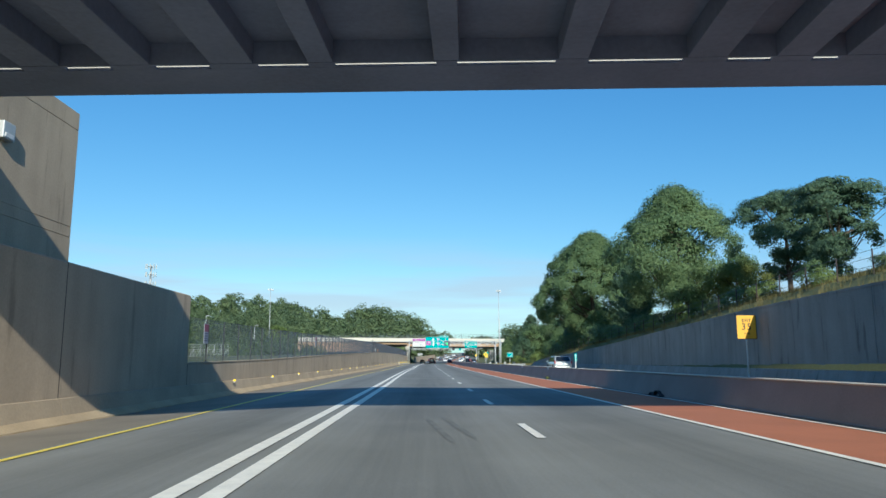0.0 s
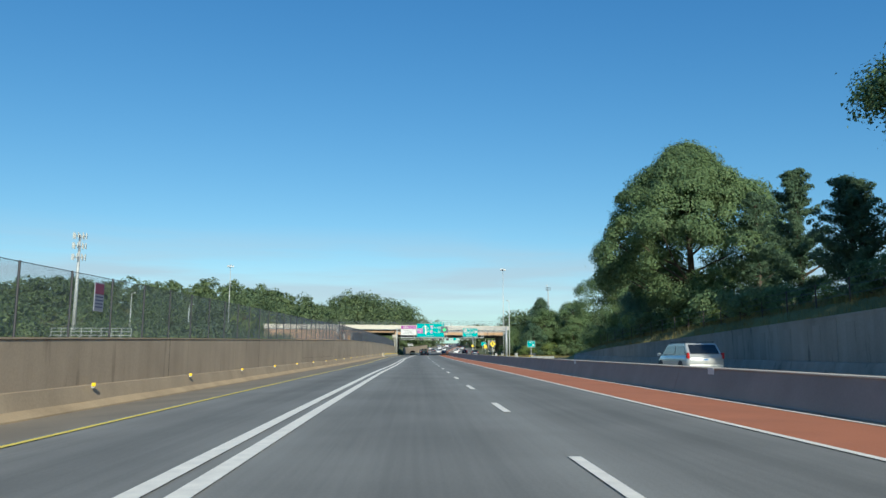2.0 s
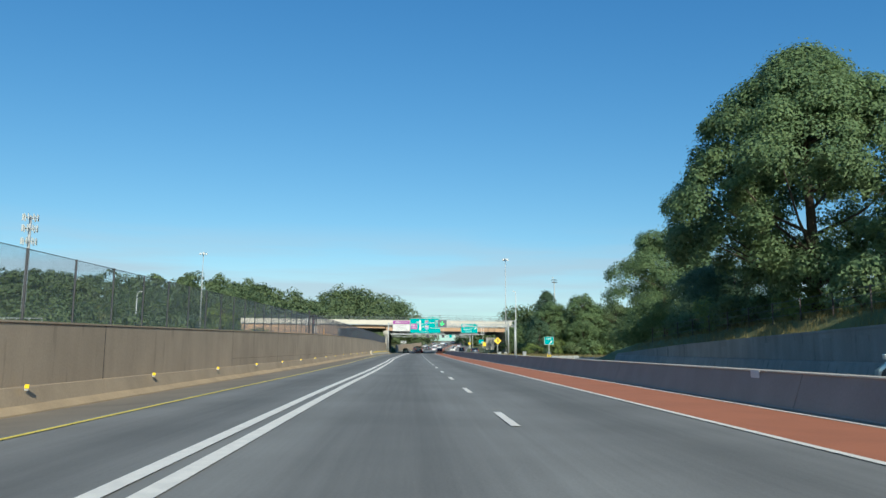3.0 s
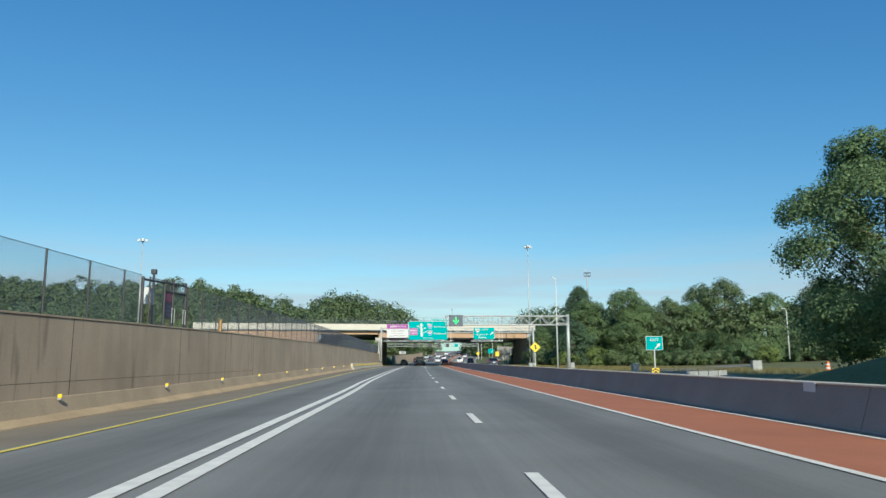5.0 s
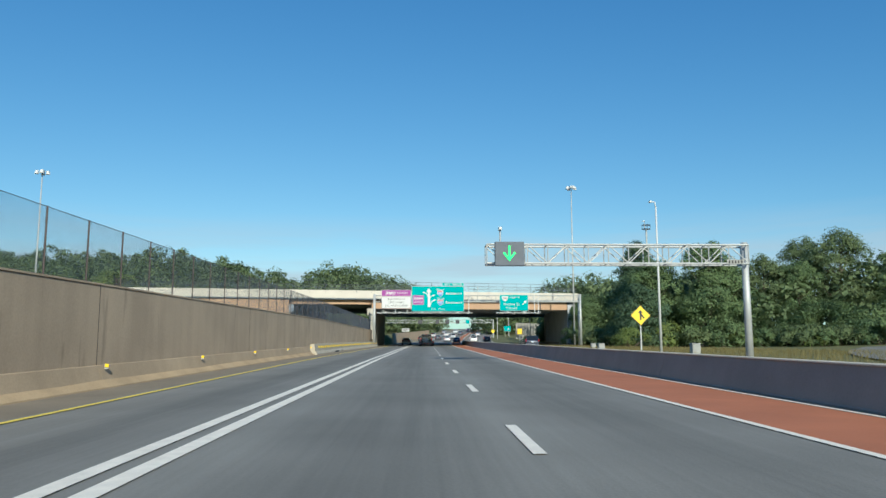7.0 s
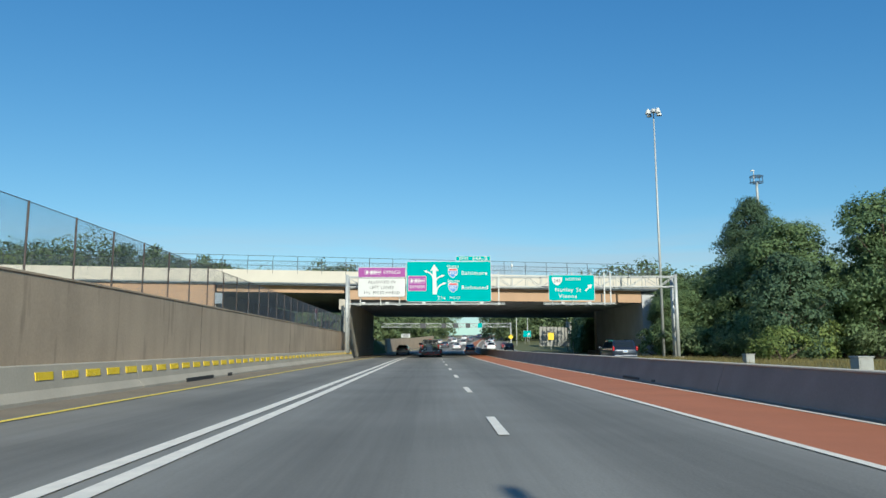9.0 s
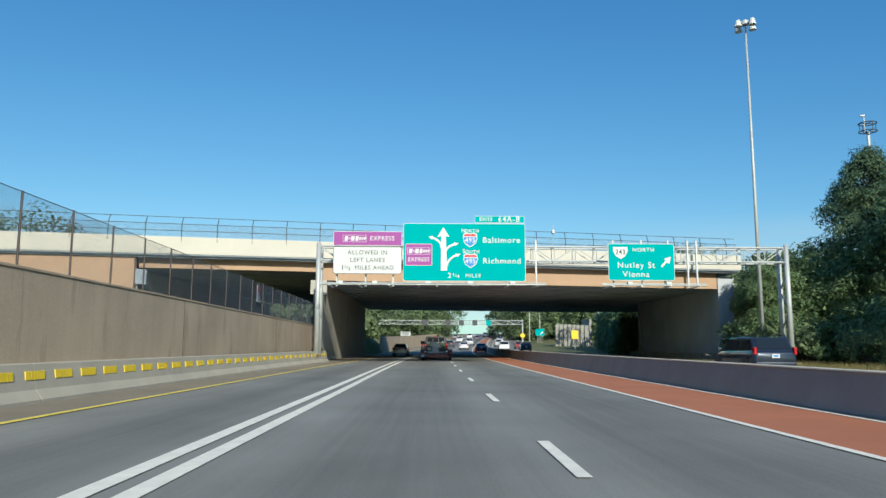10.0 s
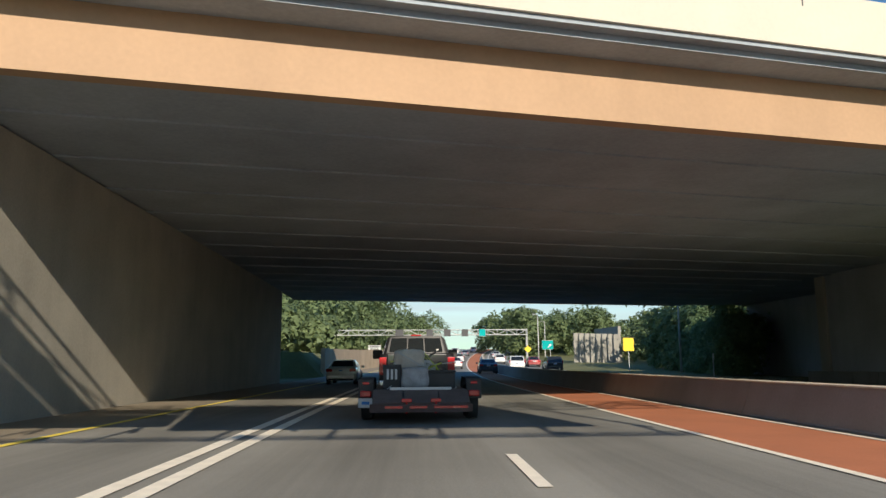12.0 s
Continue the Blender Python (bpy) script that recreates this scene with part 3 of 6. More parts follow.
def slotted(y):
    """A slab strip between the main deck and an edge beam, broken by narrow slots."""
    bm = bmesh.new()
    x = -12.65
    for a, b in SLOTS:
        box(bm, x, a, y - 0.08, y + 0.08, BZ + 0.004, BZ + 0.05)
        x = b
    box(bm, x, 19, y - 0.08, y + 0.08, BZ + 0.004, BZ + 0.05)
    return bm


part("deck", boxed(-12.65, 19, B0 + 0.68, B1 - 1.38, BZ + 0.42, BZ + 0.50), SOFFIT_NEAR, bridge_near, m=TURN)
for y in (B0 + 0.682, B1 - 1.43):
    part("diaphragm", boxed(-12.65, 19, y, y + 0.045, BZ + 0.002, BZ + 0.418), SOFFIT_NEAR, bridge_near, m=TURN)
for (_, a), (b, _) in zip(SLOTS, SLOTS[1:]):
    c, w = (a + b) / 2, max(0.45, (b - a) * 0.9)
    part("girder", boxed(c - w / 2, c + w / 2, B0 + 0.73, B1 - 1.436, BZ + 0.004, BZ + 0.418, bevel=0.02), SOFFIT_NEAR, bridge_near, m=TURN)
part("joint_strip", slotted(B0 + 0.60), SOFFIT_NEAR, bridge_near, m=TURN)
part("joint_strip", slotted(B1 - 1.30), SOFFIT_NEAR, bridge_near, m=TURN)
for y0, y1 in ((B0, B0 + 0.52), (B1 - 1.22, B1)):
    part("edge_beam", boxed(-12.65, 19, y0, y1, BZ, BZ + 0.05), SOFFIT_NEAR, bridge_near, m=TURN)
part("parapet", boxed(-12.65, 19.4, B0 + 0.004, B0 + 0.346, BZ + 0.054, 7.8, bevel=0.02), PIER, bridge_near, m=TURN)
# this far parapet is unseen; its height and taper shape the shadow below
child("parapet", loft([[(x, B1 - 0.346, BZ + 0.054), (x, B1 - 0.004, BZ + 0.054), (x, B1 - 0.004, 9.62 - 0.045 * x), (x, B1 - 0.346, 9.62 - 0.045 * x)] for x in (-12.65, 3, 19.4)], PIER, "parapet"), bridge_near, m=TURN)
for z0, z1 in ((2.9, 5.45), (5.475, 5.82), (5.845, 9.35), (9.375, 10.0)):
    part("abutment_panel", boxed(-14.4, -12.7, -40, 25.35, z0, z1, bevel=0.01), WALL, bridge_near, "tall tan concrete abutment with grooves")
part("abutment_core", boxed(-14.38, -12.72, -39.9, 25.33, 2.8, 9.99), WALL, bridge_near)
part("abutment", boxed(18.9, 21.5, -40, B1 + 0.3, 4.6, 7.4, bevel=0.02), RIGHT_WALL, bridge_near)
lamp = empty("underpass_lamp", -12.71, 20.9, 7.9)
part("housing", boxed(-0.02, 0.22, -0.3, 0.3, -0.25, 0.28, bevel=0.04), STEEL, lamp)
part("lens", boxed(0.05, 0.24, -0.22, 0.22, -0.21, -0.06, bevel=0.02), WHITE_SIGN, lamp)
tagged(lamp, "grey box-shaped underpass lamp on the abutment", "lamp")

# ---- second bridge, ahead ----
SKEW = 0.21


def face(x, d=0.0):
    """Station of the bridge's near face, d metres behind it."""
    return 263.4 + SKEW * x + d


def skewed(x0, x1, d0, d1, z0, z1):
    """A bar that runs along the bridge from x0 to x1."""
    v = []
    for z in (z0, z1):
        v += [(x0, face(x0, d0), z), (x1, face(x1, d0), z), (x1, face(x1, d1), z), (x0, face(x0, d1), z)]
    f = [(0, 3, 2, 1), (4, 5, 6, 7), (0, 1, 5, 4), (1, 2, 6, 5), (2, 3, 7, 6), (3, 0, 4, 7)]
    return v, f


def bar(name, mat, parent, label, *args):
    v, f = skewed(*args)
    me = mesh(name, v, f, mat)
    return child(name, me, parent, label)


bridge = empty("bridge_ahead")
tagged(bridge, "street bridge with cream parapet and tan painted girders", "bridge", kind="structure")
DEPTH = 47.0
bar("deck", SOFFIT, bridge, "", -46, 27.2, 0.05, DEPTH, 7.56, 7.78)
bar("parapet", PARAPET, bridge, "cream concrete parapet", -46, 27.4, -0.30, 0.02, 7.80, 9.06)
bar("parapet_base", SOFFIT, bridge, "", -46, 27.3, -0.22, 0.04, 7.70, 7.797)
bar("parapet", PARAPET, bridge, "cream concrete parapet", -46, 27.4, DEPTH, DEPTH + 0.3, 7.6, 9.0)
for d in [0.90] + [3.3 * k for k in range(1, 15)] + [DEPTH - 0.5]:
    near = d < 2
    for a, b in ((-8.3, 25.5), (-21.2, -8.5)):
        lo = 6.2 if a > -10 else 6.85
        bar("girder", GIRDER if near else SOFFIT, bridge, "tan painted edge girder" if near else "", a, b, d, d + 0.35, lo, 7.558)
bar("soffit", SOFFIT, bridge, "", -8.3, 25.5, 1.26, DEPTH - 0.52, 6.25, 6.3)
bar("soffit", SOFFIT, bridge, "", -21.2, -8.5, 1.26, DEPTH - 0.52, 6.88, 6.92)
bar("wing_wall", GIRDER, bridge, "tan wing wall", -46, -21.3, 0.28, 0.7, 4.2, 7.55)
bar("abutment", PIER, bridge, "pale concrete abutment", -23.4, -21.25, 0.9, DEPTH - 1, 1.0, 6.74)
bar("bearing_shelf", SOFFIT, bridge, "", -23.6, -20.6, 0.6, 0.88, 5.6, 6.7)
bar("pier", PIER, bridge, "long concrete pier wall beside the lane", -8.75, -8.08, 1.3, DEPTH - 7, -0.2, 6.19)
bar("pier_cap", PIER, bridge, "", -9.0, -7.8, 0.70, 1.28, 5.1, 6.19)
bar("pier_nose", PIER, bridge, "", -8.75, -8.08, 0.74, 1.29, -0.2, 5.09)
bar("abutment", ABUTMENT, bridge, "grey concrete abutment", 25.6, 27.2, 0.95, 24.0, -0.3, 7.3)
bar("pilaster", PIER, bridge, "pale concrete pilaster at the end of the abutment", 25.45, 27.2, 24.05, 24.9, -0.3, 6.2)
# extra deck, soffit and walls, added to shut daylight out behind the abutment
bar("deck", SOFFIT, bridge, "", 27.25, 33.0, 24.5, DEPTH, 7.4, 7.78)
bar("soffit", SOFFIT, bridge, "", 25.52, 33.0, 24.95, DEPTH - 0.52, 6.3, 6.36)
bar("abutment", ABUTMENT, bridge, "", 32.0, 33.0, 24.5, DEPTH - 1, -0.3, 6.25)
bar("daylight_block", BARRIER_NEW, bridge, "", 27.25, 32.0, 24.0, 24.45, -0.3, 7.3)
bar("slope_paving", RIGHT_WALL, bridge, "", 24.2, 25.55, 2.0, 24.5, -0.2, 0.6)
part("expansion_joint", boxed(0, 0.16, 0, 0.1, 0, 1.1), DARK_STEEL, bridge, m=pose(20.5, face(20.5) + 0.80, 6.2))


def bridge_rail():
    """Curved fence of wire and rails on top of the bridge parapet."""
    ob = empty("bridge_fence")
    for i in range(30):
        x = -45 + 2.45 * i
        bm = bmesh.new()
        tube(bm, (0, 0, -0.35), (0, 0, 0.95), 0.03, sides=6)
        tube(bm, (0, 0, 0.95), (0, 0.32, 1.5), 0.03, sides=6)
        part("post", bm, DARK_STEEL, ob, m=pose(x, face(x) - 0.28, 9.06))
    for z, d in ((0.45, 0.0), (0.95, 0.0), (1.5, 0.32)):
        bm = bmesh.new()
        tube(bm, (-45.5, face(-45.5) - 0.28 + d, 9.06 + z), (27, face(27) - 0.28 + d, 9.06 + z), 0.022, sides=6)
        part("rail", bm, DARK_STEEL, ob)
    verts, faces = [], []
    n = 1150
    for i in range(n):
        x = -45.5 + 72.5 * i / n
        for s in (1, -1):
            x2 = min(27, max(-45.5, x + s * 0.9))
            k = len(verts)
            for px, pz in ((x, 0.05), (x2, 0.95)):
                verts += [(px, face(px) - 0.285, 9.06 + pz), (px + 0.006, face(px) - 0.285, 9.06 + pz), (px + 0.003, face(px) - 0.28, 9.06 + pz)]
            faces += [(k, k + 1, k + 4, k + 3), (k + 1, k + 2, k + 5, k + 4), (k + 2, k, k + 3, k + 5)]
    child("wire_mesh", mesh("wire_mesh", verts, faces, WIRE), ob, "fine wire mesh")
    return tagged(ob, "dark wire fence along the bridge parapet", "fence")


bridge_rail()

# ---- lettering and signs ----
def lettering(text, size, mat, parent, x, y, z, label="", align="CENTER", squeeze=1.0, bold=0.0):
    """Words as a thin mesh that faces the traffic; x and z give the middle of the line."""
    cu = bpy.data.curves.new("words", "FONT")
    cu.body = text
    cu.size = size
    cu.align_x, cu.align_y = align, "CENTER"
    cu.extrude = 0.004
    cu.offset = bold
    cu.space_character = 1.17
    cu.resolution_u = 3
    tmp = new("words", cu)
    me = bpy.data.meshes.new_from_object(tmp.evaluated_get(bpy.context.evaluated_depsgraph_get()))
    bpy.data.objects.remove(tmp)
    bpy.data.curves.remove(cu)
    place = pose(x, y, z, 90, 0, 0) @ Matrix.Diagonal((squeeze, 1, 1, 1))
    while parent.parent and parent.parent.parent:
        place, parent = parent.matrix_basis @ place, parent.parent
    for glyph in glyphs(me):
        used = sorted({i for f in glyph for i in f})
        at = {i: k for k, i in enumerate(used)}
        one = mesh("letter", [tuple(me.vertices[i].co) for i in used], [[at[i] for i in f] for f in glyph], mat)
        child("letter", one, parent, label, place)
    bpy.data.meshes.remove(me)


def glyphs(me):
    """The faces of a line of text, gathered letter by letter along the line."""
    root = list(range(len(me.vertices)))

    def top(i):
        while root[i] != i:
            root[i] = root[root[i]]
            i = root[i]
        return i

    for e in me.edges:
        root[top(e.vertices[0])] = top(e.vertices[1])
    spans = {}
    for i, v in enumerate(me.vertices):
        s = spans.setdefault(top(i), [v.co.x, v.co.x])
        s[0], s[1] = min(s[0], v.co.x), max(s[1], v.co.x)
    groups = []
    for r, (a, b) in sorted(spans.items(), key=lambda kv: kv[1][0]):
        if groups and min(b, groups[-1][1]) - a > 0.5 * min(b - a, groups[-1][1] - groups[-1][0]):
            groups[-1][1] = max(b, groups[-1][1])
            groups[-1][2].add(r)
        else:
            groups.append([a, b, {r}])
    return [[list(p.vertices) for p in me.polygons if top(p.vertices[0]) in g[2]] for g in groups]


def plate(name, w, h, mat, parent, x, y, z, r=0.12, thick=0.03, label="", turn=0):
    """A sheet with rounded corners that faces the traffic."""
    pts = []
    for cx, cz, a in ((w / 2 - r, h / 2 - r, 0), (-w / 2 + r, h / 2 - r, 90), (-w / 2 + r, -h / 2 + r, 180), (w / 2 - r, -h / 2 + r, 270)):
        for k in range(5):
            t = radians(a + 22.5 * k)
            pts.append((cx + r * math.cos(t), cz + r * math.sin(t)))
    n = len(pts)
    v = [(px, -thick / 2, pz) for px, pz in pts] + [(px, thick / 2, pz) for px, pz in pts]
    f = [tuple(range(n - 1, -1, -1)), tuple(range(n, 2 * n))] + [(i, (i + 1) % n, n + (i + 1) % n, n + i) for i in range(n)]
    return child(name, mesh(name, v, f, mat), parent, label, pose(x, y, z, 0, turn, 0))


def sheet(name, pts, mat, parent, x, y, z, label="", thick=0.012):
    """A flat outline, given as x and z points, cut from a thin sheet."""
    n = len(pts)
    v = [(px, -thick / 2, pz) for px, pz in pts] + [(px, thick / 2, pz) for px, pz in pts]
    f = [tuple(range(n)), tuple(range(2 * n - 1, n - 1, -1))] + [(n + i, n + (i + 1) % n, (i + 1) % n, i) for i in range(n)]
    return child(name, mesh(name, v, f, mat), parent, label, pose(x, y, z))


def panel(parent, w, h, mat, rim, x, y, z, r=0.15, label=""):
    """A sign panel with a border line and stiffeners behind."""
    p = plate("sign_panel", w, h, rim, parent, x, y, z, r, 0.035, label)
    plate("sign_face", w - 0.065, h - 0.065, mat, p, 0, -0.021, 0, max(0.02, r - 0.03), 0.008)
    bm = bmesh.new()
    for k in range(max(2, round(w / 1.4))):
        cx = -w / 2 + w * (k + 0.5) / max(2, round(w / 1.4))
        box(bm, cx - 0.05, cx + 0.05, 0.018, 0.12, -h / 2 + 0.05, h / 2 - 0.05)
    part("stiffener", bm, STEEL, p)
    return p


def arc_arrow(parent, x, z, way, reach, rise, y):
    """A curved branch with an arrow head, drawn in white: it leaves the stem upright and bends aside."""
    left, right = [], []
    end = radians(72)
    for i in range(11):
        a = end * i / 10
        px, pz = way * reach * (1 - math.cos(a)) / (1 - math.cos(end)), rise * math.sin(a) / math.sin(end)
        dx, dz = way * reach * math.sin(a) / (1 - math.cos(end)), rise * math.cos(a) / math.sin(end)
        k = math.hypot(dx, dz)
        dx, dz = dx / k, dz / k
        left.append((px - dz * 0.068, pz + dx * 0.068))
        right.append((px + dz * 0.068, pz - dx * 0.068))
    head = [(px + dx * 0.26, pz + dz * 0.26), (px - dz * 0.15 - dx * 0.05, pz + dx * 0.15 - dz * 0.05), (px, pz), (px + dz * 0.15 - dx * 0.05, pz - dx * 0.15 - dz * 0.05)]
    sheet("branch", left + right[::-1], WHITE_SIGN, parent, x, y, z)
    sheet("arrow_head", head, WHITE_SIGN, parent, x, y - 0.002, z)


def diag_arrow(parent, x, y, z, s, mat):
    """A short arrow that points up and to the right."""
    pts = [(-0.5, -0.36), (-0.36, -0.5), (0.14, 0.0), (0.32, -0.18), (0.5, 0.5), (-0.18, 0.32), (0.0, 0.14)]
    sheet("arrow", [(a * s, b * s) for a, b in pts], mat, parent, x, y, z)


def shield(parent, x, y, z, s, number, state=False):
    if state:
        pts = [(-0.5, 0.45), (0.5, 0.45), (0.5, 0.1), (0.3, -0.3), (0.0, -0.5), (-0.3, -0.3), (-0.5, 0.1)]
        sh = sheet("route_shield", [(a * s * 1.15, b * s) for a, b in pts], WHITE_SIGN, parent, x, y, z, "white route shield")
        lettering(number, s * 0.55, BLACK_SIGN, sh, 0, -0.012, 0.03, squeeze=0.85, bold=0.006)
        return sh
    pts = [(-0.46, 0.42), (-0.25, 0.5), (0, 0.44), (0.25, 0.5), (0.46, 0.42), (0.5, 0.1), (0.38, -0.25), (0.0, -0.52), (-0.38, -0.25), (-0.5, 0.1)]
    sh = sheet("route_shield", [(a * s * 1.1, b * s * 1.1) for a, b in pts], WHITE_SIGN, parent, x, y, z, "red and blue route shield")
    low = [(-0.46, 0.2), (0.46, 0.2), (0.47, 0.08), (0.36, -0.24), (0, -0.48), (-0.36, -0.24), (-0.47, 0.08)]
    top = [(-0.44, 0.26), (0.44, 0.26), (0.42, 0.38), (0.24, 0.45), (0, 0.4), (-0.24, 0.45), (-0.42, 0.38)]
    sheet("shield_field", [(a * s * 1.03, b * s * 1.03) for a, b in low], BLUE_SIGN, sh, 0, -0.011, 0)
    sheet("shield_head", [(a * s * 1.03, b * s * 1.03) for a, b in top], RED_SIGN, sh, 0, -0.011, 0)
    lettering(number, s * 0.52, WHITE_SIGN, sh, 0, -0.022, -0.04, squeeze=0.88, bold=0.006)
    return sh


def logo(parent, x, y, z, w, h):
    """A toll operator's mark as a white frame with slanted white bars."""
    for a, b, c, d in ((-w / 2, w / 2, h / 2 - 0.02, h / 2), (-w / 2, w / 2, -h / 2, -h / 2 + 0.02), (-w / 2, -w / 2 + 0.02, -h / 2, h / 2), (w / 2 - 0.02, w / 2, -h / 2, h / 2)):
        sheet("mark_frame", [(a, c), (b, c), (b, d), (a, d)], WHITE_SIGN, parent, x, y, z)
    for k, (a, b, hh) in enumerate(((-0.44, -0.30, 0.66), (-0.27, -0.20, 0.2), (-0.17, -0.02, 0.66), (0.02, 0.14, 0.66), (0.17, 0.25, 0.4), (0.28, 0.35, 0.4), (0.38, 0.45, 0.4))):
        q = 0.03 * w
        zz = h * hh / 2
        sheet("mark_bar", [(a * w, -zz), (b * w, -zz), (b * w + q, zz), (a * w + q, zz)], WHITE_SIGN, parent, x, y, z)


def truss(parent, x0, x1, y, z0, z1, depth, bays, r=0.07):
    """A four-chord lattice beam, each bar a part."""
    for yy in (y - depth / 2, y + depth / 2):
        for zz in (z0, z1):
            bm = bmesh.new()
            tube(bm, (x0, yy, zz), (x1, yy, zz), r, sides=8)
            part("chord", bm, STEEL, parent)
    for i in range(bays + 1):
        x = x0 + (x1 - x0) * i / bays
        for yy in (y - depth / 2, y + depth / 2):
            part("strut", tube(bmesh.new(), (x, yy, z0), (x, yy, z1), r * 0.55, sides=6), STEEL, parent)
        for zz in (z0, z1):
            part("strut", tube(bmesh.new(), (x, y - depth / 2, zz), (x, y + depth / 2, zz), r * 0.55, sides=6), STEEL, parent)
        if i < bays:
            x2 = x0 + (x1 - x0) * (i + 1) / bays
            a, b = (z0, z1) if i % 2 else (z1, z0)
            for yy in (y - depth / 2, y + depth / 2):
                part("brace", tube(bmesh.new(), (x, yy, a), (x2, yy, b), r * 0.55, sides=6), STEEL, parent)


def great_gantry():
    g = empty("sign_gantry")
    y = 256.2
    for x in (-7.45, 24.75):
        for d in (-0.55, 0.55):
            bm = bmesh.new()
            tube(bm, (x, y + d, 0.0 if x > 0 else 0.6), (x, y + d, 8.15), 0.185, 0.16, 14)
            part("post", bm, STEEL, g, smooth=True)
        bm = bmesh.new()
        for k in range(5):
            z = 1.0 + 1.35 * k
            e = 0.55 if k % 2 else -0.55
            tube(bm, (x, y + e, z), (x, y - e, z + 1.3), 0.06, sides=6)
        part("post_bracing", bm, STEEL, g)
        if x > 0:
            part("footing", boxed(x - 0.45, x + 0.45, y - 0.9, y + 0.9, -0.1, 0.12, bevel=0.03), BARRIER_NEW, g)
    truss(g, -7.4, 24.7, y, 6.95, 7.95, 1.1, 22, 0.065)
    # catwalks with lamps below the signs
    for x0, x1 in ((-6.9, 7.6), (11.2, 18.0)):
        for yy, zz, r in ((252.6, 5.08, 0.045), (252.87, 5.08, 0.045), (252.9, 5.2, 0.03)):
            part("catwalk_rail", tube(bmesh.new(), (x0, yy, zz), (x1, yy, zz), r, sides=6), STEEL, g)
        x = x0 + 0.6
        while x < x1:
            bm = bmesh.new()
            box(bm, x - 0.04, x + 0.04, 252.55, 254.9, 5.0, 5.06)
            part("catwalk_bracket", bm, STEEL, g)
            x += 1.9
    for x in (-5.6, -3.4, 0.0, 2.7, 5.4, 13.0, 15.5):
        bm = boxed(x - 0.17, x + 0.17, 252.6, 252.95, 5.13, 5.3, bevel=0.04)
        part("sign_lamp", bm, WHITE_SIGN, g, "white box sign lamp")
    for x in (-6.0, -4.1, -2.3, 0.6, 3.0, 5.2, 7.15, 12.3, 14.2, 16.0, 17.3, 17.9):
        bm = bmesh.new()
        box(bm, x - 0.05, x + 0.05, 254.05, 254.18, 5.05, 8.2 if x > 6.5 else 7.9)
        part("sign_hanger", bm, WHITE_SIGN if x > 17 else STEEL, g)
    ys = 253.75
    # centre guide sign
    s = panel(g, 8.05, 3.84, GREEN_SIGN, WHITE_SIGN, 2.38, ys, 7.30, 0.16, "large green guide sign with white words")
    yf = -0.033
    for word, x, z in (("NORTH", 0.38, 1.40), ("SOUTH", 0.40, 0.02)):
        lettering(word[0], 0.38, WHITE_SIGN, s, x - 0.44, yf, z + 0.03, bold=0.004)
        lettering(word[1:], 0.31, WHITE_SIGN, s, x + 0.12, yf, z, bold=0.004)
    shield(s, 0.38, yf, 0.82, 0.88, "495")
    shield(s, 0.40, yf, -0.56, 0.88, "495")
    lettering("Baltimore", 0.54, WHITE_SIGN, s, 2.44, yf, 0.80, bold=0.004)
    lettering("Richmond", 0.54, WHITE_SIGN, s, 2.46, yf, -0.58, bold=0.004)
    lettering("2", 0.50, WHITE_SIGN, s, -0.98, yf, -1.55, bold=0.004)
    for text, x, z in (("1", -0.72, -1.49), ("/", -0.58, -1.55), ("4", -0.42, -1.61)):
        lettering(text, 0.34, WHITE_SIGN, s, x, yf, z, bold=0.004)
    lettering("MILES", 0.36, WHITE_SIGN, s, 0.56, yf, -1.56)
    stem = [(-0.17, -1.22), (0.25, -1.22), (0.15, 1.06), (0.42, 1.0), (0.0, 1.65), (-0.42, 1.0), (-0.15, 1.06)]
    sheet("stem_arrow", stem, WHITE_SIGN, s, -1.38, yf, 0)
    arc_arrow(s, -1.51, 0.28, -1, 0.62, 0.68, yf - 0.006)
    arc_arrow(s, -1.25, -0.05, 1, 0.62, 0.58, yf - 0.006)
    arc_arrow(s, -1.20, -1.10, 1, 0.70, 0.90, yf - 0.012)
    p = panel(s, 1.75, 1.45, PURPLE_SIGN, WHITE_SIGN, -3.0, yf - 0.01, -0.18, 0.06, "purple toll lane panel")
    logo(p, 0, -0.033, 0.24, 1.5, 0.45)
    lettering("EXPRESS", 0.37, WHITE_SIGN, p, 0, -0.033, -0.33, squeeze=0.9, bold=0.004)
    t = panel(g, 3.3, 0.47, GREEN_SIGN, WHITE_SIGN, 4.72, ys + 0.005, 9.50, 0.05, "small green exit number panel")
    lettering("EXITS", 0.30, WHITE_SIGN, t, -0.92, -0.033, 0, bold=0.01)
    lettering("64A-B", 0.50, WHITE_SIGN, t, 0.62, -0.033, 0, bold=0.004)
    # toll lane sign
    a = panel(g, 4.5, 0.95, PURPLE_SIGN, WHITE_SIGN, -3.98, ys, 8.18, 0.05, "purple sign panel")
    logo(a, -0.85, -0.033, 0, 1.55, 0.46)
    lettering("EXPRESS", 0.42, WHITE_SIGN, a, 0.95, -0.033, 0, squeeze=0.9, bold=0.004)
    b = panel(g, 4.5, 1.80, WHITE_SIGN, BLACK_SIGN, -3.98, ys + 0.004, 6.74, 0.16, "white sign panel with black words")
    for text, z in (("ALLOWED IN", 0.50), ("LEFT LANES", 0.0)):
        lettering(text, 0.40, BLACK_SIGN, b, 0, -0.033, z, squeeze=0.95)
    lettering("1", 0.42, BLACK_SIGN, b, -1.62, -0.033, -0.50, bold=0.008)
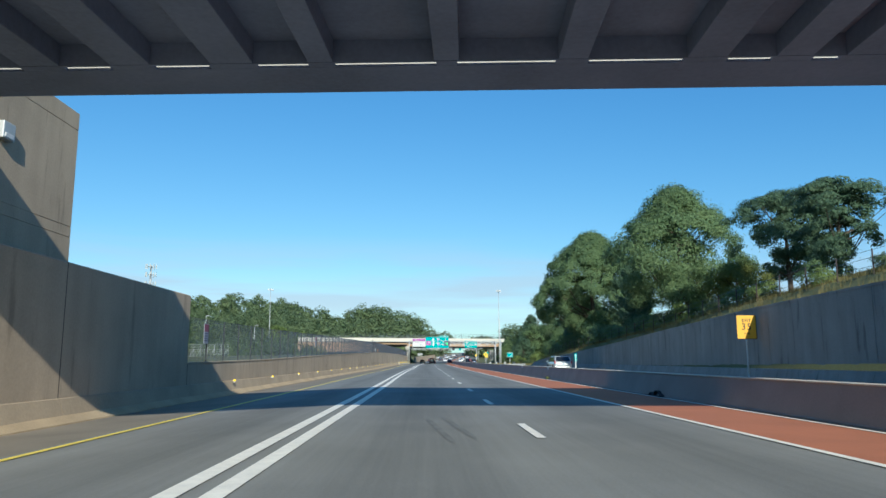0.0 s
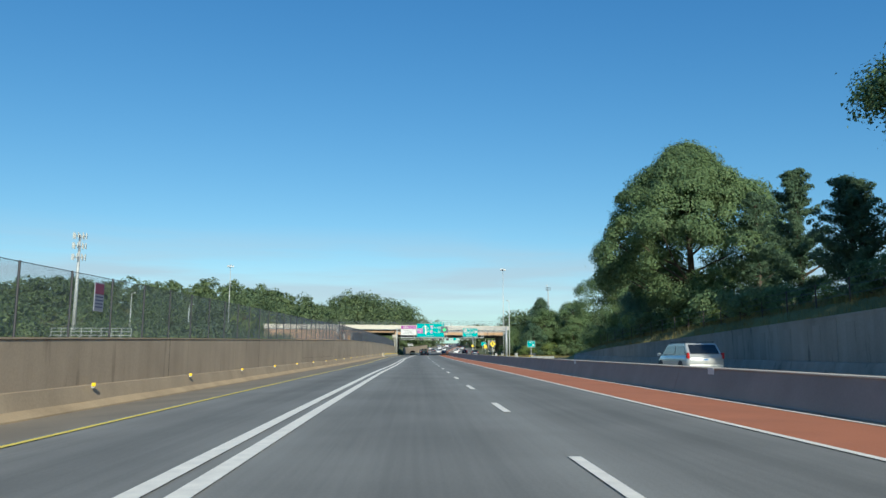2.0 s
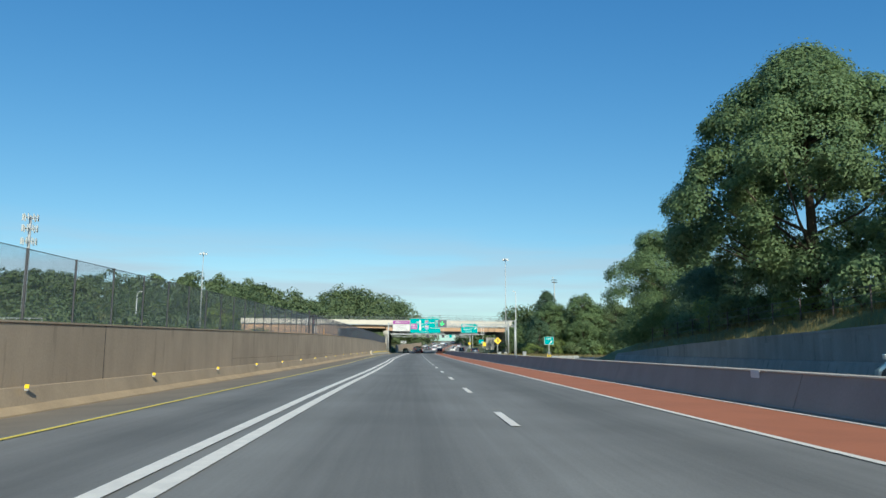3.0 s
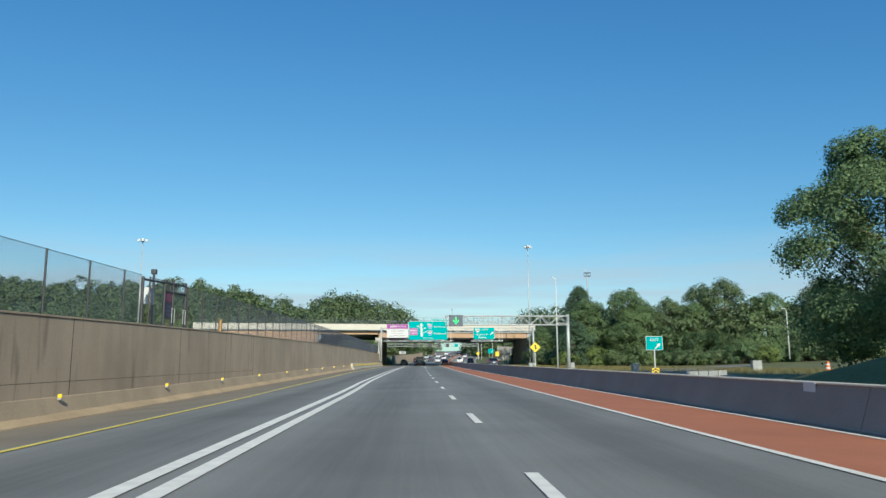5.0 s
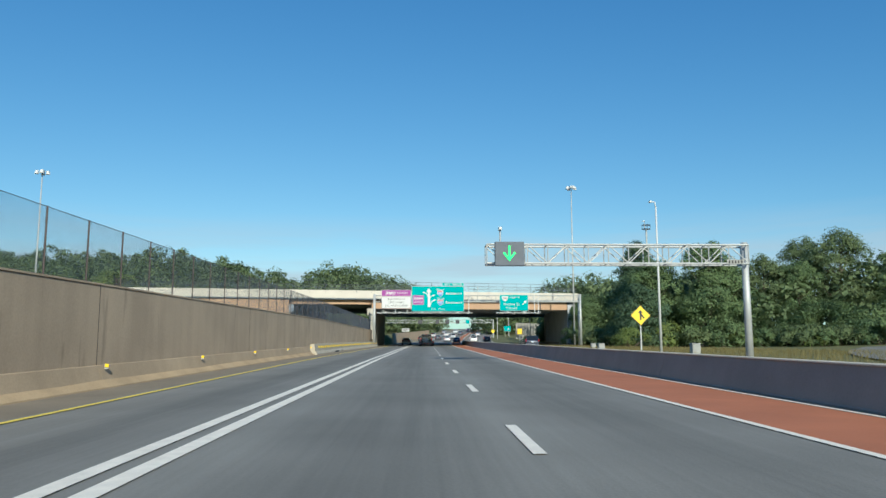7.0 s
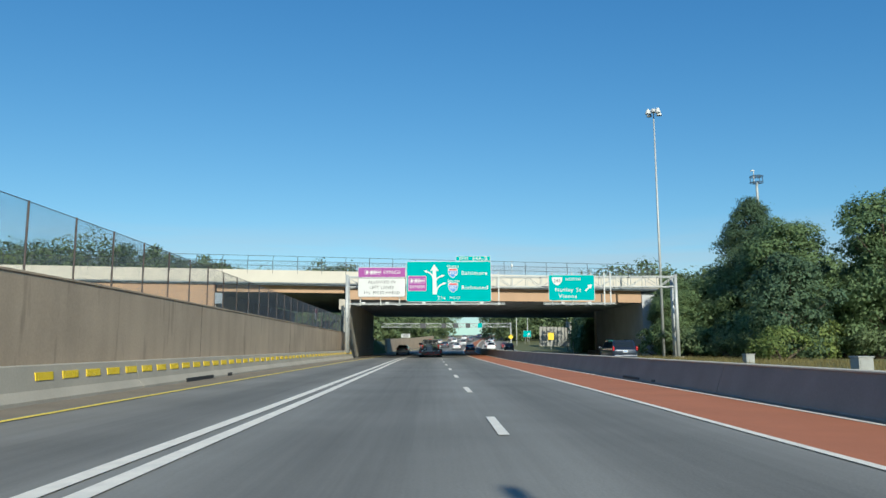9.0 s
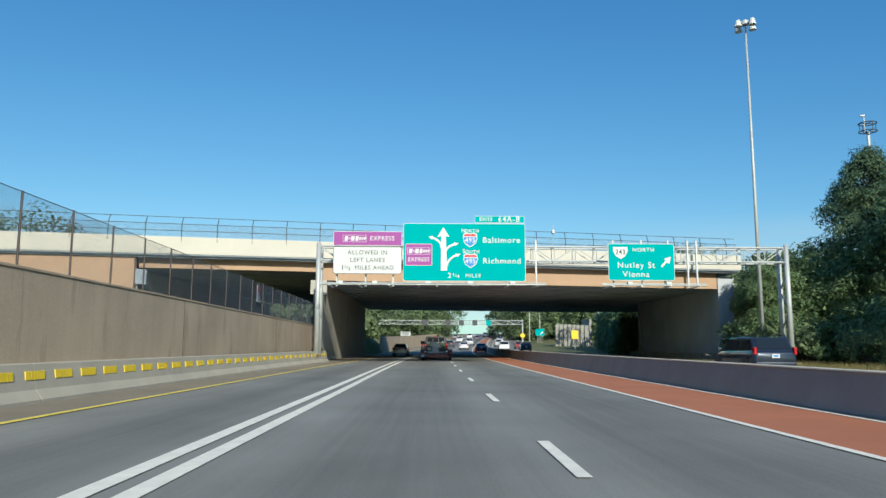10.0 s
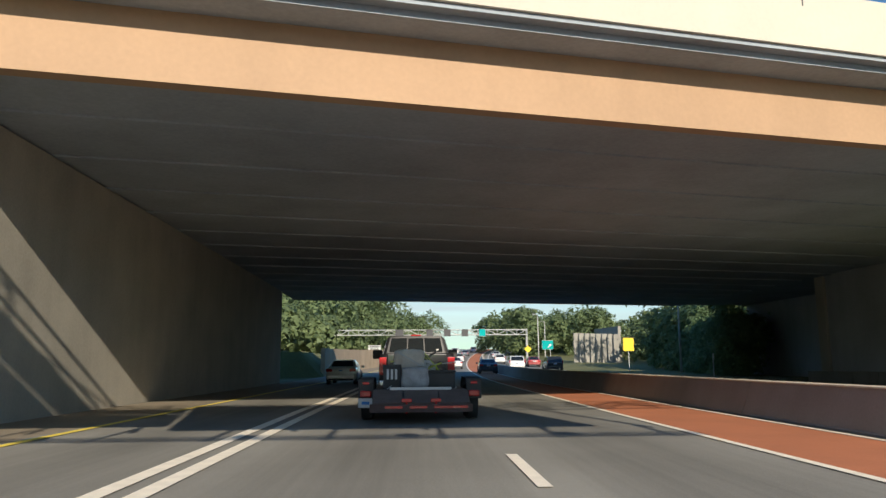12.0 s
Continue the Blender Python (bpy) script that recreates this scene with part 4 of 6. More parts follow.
    for text, x, z in (("1", -1.45, -0.43), ("/", -1.33, -0.50), ("2", -1.18, -0.56)):
        lettering(text, 0.30, BLACK_SIGN, b, x, -0.033, z, bold=0.004)
    lettering("MILES AHEAD", 0.40, BLACK_SIGN, b, 0.45, -0.033, -0.50, squeeze=0.92)
    # exit sign
    c = panel(g, 4.4, 2.45, GREEN_SIGN, WHITE_SIGN, 14.08, ys, 6.70, 0.16, "green exit guide sign with white words")
    shield(c, -1.38, -0.033, 0.62, 0.85, "243", True)
    lettering("NORTH", 0.38, WHITE_SIGN, c, 0.15, -0.033, 0.80, bold=0.004)
    lettering("Nutley St", 0.56, WHITE_SIGN, c, -0.36, -0.033, -0.22, bold=0.004)
    lettering("Vienna", 0.56, WHITE_SIGN, c, -0.38, -0.033, -0.82, bold=0.004)
    diag_arrow(c, 1.62, -0.033, 0.0, 0.72, WHITE_SIGN)
    # camera mast on the truss
    bm = bmesh.new()
    tube(bm, (8.7, y, 7.9), (8.7, y, 9.6), 0.03, sides=6)
    box(bm, 8.6, 8.8, y - 0.15, y + 0.15, 8.95, 9.2, 0.03)
    part("sensor_mast", bm, STEEL, g)
    return tagged(g, "galvanised steel gantry carrying highway guide signs", "sign gantry")


great_gantry()


def arrow_gantry():
    g = empty("lane_signal_gantry")
    y = 178.0
    bm = bmesh.new()
    tube(bm, (15.85, y, -0.1), (15.85, y, 5.92), 0.185, 0.155, 16)
    part("post", bm, STEEL, g, smooth=True)
    truss(g, 3.0, 15.85, y, 4.83, 5.75, 0.9, 13, 0.05)
    p = part("signal_box", boxed(3.35, 4.75, y - 0.95, y - 0.62, 4.66, 5.82, bevel=0.03), SIGNAL_GREY, g, "blue-grey lane signal box")
    glow = plain("green_signal", (0.02, 0.80, 0.14), 0.4, 0, 0, 1.4)
    part("arrow_shaft", boxed(3.99, 4.07, y - 0.99, y - 0.955, 4.98, 5.62), glow, p, "lit green arrow")
    sheet("arrow_head", [(-0.30, 0.14), (0.0, -0.24), (0.30, 0.14), (0.24, 0.20), (0.0, -0.11), (-0.24, 0.20)], glow, p, 4.03, y - 0.97, 5.12, "lit green arrow", 0.02)
    bm = bmesh.new()
    tube(bm, (3.7, y, 5.72), (3.7, y, 6.5), 0.04, sides=8)
    box(bm, 3.62, 3.78, y - 0.2, y + 0.12, 6.5, 6.66, 0.03)
    part("camera_mast", bm, STEEL, g, "white camera mast")
    q = part("number_plate", boxed(14.72, 15.56, y - 0.53, y - 0.51, 4.80, 5.02), CABINET, g)
    for k in range(5):
        part("bar", boxed(14.80 + 0.15 * k, 14.88 + 0.15 * k, y - 0.545, y - 0.532, 4.84, 4.98), BLACK_SIGN, q)
    return tagged(g, "galvanised cantilever gantry with a green arrow lane signal", "sign gantry")


arrow_gantry()


def post_sign(name, x, y, z, w, h, face, rim, label, post_h, turn=0, r=0.06):
    ob = empty(name, x, y, z)
    for dx in ((-w * 0.25, w * 0.25) if w > 1.6 else (0.0,)):
        part("post", boxed(dx - 0.04, dx + 0.04, 0.02, 0.10, 0, post_h, bevel=0.01), STEEL, ob)
    p = plate("sign_panel", w, h, rim, ob, 0, 0, post_h - h * 0.42, r, 0.02, turn=turn)
    plate("sign_face", w - 0.06, h - 0.06, face, p, 0, -0.013, 0, max(0.02, r - 0.02), 0.006)
    tagged(ob, label, "road sign")
    return ob, p


s, p = post_sign("exit_sign", 16.7, 153.0, 0.0, 1.2, 0.98, GREEN_SIGN, WHITE_SIGN, "green exit sign on a post in the grass", 2.75)
lettering("EXIT", 0.27, WHITE_SIGN, p, 0, -0.022, 0.22, bold=0.004)
diag_arrow(p, 0.22, -0.022, -0.2, 0.42, WHITE_SIGN)
m = plate("marker_panel", 0.5, 0.5, YELLOW_SIGN, s, 0, -0.03, 0.36, 0.03, 0.02, "yellow and black chevron marker")
for k in (-0.12, 0.08):
    sheet("chevron", [(-0.22, k - 0.08), (0, k + 0.08), (0.22, k - 0.08), (0.22, k + 0.02), (0, k + 0.18), (-0.22, k + 0.02)], BLACK_SIGN, m, 0, -0.014, 0)
s, p = post_sign("merge_sign", 14.47, 190.9, 0.0, 0.98, 0.98, YELLOW_SIGN, BLACK_SIGN, "yellow diamond merge warning sign on a post", 3.15, 45)
sheet("merge_arrow", [(-0.06, -0.3), (0.06, -0.3), (0.06, -0.05), (0.2, -0.22), (0.26, -0.14), (0.06, 0.1), (0.06, 0.15), (0.17, 0.15), (0, 0.36), (-0.17, 0.15), (-0.06, 0.15)],
      BLACK_SIGN, p, 0, -0.02, 0).matrix_local = pose(0, -0.02, 0, 0, -45, 0)
s, p = post_sign("speed_sign", 17.62, 40.2, 0.0, 1.12, 1.34, AMBER_SIGN, BLACK_SIGN, "amber advisory speed sign at the wall", 3.6)
lettering("EXIT", 0.22, BLACK_SIGN, p, 0, -0.02, 0.36, bold=0.006)
lettering("35", 0.52, BLACK_SIGN, p, 0, -0.02, 0.0, bold=0.004)
lettering("MPH", 0.16, BLACK_SIGN, p, 0, -0.02, -0.38)
s, p = post_sign("mile_marker", 9.9, 49.6, 0.0, 0.17, 0.52, GREEN_SIGN, GREEN_SIGN, "narrow green marker post beyond the barrier", 1.62, r=0.03)
for z in (0.16, 0.0, -0.16):
    sheet("bar", [(-0.035, -0.05), (0.035, -0.05), (0.035, 0.05), (-0.035, 0.05)], WHITE_SIGN, p, 0, -0.02, z)
s, p = post_sign("ramp_sign", 25.4, 331.0, rz(331), 1.25, 1.5, YELLOW_SIGN, BLACK_SIGN, "yellow warning sign on a post past the bridge", 3.5)
s, p = post_sign("notice_sign", -5.6, 400.0, rz(400), 2.6, 1.1, WHITE_SIGN, STEEL, "white notice board beside the road far ahead", 3.0)
for z in (0.25, -0.05, -0.32):
    sheet("bar", [(-0.9, -0.06), (0.9, -0.06), (0.9, 0.06), (-0.9, 0.06)], BLACK_SIGN, p, 0, -0.022, z)
s, p = post_sign("marker_post", 25.3, 308.6, 0.0, 0.14, 0.4, WHITE_SIGN, STEEL, "slim white marker post at the foot of the hedge", 1.8, r=0.03)
s, p = post_sign("guide_sign", 31.0, 405.0, rz(405), 2.4, 1.9, GREEN_SIGN, WHITE_SIGN, "green guide sign on posts far ahead", 3.7)
diag_arrow(p, 0.4, -0.022, -0.2, 0.9, WHITE_SIGN)
s, p = post_sign("merge_sign", 24.5, 392.0, rz(392), 1.1, 1.1, YELLOW_SIGN, BLACK_SIGN, "yellow diamond warning sign far ahead", 2.7, 45)


# ---- light masts and towers ----
def high_mast(x, y, z0, h, label):
    ob = empty("light_mast", x, y, z0)
    bm = bmesh.new()
    tube(bm, (0, 0, 0), (0, 0, h), 0.165, 0.07, 12)
    part("pole", bm, STEEL, ob, smooth=True)
    bm = bmesh.new()
    tube(bm, (0, 0, h - 0.1), (0, 0, h + 0.25), 0.32, 0.22, 12)
    part("ring", bm, STEEL, ob)
    for k in range(4):
        a = radians(20 + 90 * k)
        cx, cy = 0.72 * math.cos(a), 0.72 * math.sin(a)
        bm = bmesh.new()
        tube(bm, (0.2 * math.cos(a), 0.2 * math.sin(a), h + 0.05), (cx, cy, h + 0.05), 0.04, sides=6)
        tube(bm, (cx, cy, h - 0.38), (cx, cy, h + 0.12), 0.30, 0.16, 10)
        part("floodlight", bm, WHITE_SIGN, ob, "white bell-shaped floodlight")
    return tagged(ob, label, "light mast")


high_mast(24.5, 259.3, 0.0, 26.0, "tall steel light mast beside the bridge")
high_mast(-54.2, 245.5, 2.0, 23.0, "tall steel light mast behind the wall")


def street_lamp(x, y, z0, h, arm, label):
    ob = empty("street_lamp", x, y, z0)
    bm = bmesh.new()
    tube(bm, (0, 0, 0), (0, 0, h - 0.5), 0.11, 0.06, 10)
    tube(bm, (0, 0, h - 0.5), (arm * 0.25, 0, h - 0.05), 0.055, 0.05, 8)
    tube(bm, (arm * 0.25, 0, h - 0.05), (arm, 0, h), 0.05, 0.04, 8)
    part("pole", bm, WHITE_SIGN, ob, "pale metal pole", smooth=True)
    part("lamp_head", boxed(min(arm, arm * 1.6), max(arm, arm * 1.6), -0.13, 0.13, h - 0.1, h + 0.08, bevel=0.05), STEEL, ob)
    return tagged(ob, label, "street lamp")


street_lamp(19.2, 201.2, 0.0, 12.45, -0.35, "pale street lamp on a tall straight pole")
street_lamp(56.0, 210.0, 1.2, 7.6, -0.5, "short pale street lamp by the exit ramp")
street_lamp(-55.4, 180, 1.9, 10.2, 0.5, "pale street lamp in the yard behind the wall")
street_lamp(-40.0, 166, 1.9, 7.2, 0.5, "short street lamp in the yard behind the wall")
street_lamp(-72.0, 140, 1.9, 7.8, 0.5, "short street lamp in the yard behind the wall")
street_lamp(26.1, 317.6, 0.2, 9.0, -0.6, "pale street lamp past the bridge")
street_lamp(25.3, 385.0, 0.5, 9.6, -0.6, "pale street lamp past the bridge")
street_lamp(33.0, 418.0, 1.2, 9.5, -0.6, "pale street lamp past the bridge")


def cell_tower(x, y, z0, h, arms, label):
    ob = empty("cell_tower", x, y, z0)
    bm = bmesh.new()
    tube(bm, (0, 0, 0), (0, 0, h), 0.55, 0.28, 12)
    part("mast", bm, STEEL, ob, smooth=True)
    for z in arms:
        bm = bmesh.new()
        for k in range(3):
            a, b = radians(120 * k + 15), radians(120 * k + 135)
            tube(bm, (1.5 * math.cos(a), 1.5 * math.sin(a), z), (1.5 * math.cos(b), 1.5 * math.sin(b), z), 0.06, sides=6)
            tube(bm, (0, 0, z), (1.5 * math.cos(a), 1.5 * math.sin(a), z), 0.06, sides=6)
        part("platform", bm, STEEL, ob)
        for k in range(9):
            a = radians(40 * k)
            part("antenna", boxed(1.55 * math.cos(a) - 0.12, 1.55 * math.cos(a) + 0.12, 1.55 * math.sin(a) - 0.08, 1.55 * math.sin(a) + 0.08, z - 0.7, z + 0.8, bevel=0.03), STEEL, ob)
    return tagged(ob, label, "cell tower")


cell_tower(-86.8, 224.5, 2.0, 28.3, (22.5, 25.4, 27.9), "steel cell tower with three rings of antennas")


def watch_mast(x, y, z0, h):
    ob = empty("utility_mast", x, y, z0)
    bm = bmesh.new()
    tube(bm, (0, 0, 0), (0, 0, h), 0.22, 0.14, 10)
    part("pole", bm, STEEL, ob)
    for z, r in ((h, 0.75), (h + 0.75, 0.75)):
        bm = bmesh.new()
        n = 12
        for k in range(n):
            a, b = 2 * math.pi * k / n, 2 * math.pi * (k + 1) / n
            tube(bm, (r * math.cos(a), r * math.sin(a), z), (r * math.cos(b), r * math.sin(b), z), 0.05, sides=5)
            if k % 3 == 0:
                tube(bm, (0, 0, z), (r * math.cos(a), r * math.sin(a), z), 0.04, sides=5)
                if z == h:
                    tube(bm, (r * math.cos(a), r * math.sin(a), z), (r * math.cos(a), r * math.sin(a), z + 0.75), 0.035, sides=5)
        part("ring_platform", bm, DARK_STEEL, ob)
    bm = bmesh.new()
    tube(bm, (-0.3, 0, h), (-0.3, 0, h + 1.5), 0.05, sides=6)
    box(bm, -0.65, -0.2, -0.1, 0.1, h + 1.4, h + 1.55, 0.03)
    part("camera_arm", bm, WHITE_SIGN, ob)
    return tagged(ob, "grey utility mast with a round platform above the trees", "mast")


watch_mast(40.0, 269.5, 2.0, 18.6)


# ---- chain-link fence on the western wall ----
def fence_top(y):
    return wall_top(y) + 1.86 - 0.16 * ease(145, 205, y)


def fence_x(y):
    return rx(y) + wall_off(y) - 0.22


def chain_fence(y0, y1, step, post, thick):
    ob = empty("chain_link_fence")
    y = y0
    while y < y1:
        zb = wall_top(y) + 0.05
        bm = bmesh.new()
        tube(bm, (0, 0, 0), (0, 0, fence_top(y) - zb), thick, sides=8)
        part("post", bm, post, ob, m=pose(fence_x(y), y, zb))
        y += step
    child("top_rail", loft([[(fence_x(y) + 0.010 * math.cos(a), y, fence_top(y) - 0.02 + 0.010 * math.sin(a)) for a in (0, 1.05, 2.09, 3.14, 4.19, 5.24)] for y in stations(y0, y1, 6)], post, "top_rail"), ob)
    verts, faces = [], []
    for i in range(int((y0 - 3) / 0.075), int((y1 + 3) / 0.075)):
        y = 0.075 * i
        h = fence_top(y) - wall_top(y) - 0.1
        for s in (1, -1):
            # each wire runs from the foot to the top rail, cut off at the ends of the fence
            lo, hi = sorted((((y0 - y) / (s * h)), ((y1 - y) / (s * h))))
            a, b = max(0.0, lo), min(1.0, hi)
            if b - a < 0.05:
                continue
            k = len(verts)
            for f in (a, b):
                py = y + s * h * f
                x, zb, zt = fence_x(py), wall_top(py) + 0.07, fence_top(py) - 0.03
                pz = zb + (zt - zb) * f
                verts += [(x, py, pz), (x + 0.0032, py + 0.0048, pz), (x + 0.0048, py - 0.0024, pz)]
            faces += [(k, k + 1, k + 4, k + 3), (k + 1, k + 2, k + 5, k + 4), (k + 2, k, k + 3, k + 5)]
    child("wire_mesh", mesh("wire_mesh", verts, faces, WIRE), ob, "diamond wire mesh")
    return tagged(ob, "dark chain-link fence on the retaining wall", "fence")


chain_fence(29.0, 129.0, 2.66, DARK_STEEL, 0.032)
chain_fence(129.8, 261.0, 2.25, BROWN_STEEL, 0.028)


def fence_gate():
    """Steel gate frames with a cabinet and notice boards, above the wall."""
    ob = empty("fence_gate")
    for y, h in ((129.11, 1.75), (131.41, 1.85), (132.4, 1.95), (133.97, 1.95)):
        bm = bmesh.new()
        tube(bm, (0, 0, 0), (0, 0, h), 0.06, sides=8)
        part("post", bm, DARK_STEEL, ob, m=pose(fence_x(y), y, wall_top(y) + 0.05))
    for ya, yb, za, zb in ((129.11, 133.97, 1.70, 1.86), (131.41, 133.97, 1.42, 1.5)):
        part("beam", tube(bmesh.new(), (fence_x(ya), ya, wall_top(ya) + za), (fence_x(yb), yb, wall_top(yb) + zb), 0.045, sides=8), DARK_STEEL, ob)
    p = part("notice_board", boxed(-0.02, 0.02, 0, 0.75, 0.35, 1.5, bevel=0.01), DARK_STEEL, ob, m=pose(fence_x(131.56), 131.56, wall_top(131.2)))
    part("notice", boxed(0.022, 0.03, 0.08, 0.66, 1.05, 1.4), MAROON, p, "maroon notice")
    for k in range(3):
        part("bar", boxed(0.022, 0.03, 0.1, 0.62, 0.5 + 0.16 * k, 0.58 + 0.16 * k), DIM_BLUE, p)
    part("cabinet", boxed(-0.25, 0.15, 0, 0.45, 0.7, 1.35, bevel=0.03), WHITE_SIGN, ob, "pale control box", m=pose(fence_x(130.3) - 0.3, 130.3, wall_top(130) + 0.15))
    for y in (132.1, 133.48):
        bm = bmesh.new()
        tube(bm, (0.1, 0, 0.15), (0.1, 0, 0.75), 0.015, sides=6)
        tube(bm, (0.1, 0, 0.75), (0.1, 0.3, 0.75), 0.015, sides=6)
        tube(bm, (0.1, 0.3, 0.75), (0.1, 0.3, 0.15), 0.015, sides=6)
        part("pull_handle", bm, STEEL, ob, m=pose(fence_x(y), y, wall_top(y) + 0.05))
    bm = bmesh.new()
    tube(bm, (0, 0, 0), (0, 0, 2.0), 0.05, sides=8)
    box(bm, -0.1, 0.1, -0.1, 0.1, 2.0, 2.2, 0.04)
    part("lamp_post", bm, DARK_STEEL, ob, m=pose(fence_x(130.72) - 0.2, 130.72, wall_top(130) + 0.05))
    return tagged(ob, "dark steel gate frame with notice boards", "gate")


fence_gate()


def notice(y, label):
    ob = empty("fence_notice", fence_x(y) + 0.07, y, fence_top(y) - 0.2)
    part("board", boxed(-0.012, 0.012, 0, 0.62, -0.85, 0.0, bevel=0.006), FADED, ob, "grey board")
    part("heading", boxed(0.0125, 0.018, 0.03, 0.59, -0.34, -0.03), MAROON, ob, "maroon heading")
    for k in range(4):
        part("bar", boxed(0.0125, 0.018, 0.06, 0.55, -0.44 - 0.10 * k, -0.40 - 0.10 * k), DIM_BLUE, ob)
    return tagged(ob, label, "notice")


for y in (31.0, 62.2, 243.0):
    notice(y, "faded maroon and grey notice board on the wire fence")

stump = empty("timber_post", fence_x(139.6), 139.6, wall_top(139.6) + 0.05)
part("timber", boxed(-0.08, 0.08, -0.12, 0.12, 0, 0.62, bevel=0.02), material("bare_timber", (0.42, 0.24, 0.10), 0.85, spread=0.25, scale=4, fine=30), stump)
tagged(stump, "short bare timber post on the wall", "post")


# ---- guard rail, boxes and clutter on the eastern side ----
def guard_rail(points, label):
    ob = empty("guard_rail")
    for (x0, y0), (x1, y1) in zip(points, points[1:]):
        a, b = Vector((x0, y0, 0)), Vector((x1, y1, 0))
        d = (b - a).normalized()
        nrm = Vector((-d.y, d.x, 0))
        prof = ((0.0, 0.24), (0.05, 0.29), (0.0, 0.36), (0.0, 0.42), (0.05, 0.49), (0.0, 0.54), (-0.012, 0.54), (-0.012, 0.24))
        child("rail", loft([[tuple(p + nrm * o + Vector((0, 0, z))) for o, z in prof] for p in (a, b)], STEEL, "rail"), ob)
        part("post", boxed(-0.05, 0.05, -0.05, 0.05, -0.1, 0.54), CABINET, ob, m=Matrix.Translation(a - nrm * 0.08))
    return tagged(ob, label, "guard rail")


guard_rail([(14.9 + 1.05 * k, 142.2 + 1.15 * k) for k in range(5)], "short galvanised guard rail at the gore of the exit ramp")
for x, y, w, h, label in ((18.9, 165.0, 0.55, 0.82, "grey utility cabinet standing in the grass"), (20.0, 196, 0.6, 0.8, "grey utility box in the grass"), (17.5, 214, 0.6, 0.7, "grey utility box in the grass"),
                          (21.0, 232, 0.55, 0.6, "grey utility box in the grass"), (39.5, 186, 1.1, 1.0, "grey utility cabinet by the ramp")):
    ob = empty("utility_cabinet", x, y, 0.0)
    part("cabinet", boxed(-w / 2, w / 2, -0.3, 0.3, -0.2, h, bevel=0.03), CABINET, ob)
    part("lid", boxed(-w / 2 - 0.03, w / 2 + 0.03, -0.33, 0.33, h, h + 0.06, bevel=0.015), CABINET, ob)
    part("door", boxed(-w / 2 + 0.06, w / 2 - 0.06, -0.315, -0.302, 0.1, h - 0.1, bevel=0.005), CABINET, ob)
    tagged(ob, label, "cabinet")


def bleacher(x, y, z):
    ob = empty("bleacher", x, y, z)
    for k in range(4):
        part("seat_plank", boxed(-5, 5, k * 0.7, k * 0.7 + 0.3, 0.4 + 0.4 * k, 0.46 + 0.4 * k), STEEL, ob)
    for k in range(9):
        xx = -5 + 10 * k / 8
        bm = bmesh.new()
        tube(bm, (xx, 0, 0), (xx, 0, 0.4), 0.04, sides=6)
        tube(bm, (xx, 2.2, 0), (xx, 2.2, 2.5), 0.04, sides=6)
        tube(bm, (xx, 0, 0.4), (xx, 2.2, 1.7), 0.04, sides=6)
        part("frame", bm, STEEL, ob)
    bm = bmesh.new()
    for z2 in (2.1, 2.5):
        tube(bm, (-5, 2.2, z2), (5, 2.2, z2), 0.035, sides=6)
    part("back_rail", bm, STEEL, ob)
    return tagged(ob, "bare metal bleacher in the yard behind the wall", "bleacher")


bl = bleacher(-42, 132, 1.5)
copy_thing(bl, pose(-60, 170, 1.6, 0, 0, -6))


def far_gantry():
    g = empty("sign_gantry")
    y, z = 396.0, rz(396)
    for x in (-14.5, 25.0):
        bm = bmesh.new()
        tube(bm, (x, y, z - 1), (x, y, z + 6.25), 0.25, 0.2, 10)
        part("post", bm, STEEL, g)
    truss(g, -14.5, 25.0, y, z + 5.05, z + 6.05, 1.0, 20, 0.08)
    for x, w, mat in ((-0.5, 1.6, DARK_STEEL), (5.5, 1.3, DARK_STEEL), (9, 1.3, DARK_STEEL), (12.5, 1.3, DARK_STEEL), (16, 1.3, GREEN_SIGN)):
        panel(g, w, 1.4, mat, WHITE_SIGN if mat != DARK_STEEL else DARK_STEEL, x, y - 0.8, z + 5.45, 0.05)
    return tagged(g, "distant steel gantry with lane signals", "sign gantry")


far_gantry()
wall_far = empty("wall_far")
tagged(wall_far, "pale concrete retaining wall past the bridge", "wall", kind="structure")
for k in range(10):
    a = 346 + 8 * k

    def west_face(y):
        return -10.4 + max(0, y - 345) * 0.06

    child("wall_panel", run("wall_panel", lambda y: [(west_face(y) - 0.4, -0.5), (west_face(y), -0.5), (west_face(y), 2.5), (west_face(y) - 0.4, 2.5)], a - 28, a - 20.04, WALL), wall_far)

for k in range(6):
    y = 381 + 8 * k
    child("wall_panel", run("wall_panel", lambda y: [(31.0 + (y - 381) * 0.06, -0.5), (31.0 + (y - 381) * 0.06, 6.4), (31.5 + (y - 381) * 0.06, 6.4), (31.5 + (y - 381) * 0.06, -0.5)], y, y + 7.96, FAR_WALL), wall_far)
# the end of that wall turns away from the road, between buttresses
for k in range(8):
    a, b = 31.0 + 0.9 * k, 31.88 + 0.9 * k
    m = pose(0, 381, 0, 0, 0, 0) @ Matrix.Translation((0, -0.55 * (a - 31.0), 0))
    part("wall_panel", boxed(a, b, -0.25, 0.25, -0.5, 6.4 - 0.05 * k), FAR_WALL, wall_far, m=m)
    part("buttress", boxed(a - 0.10, a + 0.10, -0.36, -0.253, -0.5, 6.1 - 0.05 * k, bevel=0.02), FAR_WALL, wall_far, m=m)

